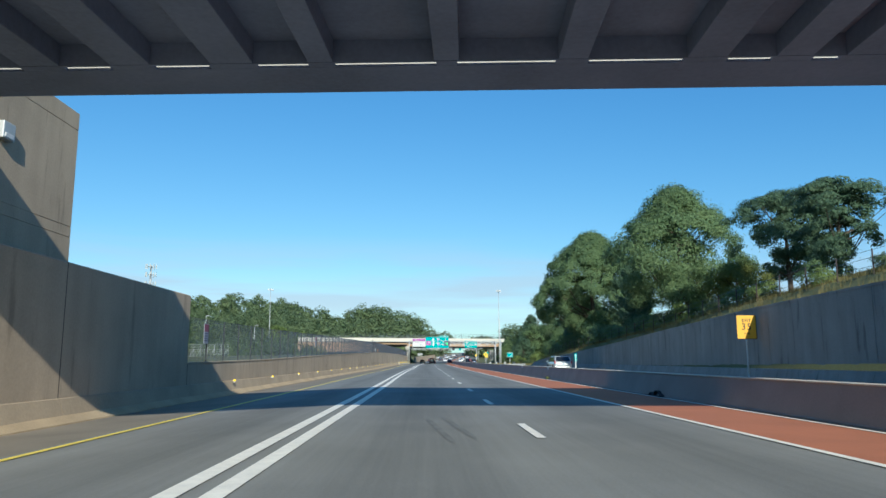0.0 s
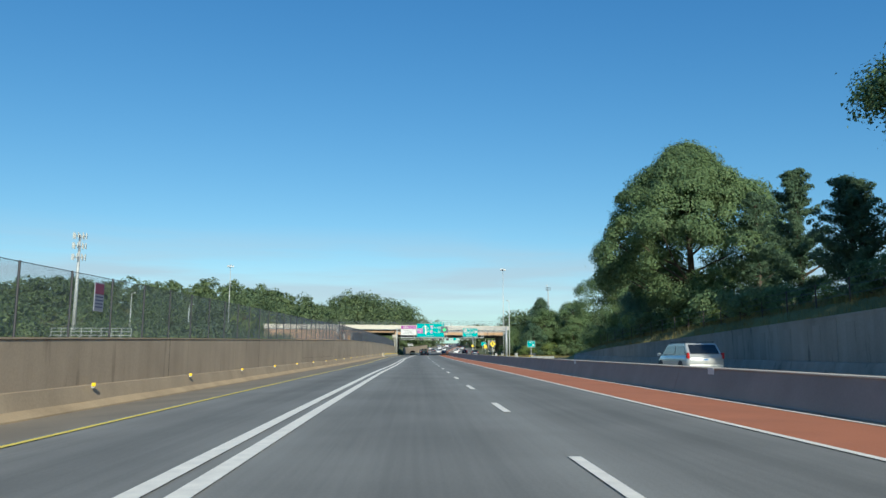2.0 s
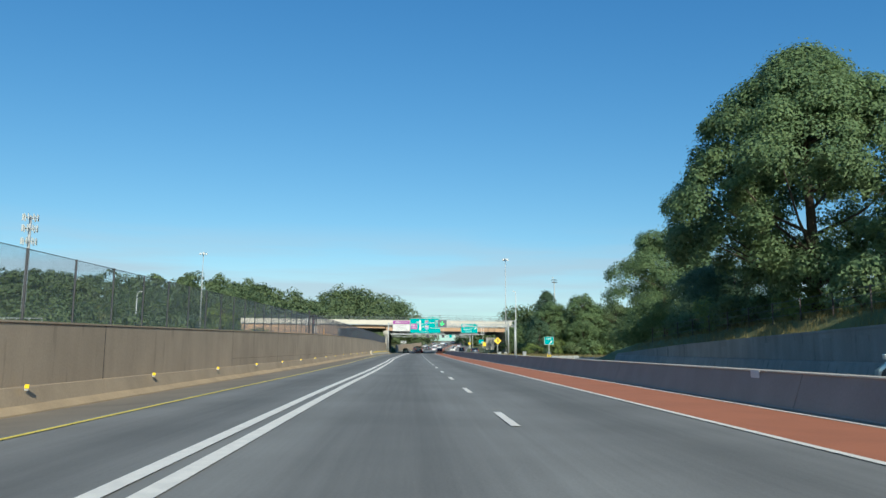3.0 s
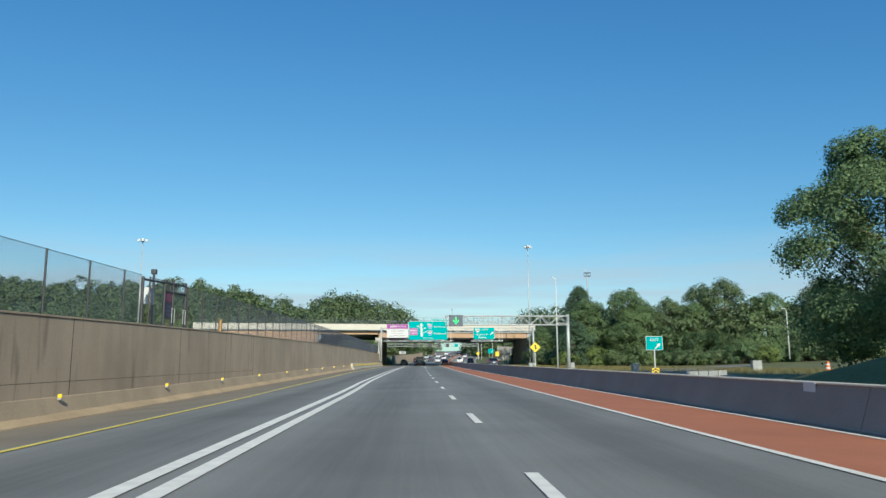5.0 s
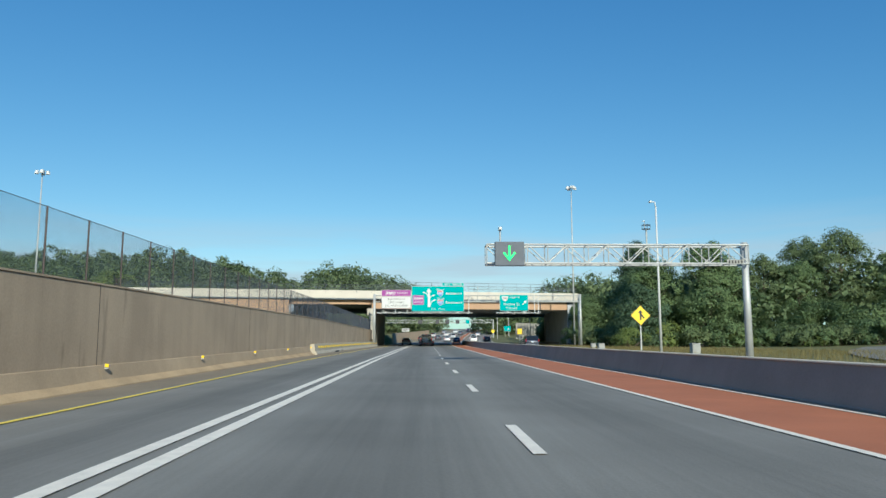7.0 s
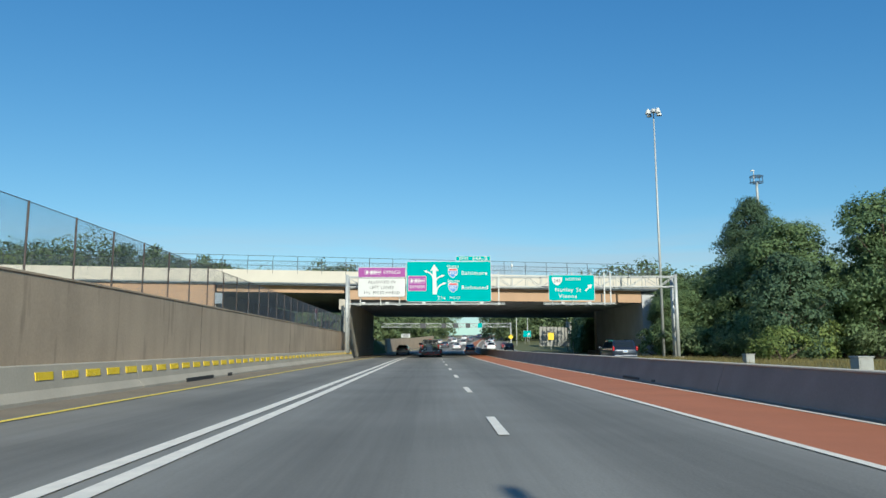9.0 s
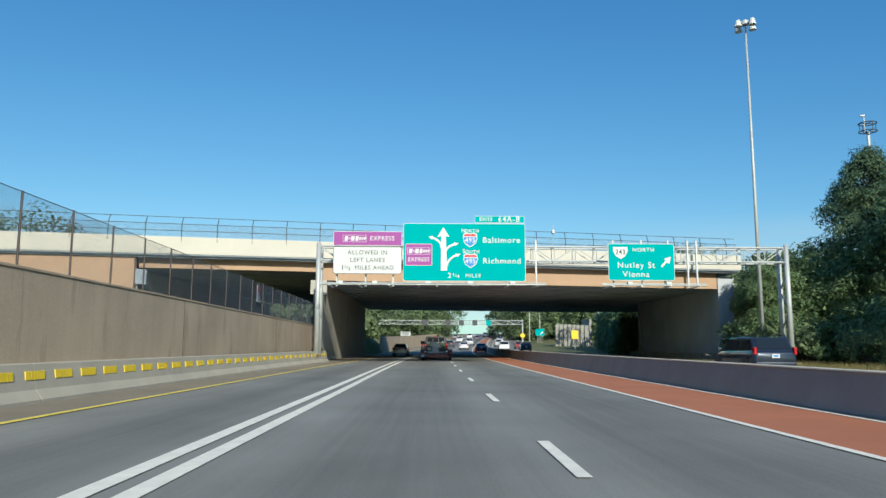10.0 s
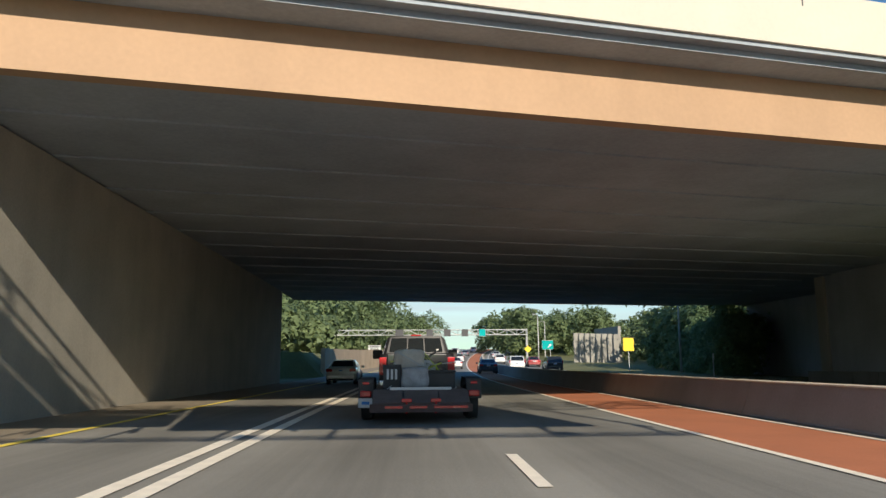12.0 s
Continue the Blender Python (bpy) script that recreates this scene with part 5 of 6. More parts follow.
# ---- trees ----
def leaf_cloud(rng, centres, radii, count, size, flat=0.8, stray=0.09):
    """Leaves as small bent quads scattered in clumps; returns vertex and face arrays."""
    n = len(centres)
    weight = radii ** 2
    pick = rng.choice(n, count, p=weight / weight.sum())
    d = rng.normal(size=(count, 3))
    d /= np.linalg.norm(d, axis=1)[:, None]
    # most leaves sit on the outer and upper skin of their bough
    out = centres[pick] - centres.mean(0)
    out /= np.linalg.norm(out, axis=1)[:, None] + 1e-9
    side = (d * (out * 0.7 + np.array((0, 0, 0.5)))).sum(1)
    d = np.where(((side < -0.15) & (rng.random(count) < 0.8))[:, None], -d, d)
    r = np.where(rng.random(count) < 0.78, 0.80 + 0.28 * rng.random(count), 0.25 + 0.6 * rng.random(count))
    r = np.where(rng.random(count) < stray, 1.0 + 0.55 * rng.random(count) ** 2, r)
    pos = centres[pick] + d * (r * radii[pick])[:, None] * np.array((1, 1, flat))
    # each leaf faces mostly outwards and up, as leaves turn to the light
    nrm = d * 1.0 + np.array((0, 0, 0.35)) + rng.normal(size=(count, 3)) * 0.30
    nrm /= np.linalg.norm(nrm, axis=1)[:, None]
    u = np.cross(nrm, rng.normal(size=(count, 3)))
    u /= np.linalg.norm(u, axis=1)[:, None] + 1e-9
    w = np.cross(nrm, u)
    s = size * (0.6 + 0.8 * rng.random(count))[:, None]
    # shading follows the rounded bough rather than the single leaf
    soft = d * 0.7 + out * 0.45 + np.array((0, 0, 0.42)) + rng.normal(size=(count, 3)) * 0.36
    soft /= np.linalg.norm(soft, axis=1)[:, None]
    co = np.stack([pos - u * s * 0.38 - w * s * 0.3, pos + u * s * 0.38 - w * s * 0.3, pos + w * s * 0.55], 1).reshape(-1, 3)
    return np.concatenate([co, np.repeat(soft, 3, axis=0)], 1)


def leaf_mesh(name, v, mat):
    me = bpy.data.meshes.new(name)
    n = len(v) // 3
    me.vertices.add(len(v))
    me.vertices.foreach_set("co", v[:, :3].astype(np.float32).ravel())
    me.loops.add(3 * n)
    me.loops.foreach_set("vertex_index", np.arange(3 * n, dtype=np.int32))
    me.polygons.add(n)
    me.polygons.foreach_set("loop_start", np.arange(0, 3 * n, 3, dtype=np.int32))
    me.materials.append(mat)
    me.update(calc_edges=True)
    normals = me.attributes.new("custom_normal", "FLOAT_VECTOR", "POINT")
    normals.data.foreach_set("vector", v[:, 3:].astype(np.float32).ravel())
    return me


def crown_clumps(rng, h, base, r, kind, clumps):
    """Centres and sizes of the leaf clumps of a crown between base and h, of half-width r: boughs that stand out, each with its own clumps."""
    boughs = max(9, clumps // 4)
    size = min(0.46, (2.95 if kind in ("broad", "peak") else 1.9) / math.sqrt(boughs)) * r
    c, s = [], []
    for k in range(boughs):
        t = (k + rng.random()) / boughs
        if kind == "broad":
            env = (math.sin(math.pi * (0.13 + 0.80 * t)) ** 0.62) * (1.0 if t < 0.75 else 1.0 - 0.6 * (t - 0.75))
        elif kind == "peak":
            env = min(1.0, 0.55 + 2.0 * t) * (1.03 - t ** 1.7) ** 0.75 * 1.06
        else:
            env = (0.35 + 0.75 * math.sin(math.pi * (0.15 + 0.75 * t))) * (0.6 + 0.4 * math.sin(t * 23 + 1))
        a = 2.39996 * k + 0.7 * rng.normal()
        if kind == "spire":
            # separate upswept branches, each a string of shrinking needle clumps
            reach = r * (0.16 + 0.84 * (1.0 - t) ** 0.75) * (0.7 + 0.45 * rng.random())
            for j in range(6):
                f = (j + 0.7) / 6
                c.append((reach * f * math.cos(a), reach * f * math.sin(a), base + (h - 0.55 - base) * t + 0.42 * reach * f * f + 0.06 * rng.normal()))
                s.append(r * (0.155 - 0.075 * f))
            continue
        big = size * (0.72 + 0.55 * rng.random())
        rho = max(0.0, env * r - 0.55 * big) * (1.0 if rng.random() < 0.6 else 0.15 + 0.7 * rng.random()) * (0.90 + 0.17 * rng.random())
        m = Vector((rho * math.cos(a), rho * math.sin(a), base + (h - base) * t - 0.75 * big * ease(0.5, 1.0, t)))
        out = Vector((math.cos(a), math.sin(a), 0.75)).normalized()
        for _ in range(7):
            d = Vector(rng.normal(size=3)).normalized()
            if d.dot(out) < -0.2:
                d = -d
            q = m + Vector((d.x, d.y, d.z * 0.75)) * big * 0.62
            c.append(tuple(q))
            s.append(big * (0.36 + 0.22 * rng.random()))
    return np.array(c), np.array(s)


def tree(x, y, z, h, base, r, kind, leaf, count, size, label, seed, clumps=130, turn=0.0, trunk_r=None):
    clumps = int(clumps * 1.8)
    rng = np.random.default_rng(seed)
    lift = z - (ground_height(x, y, x - rx(y)) - 0.05)
    z, h, base = z - lift, h + lift, max(0.4, base + lift)
    ob = empty("tree", x, y, z, turn)
    c, s = crown_clumps(rng, h, base, r, kind, clumps)
    tr = trunk_r or 0.022 * h
    bm = bmesh.new()
    pts = [(0, 0, -0.4)]
    for k in range(1, 7):
        f = k / 6
        pts.append((0.25 * math.sin(2.1 * f + seed) * f, 0.25 * math.cos(1.7 * f + seed) * f, h * 0.86 * f))
    for k in range(6):
        tube(bm, pts[k], pts[k + 1], tr * (1.15 - k / 6), tr * (1.15 - (k + 1) / 6), 9)
    for i in rng.choice(len(c), 26, replace=False):
        e = c[i]
        zb = max(base * 0.75, e[2] - 0.55 * math.hypot(e[0], e[1]) - 0.4)
        zb = min(zb, h * 0.8)
        f = zb / (h * 0.86)
        st = Vector((0.25 * math.sin(2.1 * f + seed) * f, 0.25 * math.cos(1.7 * f + seed) * f, zb))
        mid = st.lerp(Vector(e), 0.5) + Vector((0, 0, -0.12 * (e[2] - zb)))
        tube(bm, st, mid, tr * 0.34, tr * 0.2, 6)
        tube(bm, mid, e, tr * 0.2, tr * 0.06, 5)
    part("trunk", bm, BARK, ob)
    child("crown", leaf_mesh("crown", leaf_cloud(rng, c, s, count, size, 0.55 if kind == "pine" else 0.75), leaf), ob)
    return tagged(ob, label, "tree")


tree(23.1, 102.5, 2.6, 17.1, 3.0, 7.9, "peak", LEAF_OAK, 205000, 0.195, "large round broadleaf tree on the bank above the wall", 3, 300)
tree(22.5, 65.0, 4.2, 13.3, 2.2, 5.8, "peak", LEAF_OAK, 120000, 0.165, "broadleaf tree on the bank above the wall", 7, 190)
tree(24.5, 48.5, 4.6, 8.6, 2.6, 4.0, "pine", LEAF_PINE, 47880, 0.126, "leaning dark pine on the bank above the wall", 11, 80)
tree(23.9, 41.5, 4.8, 7.4, 2.2, 3.2, "pine", LEAF_PINE, 39900, 0.126, "dark pine on the bank above the wall", 13, 80)
tree(27.0, 33.0, 5.6, 6.0, 1.4, 3.2, "broad", LEAF_OAK, 27930, 0.141, "broadleaf tree on the bank above the wall", 14, 80)
tree(22.6, 78.0, 3.6, 7.2, 0.8, 3.1, "spire", LEAF_PINE, 36000, 0.126, "dark spreading pine on the bank above the wall", 17, 80)
tree(24.4, 87.0, 3.4, 10.1, 0.8, 3.1, "spire", LEAF_PINE, 40000, 0.126, "dark narrow pine between the broadleaf trees", 19, 90)
tree(25.4, 95.0, 3.4, 10.3, 0.8, 3.0, "spire", LEAF_PINE, 32000, 0.126, "dark narrow pine between the broadleaf trees", 20, 80)
tree(27.0, 74.0, 4.4, 7.5, 0.8, 3.2, "broad", LEAF_YELLOW, 27930, 0.126, "small yellowing tree on the bank", 23, 60)
tree(24.6, 57.0, 4.6, 4.6, 0.6, 2.6, "broad", LEAF_YELLOW, 23940, 0.111, "small yellowing tree on the bank", 29, 50)
tree(28.9, 145.0, 1.0, 14.4, 1.0, 6.7, "broad", LEAF_OAK, 115000, 0.185, "tall broadleaf tree beside the exit ramp", 31, 150)
tree(29.0, 132.0, 1.6, 8.0, 0.6, 4.0, "broad", LEAF_PINE, 47880, 0.141, "dark bushy tree beside the exit ramp", 37, 90)
tree(26.0, 120.0, 2.0, 7.0, 0.6, 3.6, "broad", LEAF_PINE, 39900, 0.141, "dark bushy tree above the wall end", 38, 80)
tree(37.0, 265.0, 0.4, 17.6, 0.6, 6.4, "peak", LEAF_PINE, 60000, 0.19, "pointed evergreen rising above the hedge", 46, 300)

tree(28.2, 265.2, 0.3, 8.6, 0.4, 2.7, "broad", LEAF_OAK, 30000, 0.17, "leafy tree against the bridge abutment", 43, 90)

for x, y, h, r, seed in ((-60.0, 286.0, 13.5, 5.0, 101), (-51.0, 291.0, 11.0, 4.2, 102)):
    tree(x, y, 2.0, h, 0.6, r, "broad", LEAF_LIGHT, 11000, 0.42, "light green tree behind the bridge approach", seed, 70)

base_trees = [
    tree(44.4, 253.6, 2.0, 14.6, 0.6, 4.9, "broad", LEAF_OAK, 19000, 0.30, "broadleaf tree in the wood beside the ramp", 51, 90),
    tree(62.5, 258.5, 3.2, 14.8, 0.8, 4.8, "broad", LEAF_FAR, 15500, 0.30, "uneven open tree in the wood beside the ramp", 53, 80),
    tree(31.5, 247.0, 0.8, 8.4, 0.4, 3.6, "broad", LEAF_PINE, 11500, 0.28, "dark tree in the wood beside the ramp", 57, 80),
]
for b in base_trees:
    b["group"] = "trees of the roadside wood"
rng = np.random.default_rng(5)
for k in range(24):
    t = (k + 0.5) / 24
    yy = 266 - 40 * t ** 1.2 + rng.normal() * 2.5
    xx = 30 + 98 * t ** 1.35 + rng.normal() * 2.5 + 6 * (k % 3)
    o = xx - rx(yy)
    cp = copy_thing(base_trees[k % 3], pose(xx, yy, ground_height(xx, yy, o) - 0.1, 0, 0, rng.random() * 360))
    f = (0.75 + 0.32 * rng.random()) * (0.62 if xx < 35 else 1)
    cp.scale = (f, f, f * (0.9 + 0.2 * rng.random()))


def shrub(x, y, z, h, r, leaf, seed, count=3200):
    g = np.random.default_rng(seed)
    ob = empty("shrub", x, y, z)
    c, s = crown_clumps(g, h, 0.25, r, "broad", 44)
    bm = bmesh.new()
    for i in range(0, 34, 3):
        tube(bm, (0, 0, -0.2), c[i], 0.05, 0.015, 5)
    part("stem", bm, BARK, ob)
    child("leaves", leaf_mesh("leaves", leaf_cloud(g, c, s * 1.2, count, 0.20), leaf), ob)
    return tagged(ob, "dense leafy shrub at the edge of the wood", "shrub", "shrubs along the wood edge")


shrubs = [shrub(27.8, 259.0, 0.0, 3.2, 2.2, LEAF_OAK, 61), shrub(28.6, 252.0, 0.0, 2.4, 2.0, LEAF_FAR, 62), shrub(29.2, 244.0, 0.0, 2.9, 2.3, LEAF_LIGHT, 63, 2600)]
for k in range(44):
    t = (k + 0.5) / 44
    yy = 262 - 46 * t ** 1.2 + rng.normal() * 1.2
    xx = 27.0 + 92 * t ** 1.4 + rng.normal() * 1.2
    o = xx - rx(yy)
    cp = copy_thing(shrubs[(0, 1, 0, 1, 2)[k % 5]], pose(xx, yy, ground_height(xx, yy, o) - 0.1, 0, 0, rng.random() * 360))
    f = 0.8 + 0.8 * rng.random()
    cp.scale = (f, f, f)
for k in range(26):
    yy = 30 + 3.6 * k + rng.normal()
    cp = copy_thing(shrubs[(0, 1, 2)[k % 3]], pose(rx(yy) + 19.6 + 1.8 * rng.random(), yy, right_top(yy) + 1.0, 0, 0, rng.random() * 360))
    cp["label"], cp["group"] = "low shrub on the bank above the retaining wall", "shrubs on the bank"
    f = 0.35 + 0.35 * rng.random() + 0.15 * ease(48, 62, yy) + 0.22 * ease(76, 92, yy)
    cp.scale = (f, f, f)


def woods(name, places, leaf, count, size, label, seed):
    """Far woods: many crowns with their trunks in one mesh."""
    g = np.random.default_rng(seed)
    vs = []
    for x, y, z, h, r in places:
        c, s = crown_clumps(g, h, 0.06 * h, r, "broad" if g.random() < 0.85 else "peak", 63)
        v = leaf_cloud(g, c, s * 1.25, count, size, stray=0.02)
        vs.append(v + np.array((x, y, z, 0, 0, 0)))
    ob = new(name, leaf_mesh(name, np.concatenate(vs), leaf))
    return tagged(ob, label, "woods", kind="stuff")


def thicket(name, line, top, count, size, leaf, label, seed, clumps=420, deep=2.2):
    """A wall of creepers, saplings and shrubs that follows line(u) and is top(u) high."""
    g = np.random.default_rng(seed)
    c, s = [], []
    for _ in range(clumps):
        u = g.random()
        x, y, z = line(u)
        v = g.random() ** 0.8
        r = 0.8 + 0.9 * g.random()
        lean = deep * v + 1.3 * noise.noise(Vector((u * 40, v * 3, seed)))
        c.append((x + 0.75 * lean + g.normal() * 0.4, y + 0.65 * lean + g.normal() * 0.4, z + 0.3 + (top(u) * (0.82 + 0.3 * noise.noise(Vector((u * 23, seed, 0)))) - 0.5) * v))
        s.append(r)
    return tagged(new(name, leaf_mesh(name, leaf_cloud(g, np.array(c), np.array(s), count, size), leaf)), label, "thicket", kind="stuff")


def wood_line(u):
    x, y = 26.0 + 92 * u ** 1.4, 265 - 48 * u ** 1.2
    return x, y, ground_height(x, y, x - rx(y)) - 0.1


def past_line(u):
    x, y = 28.4 + 5.0 * u, 310 + 36 * u
    return x, y, rz(y)


def spread(n, x0, x1, y0, y1, h0, h1, seed):
    g = np.random.default_rng(seed)
    out = []
    for _ in range(n):
        x, y = x0 + (x1 - x0) * g.random(), y0 + (y1 - y0) * g.random()
        h = h0 + (h1 - h0) * g.random()
        out.append((x, y, ground_height(x, y, x - rx(y)) - 0.2, h, h * 0.42))
    return out


thicket("thicket_wood", wood_line, lambda u: 9.2 + 2.0 * math.sin(u * 9), 180000, 0.26, LEAF_OAK, "dense creepers and saplings along the roadside wood", 65, 800, 3.6)
thicket("thicket_past_bridge", past_line, lambda u: 5.5 + 3 * u, 50000, 0.34, LEAF_OAK, "dark hedge of trees past the bridge", 66, 240)
woods("woods_hill", spread(330, -330, -12, 425, 640, 10, 20.5, 71) + spread(40, -62, -14, 350, 440, 7, 11, 72) + spread(34, -58, -8, 520, 600, 20, 26, 70), LEAF_FAR, 700, 1.26, "wooded hill far behind the yard and the bridge", 73)
woods("woods_ahead", spread(60, -60, 6, 430, 620, 8, 13, 74) + spread(30, 44, 76, 330, 420, 8, 12, 75) + spread(34, 36, 74, 318, 352, 15, 19, 85) + spread(26, -16, 1, 455, 520, 8, 10.5, 86) + spread(46, -70, 14, 530, 650, 14, 18, 90) + spread(40, 27, 62, 425, 490, 10, 14, 87) + spread(60, 55, 150, 430, 700, 8, 13, 76), LEAF_FAR, 1000, 0.76, "woods on both sides of the highway ahead", 77)
woods("woods_back", spread(120, 45, 190, 243, 300, 11, 15, 78), LEAF_FAR, 760, 0.71, "woods behind the roadside trees", 79)
woods("scrub_yard", [(x, y, z, h * 0.36, r * 0.8) for x, y, z, h, r in spread(70, -75, -34, 70, 255, 7, 13, 80)], LEAF_FAR, 1100, 0.32, "scrub and bushes in the yard behind the fence", 81)
woods("woods_yard_end", spread(24, -118, -58, 325, 370, 18, 24, 88), LEAF_FAR, 1800, 0.62, "tall trees behind the yard and the bridge", 89)
woods("woods_left", spread(80, -230, -95, 90, 300, 11, 18, 82), LEAF_FAR, 900, 0.71, "row of trees beyond the yard", 83)


def tufts(name, n, fx, y0, y1, label, seed, tall=0.3):
    """Grass blades in tufts over a strip of verge."""
    g = np.random.default_rng(seed)
    verts, faces = [], []
    for _ in range(n):
        y = y0 + (y1 - y0) * g.random()
        x = fx(y, g.random())
        z = ground_height(x, y, x - rx(y))
        for _ in range(5):
            a, h = g.random() * 6.283, tall * (0.5 + g.random())
            dx, dy = math.cos(a) * 0.05, math.sin(a) * 0.05
            px, py = x + g.normal() * 0.1, y + g.normal() * 0.1
            k = len(verts)
            verts += [(px - dy * 0.25, py + dx * 0.25, z - 0.02), (px + dy * 0.25, py - dx * 0.25, z - 0.02), (px + dx * 3 * h, py + dy * 3 * h, z + h)]
            faces.append((k, k + 1, k + 2))
    return tagged(new(name, mesh(name, verts, faces, DRY)), label, "grass", kind="stuff")


DRY = foliage("dry_grass_blades", (0.16, 0.13, 0.05), (0.30, 0.25, 0.10))
tufts("grass_verge", 9000, lambda y, u: rx(y) + 15.2 + (10.5 + 0.35 * (255 - y)) * u, 160, 262, "dry grass on the verge below the wood", 91)
tufts("grass_bank", 5000, lambda y, u: rx(y) + 17.4 + 5.5 * u, 20, 126, "dry grass on the bank above the wall", 92)
for y, n in ((261.6, 5),):
    g = np.random.default_rng(int(y))
    ob = empty("weed", rx(y) + wall_off(y) + 0.1, y, 0.84)
    c = g.normal(size=(n, 3)) * 0.14 + np.array((0, 0, 0.16))
    child("leaves", leaf_mesh("leaves", leaf_cloud(g, c, np.full(n, 0.16), 160, 0.08), LEAF_YELLOW), ob)
    tagged(ob, "small green weed growing at the barrier top", "weed")
ob = empty("weed", rx(46) + 5.86, 46.0, 0.01)
g = np.random.default_rng(44)
child("leaves", leaf_mesh("leaves", leaf_cloud(g, g.normal(size=(6, 3)) * np.array((0.05, 0.16, 0.04)) + np.array((0, 0, 0.09)), np.full(6, 0.09), 90, 0.07), LEAF_YELLOW), ob)
tagged(ob, "dry weed growing at the barrier foot", "weed")


def bank_fence():
    """Post-and-wire fence on the crest of the eastern bank."""
    ob = empty("bank_fence")
    pts = []
    for k in range(34):
        y = 24 + 3.0 * k
        x = rx(y) + 19.0
        z = ground_height(x, y, 19.0)
        pts.append((x, y, z))
        bm = bmesh.new()
        tube(bm, (x, y, z - 0.2), (x, y, z + 1.15), 0.035, sides=6)
        part("post", bm, BROWN_STEEL, ob)
    for dz in (0.35, 0.75, 1.1):
        rings = [[(x + 0.012 * math.cos(a), y, z + dz + 0.012 * math.sin(a)) for a in (0.8, 2.4, 3.9, 5.5)] for x, y, z in pts]
        child("wire", loft(rings, WIRE, "wire"), ob)
    return tagged(ob, "post-and-wire fence on the crest of the bank", "fence")


bank_fence()


# ---- vehicles ----
def paint(name, colour, metal=0.3):
    m = plain(name, colour, 0.32, metal, 1.0)
    return m


def ring(y, w, z0, z1, t):
    """One body section: half-width w, from z0 to z1, its upper edge drawn in to t of w."""
    h = z1 - z0
    half = [(w * 0.86, z0), (w * 0.97, z0 + 0.16 * h), (w, z0 + 0.45 * h), (w * 0.985, z0 + 0.75 * h), (w * t, z1 - 0.02), (w * t * 0.9, z1)]
    return [(a, y, b) for a, b in half] + [(-a, y, b) for a, b in reversed(half)]


def wheel(parent, x, y, r, width):
    ob = child("wheel", None, parent)
    ob.matrix_local = pose(x, y, r)
    side = 1 if x > 0 else -1
    n = 20
    prof = ((r * 0.66, -0.5), (r * 0.96, -0.5), (r, -0.36), (r, 0.36), (r * 0.96, 0.5), (r * 0.66, 0.5))
    rings = [[(width * o, q * math.cos(2 * math.pi * k / n), q * math.sin(2 * math.pi * k / n)) for q, o in prof] for k in range(n)]
    rings.append(rings[0])
    child("tyre", loft(rings, RUBBER, "tyre", True, False, True), ob)
    bm = bmesh.new()
    tube(bm, (-width * 0.3, 0, 0), (width * 0.3, 0, 0), r * 0.67, sides=16)
    for k in range(5):
        a = 2 * math.pi * k / 5
        tube(bm, (side * width * 0.34, 0, 0), (side * width * 0.36, r * 0.6 * math.cos(a), r * 0.6 * math.sin(a)), r * 0.1, r * 0.07, 5)
    child_me = bpy.data.meshes.new("rim")
    bm.to_mesh(child_me)
    bm.free()
    child_me.materials.append(CHROME)
    child("rim", child_me, ob)
    return ob


def quad(name, pts, mat, parent, label="", thick=0.012):
    """A pane over four or more points, given thickness along its normal."""
    p = [Vector(q) for q in pts]
    nrm = (p[1] - p[0]).cross(p[2] - p[0]).normalized() * thick
    n = len(p)
    v = [tuple(q) for q in p] + [tuple(q + nrm) for q in p]
    f = [tuple(range(n - 1, -1, -1)), tuple(range(n, 2 * n))] + [(i, (i + 1) % n, n + (i + 1) % n, n + i) for i in range(n)]
    return child(name, mesh(name, v, f, mat), parent, label)


SPECS = {
    # rear, boot or hatch, roof rear, roof front, screen base, nose; belt, roof heights; half-width
    "sedan": dict(L=4.6, W=0.90, belt=0.98, roof=1.43, deck=1.02, ys=(0.75, 1.45, 2.75, 3.55), r=0.33, axle=(0.85, 3.7)),
    "suv": dict(L=4.6, W=0.91, belt=1.03, roof=1.60, deck=1.06, ys=(0.12, 0.50, 2.75, 3.45), r=0.36, axle=(0.85, 3.65)),
    "van": dict(L=5.0, W=0.98, belt=1.03, roof=1.66, deck=1.04, ys=(0.06, 0.62, 3.2, 4.15), r=0.34, axle=(0.95, 4.0)),
}


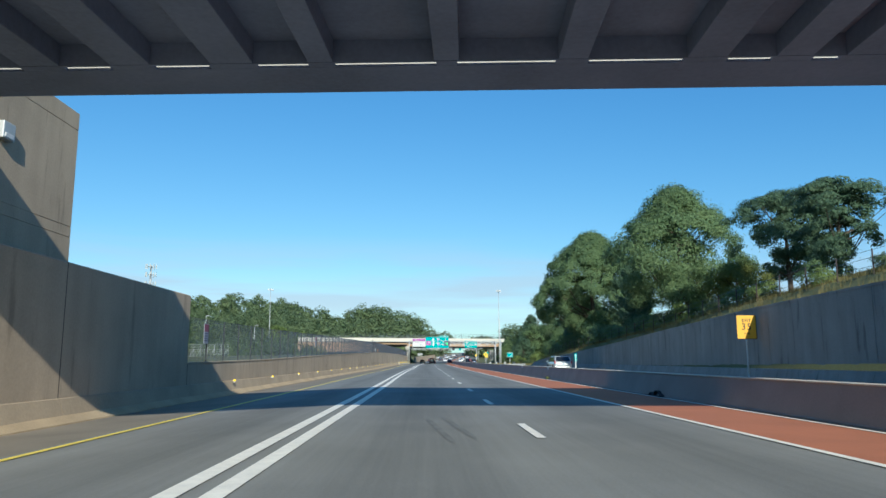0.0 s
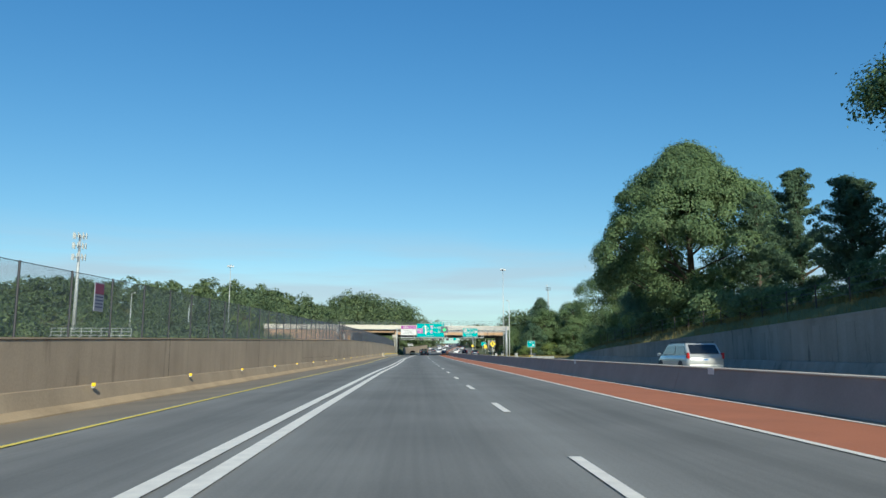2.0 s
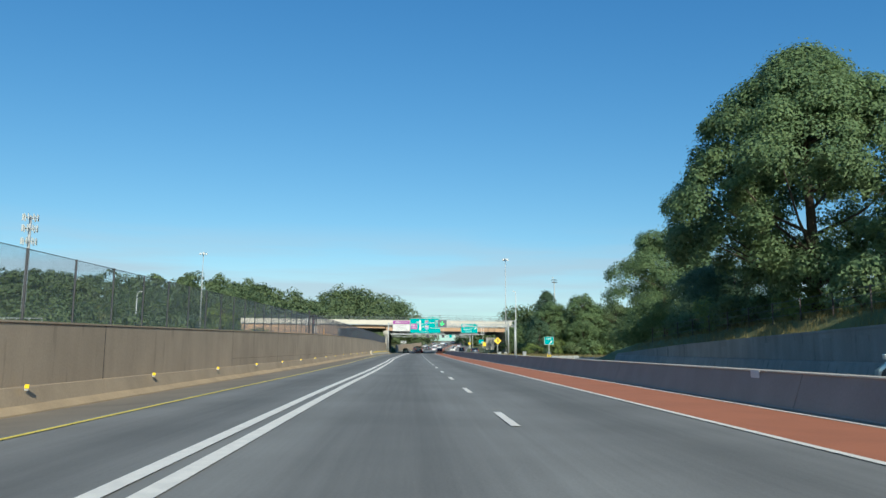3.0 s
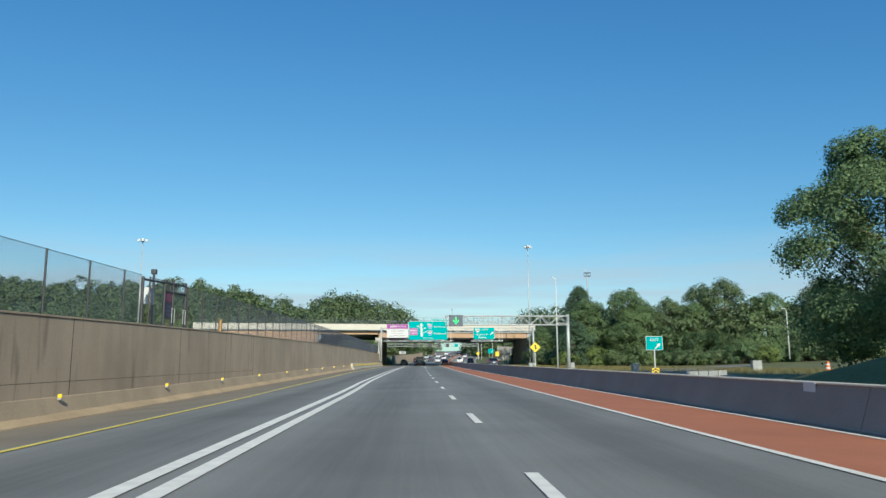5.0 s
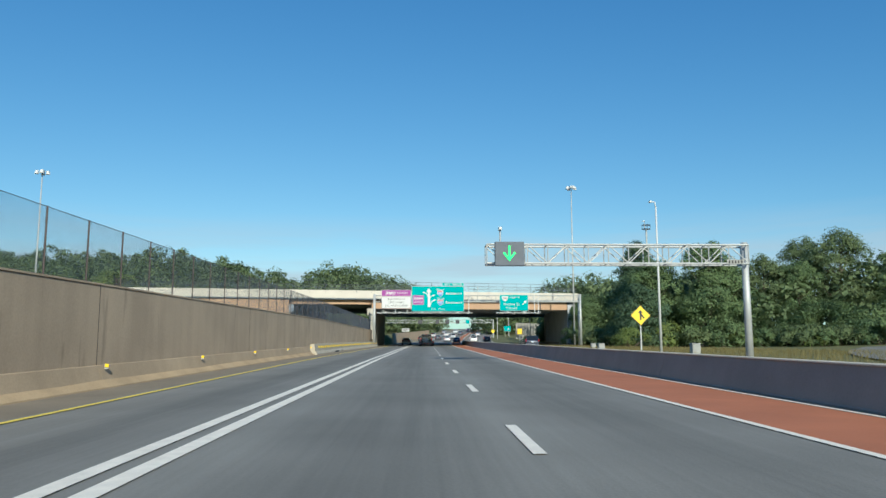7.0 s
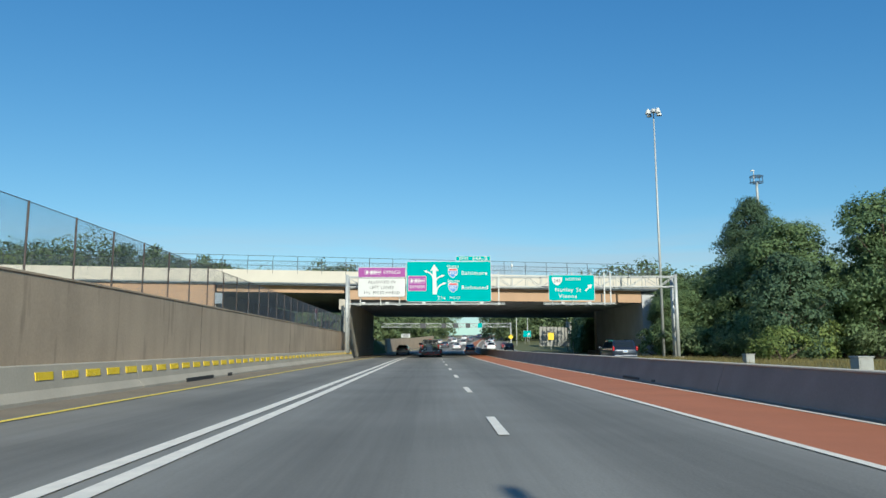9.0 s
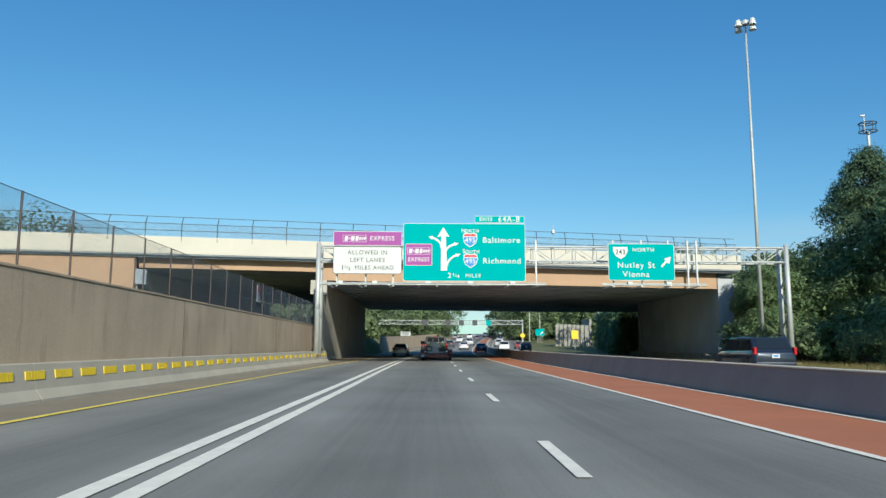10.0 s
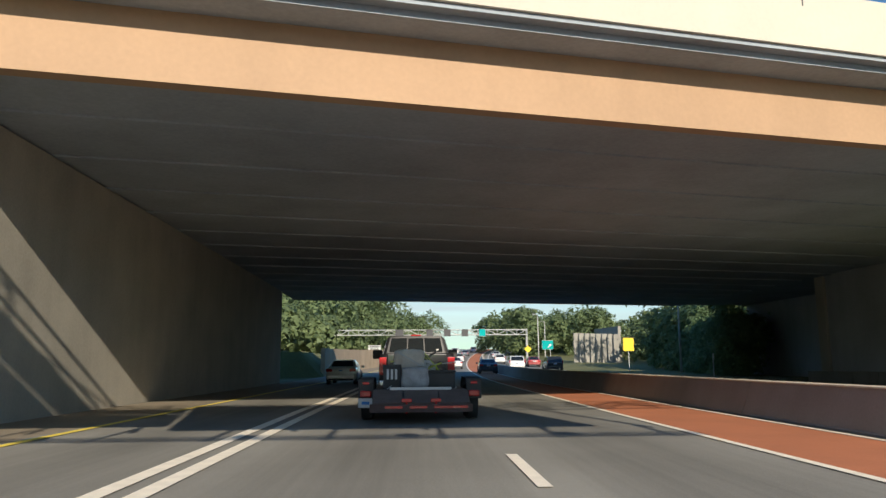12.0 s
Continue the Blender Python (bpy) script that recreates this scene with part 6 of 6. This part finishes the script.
def car(kind, x, y, z, colour, label, turn=0.0, slope=0.0, rails=False):
    """A car that drives away from the camera; y is its rear end."""
    q = SPECS[kind]
    L, W, belt, roof, deck = q["L"], q["W"], q["belt"], q["roof"], q["deck"]
    ob = empty("car", x, y, z)
    ob.matrix_world = pose(x, y, z, slope, 0, turn)
    name = "paint_%02d%02d%02d" % tuple(int(99 * c) for c in colour)
    pm = bpy.data.materials.get(name) or paint(name, colour)
    low = 0.22
    nose = 0.74 if kind == "sedan" else 0.86
    secs = [(0.0, W * 0.86, 0.42, deck - 0.16, 0.92), (0.06, W * 0.95, 0.30, deck - 0.05, 0.92), (0.3, W * 0.99, low, deck, 0.93), (q["ys"][1], W, low, belt, 0.94), (L * 0.55, W, low, belt - 0.02, 0.94),
            (q["ys"][3], W * 0.99, low, belt - 0.04, 0.93), (L - 0.6, W * 0.96, low, nose + 0.04, 0.9), (L - 0.12, W * 0.86, 0.28, nose - 0.08, 0.86), (L, W * 0.7, 0.36, nose - 0.22, 0.85)]
    body = child("body", loft([ring(*s) for s in secs], pm, "body", True, True, True), ob)
    a, b, c, d = q["ys"]
    t = 0.80 if kind != "sedan" else 0.72
    zb = belt - 0.06
    cab = []
    for yy, zz, wt in ((a, zb + 0.06, 0.9), (b, roof - 0.03, t), ((b + c) / 2, roof, t), (c, roof - 0.04, t), (d, zb + 0.04, 0.88)):
        wb = W * 0.925
        wtop = W * wt
        cab.append([(wb, yy, zb - 0.05), (wtop + 0.02, yy, zz - 0.05), (wtop - 0.05, yy, zz), (-wtop + 0.05, yy, zz), (-wtop - 0.02, yy, zz - 0.05), (-wb, yy, zb - 0.05)])
    child("cabin", loft(cab, pm, "cabin", True, True, False), ob)
    e = 0.012
    fr = (b - a) or 0.1
    def back(f):
        return a + fr * f - e, zb + 0.06 + (roof - 0.03 - zb - 0.06) * f
    y0, z0 = back(0.10)
    y1, z1 = back(0.86)
    w0, w1 = W * (0.9 + (t - 0.9) * 0.10) - 0.13, W * (0.9 + (t - 0.9) * 0.86) - 0.10
    quad("rear_window", [(-w0, y0, z0 + e), (w0, y0, z0 + e), (w1, y1, z1 + e), (-w1, y1, z1 + e)], GLASS, ob, "dark rear window")
    for s in (1, -1):
        xs0, xs1 = W * 0.925, W * t + 0.02
        def side(yy, f):
            return (s * (xs0 + (xs1 - xs0) * f + 0.004), yy, zb + (roof - 0.08 - zb) * f)
        m1 = (b + c) / 2
        for ya, yb, yc, yd in ((a + 0.30 * fr + 0.18, m1 - 0.05, m1 - 0.05, b + 0.12), (m1 + 0.05, d - 0.35, c + 0.02, m1 + 0.05)):
            pts = [side(ya, 0.14), side(yb, 0.14), side(yc, 0.88), side(yd, 0.88)]
            quad("side_window", pts if s > 0 else pts[::-1], GLASS, ob)
        m = part("mirror", boxed(min(s * W, s * (W + 0.19)), max(s * W, s * (W + 0.19)), d - 0.30, d - 0.16, belt - 0.05, belt + 0.10, bevel=0.03), pm, ob)
        lh = 0.16 if kind == "sedan" else 0.30
        lz = deck - 0.28 if kind == "sedan" else belt - 0.17
        wd = 0.36 if kind == "sedan" else 0.11
        part("tail_light", boxed(min(s * W * 0.965, s * (W * 0.965 - wd)), max(s * W * 0.965, s * (W * 0.965 - wd)), -0.025, 0.22, lz, lz + lh, bevel=0.025), RED_LENS, ob, "red tail light")
        for yy in q["axle"]:
            wheel(ob, s * (W - 0.10), yy, q["r"], 0.21)
            bm = bmesh.new()
            tube(bm, (s * (W - 0.22), yy, q["r"] + 0.02), (s * (W + 0.008), yy, q["r"] + 0.02), q["r"] + 0.06, sides=20)
            part("wheel_arch", bm, PLASTIC, ob)
    wf0, wf1 = W * 0.82, W * (t - 0.06)
    quad("windscreen", [(wf0, d - 0.06, zb + 0.10), (-wf0, d - 0.06, zb + 0.10), (-wf1, c + 0.08, roof - 0.07), (wf1, c + 0.08, roof - 0.07)], GLASS, ob)
    part("bumper", boxed(-W * 0.9, W * 0.9, -0.05, 0.10, 0.34, 0.56, bevel=0.05), pm, ob)
    part("lower_valance", boxed(-W * 0.8, W * 0.8, -0.03, 0.12, 0.24, 0.335, bevel=0.02), PLASTIC, ob)
    pz = deck - 0.22 if kind == "sedan" else belt - 0.22
    p = part("licence_plate", boxed(-0.16, 0.16, -0.03, 0.0, pz - 0.08, pz + 0.08, bevel=0.006), WHITE_SIGN, ob, "white licence plate")
    part("bar", boxed(-0.11, 0.11, -0.036, -0.031, pz - 0.03, pz + 0.03), BLUE_SIGN, p)
    bm = bmesh.new()
    for s in ((-1, 1) if kind == "sedan" else (1,)):
        tube(bm, (s * W * 0.6, -0.06, 0.28), (s * W * 0.6, 0.15, 0.28), 0.035, sides=8)
    part("exhaust", bm, CHROME, ob)
    if rails:
        for s in (1, -1):
            bm = bmesh.new()
            tube(bm, (s * W * (t - 0.08), b + 0.1, roof + 0.05), (s * W * (t - 0.08), c - 0.2, roof + 0.05), 0.02, sides=6)
            for yy in (b + 0.15, c - 0.25):
                tube(bm, (s * W * (t - 0.08), yy, roof - 0.04), (s * W * (t - 0.08), yy, roof + 0.05), 0.02, sides=6)
            part("roof_rail", bm, PLASTIC, ob)
    return tagged(ob, label, "car")


def on_road(kind, off, y, colour, label, rails=False):
    turn = -math.degrees(math.atan((rx(y + 2) - rx(y)) / 2))
    slope = math.degrees(math.atan((rz(y + 2) - rz(y)) / 2))
    return car(kind, rx(y) + off, y, rz(y) + 0.004, colour, label, turn, slope, rails)


on_road("sedan", -5.9, 294.0, (0.62, 0.63, 0.64), "silver sedan with red tail lights in the express lane")
on_road("van", 12.8, 77.4, (0.50, 0.50, 0.48), "silver minivan with roof rails beyond the barrier", True)
on_road("suv", 12.6, 236.0, (0.015, 0.022, 0.04), "dark blue sport utility car beyond the barrier", True)
on_road("sedan", 4.75, 321.0, (0.03, 0.045, 0.09), "dark blue sedan on the red shoulder lane")
far = [("van", 9.2, 338, (0.75, 0.75, 0.74), "white van on the carriageway beyond the barrier"), ("suv", 12.6, 330, (0.03, 0.03, 0.035), "dark car beyond the barrier"),
       ("sedan", 12.8, 352, (0.30, 0.05, 0.05), "dark red car beyond the barrier"), ("suv", 9.0, 372, (0.6, 0.6, 0.6), "silver car beyond the barrier"),
       ("sedan", 1.8, 345, (0.7, 0.7, 0.7), "white car far ahead"), ("sedan", -1.9, 366, (0.08, 0.08, 0.09), "black car far ahead"),
       ("suv", 2.0, 384, (0.5, 0.5, 0.5), "grey car far ahead"), ("sedan", -6.0, 352, (0.1, 0.1, 0.12), "dark car in the express lane far ahead"),
       ("suv", -2.0, 408, (0.7, 0.7, 0.7), "white car far ahead"), ("sedan", 1.9, 425, (0.15, 0.16, 0.18), "grey car far ahead"), ("van", -1.8, 446, (0.75, 0.75, 0.75), "white van far ahead"),
       ("sedan", 9.3, 410, (0.7, 0.7, 0.7), "white car beyond the barrier far ahead"), ("suv", 12.7, 430, (0.1, 0.1, 0.1), "black car beyond the barrier far ahead"),
       ("sedan", -6.0, 400, (0.6, 0.6, 0.6), "silver car in the express lane far ahead"), ("suv", 2.0, 468, (0.1, 0.12, 0.2), "blue car far ahead"), ("sedan", -6.0, 440, (0.3, 0.3, 0.3), "grey car in the express lane far ahead")]
for k, o, y, col, lab in far:
    on_road(k, o, y, col, lab)


def pickup(x, y):
    ob = empty("pickup_truck", x, y, 0.004)
    pm = paint("black_truck_paint", (0.012, 0.012, 0.015))
    W = 1.0
    secs = [(0.0, W * 0.97, 0.62, 1.36, 0.96), (0.05, W, 0.55, 1.40, 0.96), (1.9, W, 0.52, 1.40, 0.96), (2.0, W, 0.50, 1.38, 0.96), (4.2, W, 0.50, 1.32, 0.94), (5.5, W * 0.97, 0.52, 1.20, 0.9), (5.75, W * 0.85, 0.6, 1.1, 0.88)]
    child("body", loft([ring(*s) for s in secs], pm, "body", True, True, True), ob)
    cab = []
    for yy, zz, wt in ((1.92, 1.36, 0.93), (2.10, 1.93, 0.80), (3.3, 1.97, 0.80), (3.6, 1.92, 0.79), (4.35, 1.34, 0.9)):
        cab.append([(W * 0.95, yy, 1.30), (W * wt + 0.02, yy, zz - 0.06), (W * wt - 0.07, yy, zz), (-W * wt + 0.07, yy, zz), (-W * wt - 0.02, yy, zz - 0.06), (-W * 0.95, yy, 1.30)])
    child("cab", loft(cab, pm, "cab", True, True, False), ob)
    for x0, x1 in ((-0.76, -0.27), (-0.23, 0.23), (0.27, 0.76)):
        k = 0.92
        quad("rear_window", [(x0, 1.93, 1.47), (x1, 1.93, 1.47), (x1 * k, 2.055, 1.86), (x0 * k, 2.055, 1.86)], GLASS, ob, "dark rear window pane")
    part("tailgate", boxed(-0.78, 0.78, -0.03, 0.03, 0.74, 1.38, bevel=0.025), pm, ob)
    part("tailgate_handle", boxed(-0.14, 0.14, -0.05, -0.028, 1.18, 1.26, bevel=0.01), PLASTIC, ob)
    part("rear_bumper", boxed(-0.98, 0.98, -0.18, 0.04, 0.52, 0.70, bevel=0.03), CHROME, ob, "chrome rear bumper")
    part("brake_lamp", boxed(-0.14, 0.14, 2.06, 2.12, 1.93, 1.97, bevel=0.01), RED_LENS, ob)
    for s in (1, -1):
        part("tail_light", boxed(min(s * 0.80, s * 0.985), max(s * 0.80, s * 0.985), -0.025, 0.12, 0.84, 1.30, bevel=0.02), RED_LENS, ob, "tall red tail light")
        part("mirror", boxed(min(s * 1.0, s * 1.30), max(s * 1.0, s * 1.30), 3.55, 3.68, 1.28, 1.55, bevel=0.04), PLASTIC, ob, "large black side mirror")
        quad("side_window", [(s * 0.965, 2.3, 1.42), (s * 0.965, 3.95, 1.42), (s * 0.84, 3.5, 1.84), (s * 0.84, 2.3, 1.84)][::s], GLASS, ob)
        for yy in (1.05, 4.65):
            wheel(ob, s * 0.87, yy, 0.40, 0.27)
            bm = bmesh.new()
            tube(bm, (s * 0.7, yy, 0.42), (s * (W + 0.012), yy, 0.42), 0.47, sides=22)
            part("wheel_arch", bm, PLASTIC, ob)
    part("sticker", boxed(0.58, 0.66, 1.925, 1.94, 1.5, 1.54), WHITE_SIGN, ob)
    return tagged(ob, "black pickup truck towing a flat trailer", "pickup truck")


TX = rx(272) - 1.28
TY = -2.0  # the truck and trailer stand this much nearer
pickup(TX, 273.2 + TY).scale = (1.06, 1, 1.05)


def trailer(x, y):
    """Low utility trailer; y is its rear end."""
    ob = empty("trailer", x, y, 0.004)
    grime = material("scuffed_trailer_paint", (0.06, 0.035, 0.033), 0.7, spread=0.35, scale=3, fine=30, bump=0.1)
    planks = material("worn_deck_planks", (0.12, 0.09, 0.08), 0.85, spread=0.3, scale=3, fine=25, bump=0.3)
    for k in range(7):
        xx = -0.84 + 0.24 * k
        part("deck_plank", boxed(xx, xx + 0.232, 0.55, 3.9, 0.56, 0.60, bevel=0.006), planks, ob)
    part("frame", boxed(-0.86, 0.86, 0.5, 3.95, 0.44, 0.556, bevel=0.015), grime, ob)
    # sloping rear of the deck
    for x0, x1 in ((-0.84, -0.32), (-0.30, 0.30), (0.32, 0.84)):
        quad("beaver_tail", [(x0, 0.0, 0.36), (x1, 0.0, 0.36), (x1, 0.55, 0.585), (x0, 0.55, 0.585)], planks, ob, "worn sloping tail board", 0.03)
    part("rear_beam", boxed(-0.88, 0.88, -0.06, 0.02, 0.22, 0.37, bevel=0.012), grime, ob, "dark red rear beam")
    for x0 in (-0.62, -0.2, 0.22, 0.5):
        part("reflector_tape", boxed(x0, x0 + 0.30, -0.068, -0.061, 0.29, 0.335), RED_LENS, ob)
    part("ramp_bar", boxed(-0.55, 0.55, 0.52, 0.58, 0.60, 0.655, bevel=0.01), WHITE_SIGN, ob, "pale bar across the deck")
    for s in (1, -1):
        bm = bmesh.new()
        tube(bm, (s * 0.25, -0.04, 0.20), (s * 0.25, -0.04, 0.42), 0.02, sides=6)
        box(bm, s * 0.25 - 0.09, s * 0.25 + 0.09, -0.075, -0.045, 0.40, 0.47, 0.015)
        part("latch", bm, RED_LENS, ob, "red latch handle")
        for k, yy in enumerate((1.45, 2.25)):
            wheel(ob, s * 0.98, yy, 0.33, 0.2)
        bm = bmesh.new()
        prof = ((1.0, 0.48), (1.08, 0.72), (1.35, 0.82), (2.35, 0.82), (2.62, 0.72), (2.70, 0.48))
        for (ya, za), (yb, zb2) in zip(prof, prof[1:]):
            bmesh.ops.create_cube(bm, size=1, matrix=Matrix.Translation((s * 0.99, (ya + yb) / 2, (za + zb2) / 2)) @ Matrix.Rotation(math.atan2(zb2 - za, yb - ya), 4, "X") @ Matrix.Diagonal((0.27, math.hypot(yb - ya, zb2 - za) + 0.01, 0.015, 1)))
        part("fender", bm, PLASTIC, ob, "black wheel fender")
        part("fender_skirt", boxed(s * 0.99 - 0.135, s * 0.99 + 0.135, 0.97, 0.99, 0.42, 0.80, bevel=0.004), PLASTIC, ob)
        part("tail_light", boxed(s * 0.99 - 0.10, s * 0.99 + 0.10, 0.92, 0.968, 0.46, 0.58, bevel=0.02), RED_LENS, ob, "red trailer tail light")
        part("side_light", boxed(s * 0.99 - 0.06, s * 0.99 + 0.06, 0.94, 0.968, 0.70, 0.75, bevel=0.01), RED_LENS, ob)
    p = part("licence_plate", boxed(-1.12, -0.86, 0.86, 0.90, 0.26, 0.44, bevel=0.006), WHITE_SIGN, ob, "white licence plate")
    part("bar", boxed(-1.06, -0.92, 0.853, 0.859, 0.32, 0.38), BLUE_SIGN, p)
    bm = bmesh.new()
    tube(bm, (-0.7, 3.9, 0.5), (0, 5.2, 0.5), 0.05, sides=6)
    tube(bm, (0.7, 3.9, 0.5), (0, 5.2, 0.5), 0.05, sides=6)
    tube(bm, (0, 5.1, 0.5), (0, 5.5, 0.5), 0.05, sides=6)
    part("drawbar", bm, grime, ob)
    return tagged(ob, "low dark utility trailer with black fenders", "trailer")


trailer(TX - 0.02, 267.6 + TY).scale = (1.16, 1, 1.08)


def lump(name, x, y, z, sx, sy, sz, mat, label, category, seed, sub=3):
    """A draped or bagged load: a rounded block with folds."""
    bm = bmesh.new()
    bmesh.ops.create_cube(bm, size=1)
    bmesh.ops.subdivide_edges(bm, edges=bm.edges[:], cuts=7, use_grid_fill=True)
    for v in bm.verts:
        p = v.co.copy()
        r = 0.86 + 0.14 * (1 - (abs(p.x * 2) ** 4 + abs(p.z * 2) ** 4) / 2)
        f = noise.noise(Vector((p.x * 4 + seed, p.y * 4, p.z * 2.4))) * 0.09 + noise.noise(Vector((p.x * 11, p.y * 9 + seed, p.z * 5))) * 0.05
        q = p * r + p.normalized() * f
        v.co = Vector((q.x * sx, q.y * sy, max(-0.5, q.z) * sz + sz / 2))
    me = bpy.data.meshes.new(name)
    bm.to_mesh(me)
    bm.free()
    me.materials.append(mat)
    me.polygons.foreach_set("use_smooth", [True] * len(me.polygons))
    ob = new(name, me)
    ob.matrix_world = pose(x, y, z)
    return tagged(ob, label, category)


TARP = material("beige_canvas_tarp", (0.50, 0.44, 0.37), 0.9, spread=0.2, scale=5, fine=50, bump=0.3)
GREY_TARP = material("grey_plastic_sheet", (0.30, 0.30, 0.31), 0.5, spread=0.3, scale=6, fine=40, bump=0.4)
DZ = 0.655
lump("canvas_bundle", TX - 0.25, 269.6 + TY, DZ, 0.72, 0.9, 0.86, TARP, "beige canvas bundle strapped on the trailer", "bundle", 2)
lump("crumpled_sheet", TX - 0.12, 269.0 + TY, DZ, 0.62, 0.5, 0.46, GREY_TARP, "crumpled grey sheet on the trailer deck", "sheet", 5)
crate = empty("tool_crate", TX + 0.42, 269.3 + TY, DZ)
part("crate_body", boxed(-0.34, 0.34, -0.3, 0.3, 0, 0.34, bevel=0.02), PLASTIC, crate)
part("crate_lid", boxed(-0.36, 0.36, -0.32, 0.32, 0.342, 0.39, bevel=0.015), PLASTIC, crate)
tagged(crate, "black plastic tool crate on the trailer", "crate")
can = empty("equipment_rack", TX - 0.62, 269.2 + TY, DZ)
part("rack_body", boxed(-0.2, 0.2, -0.25, 0.25, 0, 0.52, bevel=0.02), PLASTIC, can)
for k in range(3):
    part("slot", boxed(-0.12 + 0.09 * k, -0.07 + 0.09 * k, -0.262, -0.252, 0.2, 0.42), WHITE_SIGN, can)
tagged(can, "dark equipment case with pale vents on the trailer", "case")
reel = empty("spare_rim", TX + 0.16, 269.75 + TY, DZ + 0.42)
bm = bmesh.new()
n = 24
rr = [[(q * math.cos(2 * math.pi * k / n), o, q * math.sin(2 * math.pi * k / n)) for q, o in ((0.13, -0.05), (0.2, -0.05), (0.2, 0.05), (0.13, 0.05))] for k in range(n)]
rr.append(rr[0])
bm.free()
child("rim_ring", loft(rr, WHITE_SIGN, "rim_ring", True, False), reel)
bm = bmesh.new()
for k in range(6):
    a = math.pi * k / 3
    tube(bm, (0, 0, 0), (0.14 * math.cos(a), 0, 0.14 * math.sin(a)), 0.03, sides=5)
tube(bm, (0, -0.04, 0), (0, 0.04, 0), 0.06, sides=10)
part("spokes", bm, WHITE_SIGN, reel)
bm = bmesh.new()
tube(bm, (0, 0.0, -0.42), (0, 0.0, -0.1), 0.03, sides=6)
part("stand", bm, DARK_STEEL, reel)
tagged(reel, "white wheel rim on a stand on the trailer", "wheel rim")
g = np.random.default_rng(9)
STRAP = plain("yellow_strap", (0.45, 0.50, 0.06), 0.6)
for k in range(16):
    bm = bmesh.new()
    a = Vector((-0.82 + 0.1 * g.random() if k % 2 else 0.84 - 0.1 * g.random(), 268.9 + 1.5 * g.random() - 268, DZ))
    m2 = Vector((-0.5 + g.random(), a.y + 0.3 * g.random(), DZ + 0.45 + 0.45 * g.random()))
    b = Vector((0.8 - 1.6 * g.random(), a.y + 0.4, DZ + 0.15 + 0.5 * g.random()))
    tube(bm, a, m2, 0.013, sides=5)
    tube(bm, m2, b, 0.013, sides=5)
    ob = empty("tie_down" if k % 5 == 0 else "rod", TX, 268.0 + TY, 0)
    part("strap" if k % 5 == 0 else "bar_stock", bm, STRAP if k % 5 == 0 else (STEEL if k % 3 else DARK_STEEL), ob)
    tagged(ob, "yellow strap tied over the trailer load" if k % 5 == 0 else "thin bent metal rod in the trailer load", "strap" if k % 5 == 0 else "rod")

# ---- tyre scrap and traffic drum ----
def tyre_scrap(y):
    """A torn strip of tyre tread, bent into two humps along the barrier foot."""
    ob = empty("tyre_scrap", rx(y) + 5.90, y, 0.0)
    rings = []
    for k in range(25):
        t = k / 24
        z = 0.012 + 0.16 * math.sin(math.pi * min(1, t / 0.58)) ** 2 * (t < 0.58) + 0.10 * math.sin(math.pi * max(0, (t - 0.58) / 0.42)) ** 2 * (t >= 0.58)
        x = 0.02 * math.sin(9 * t) + 0.012 * math.sin(31 * t)
        w = 0.065 + 0.02 * math.sin(17 * t + 1)
        rings.append([(x - w, 1.4 * t, z + 0.02 * math.sin(23 * t)), (x + w, 1.4 * t, z + 0.01), (x + w, 1.4 * t, z + 0.032), (x - w, 1.4 * t, z + 0.03 + 0.02 * math.sin(23 * t))])
    child("tread_strip", loft(rings, RUBBER, "tread_strip"), ob)
    for k in range(9):
        part("tread_block", boxed(-0.05, 0.05, 0.04 + 0.15 * k, 0.09 + 0.15 * k, 0.0, 0.028, bevel=0.006), RUBBER, ob)
    return tagged(ob, "torn black tyre tread lying at the barrier foot", "tyre scrap")


tyre_scrap(23.9)


def barrel(x, y, z):
    """An orange traffic drum with white bands and a black foot."""
    ob = empty("traffic_barrel", x, y, z)
    orange = plain("orange_drum_plastic", (0.80, 0.16, 0.02), 0.5)
    bm = bmesh.new()
    tube(bm, (0, 0, 0.0), (0, 0, 0.1), 0.36, 0.34, 14)
    part("foot", bm, RUBBER, ob)
    for k in range(5):
        bm = bmesh.new()
        tube(bm, (0, 0, 0.102 + 0.18 * k), (0, 0, 0.278 + 0.18 * k), 0.27 - 0.012 * k, 0.262 - 0.012 * k, 16)
        part("band", bm, WHITE_SIGN if k in (1, 3) else orange, ob)
    return tagged(ob, "orange and white traffic drum on the verge", "traffic drum")


barrel(42.2, 176.0, ground_height(42.2, 176.0, 42.2 - rx(176.0)))
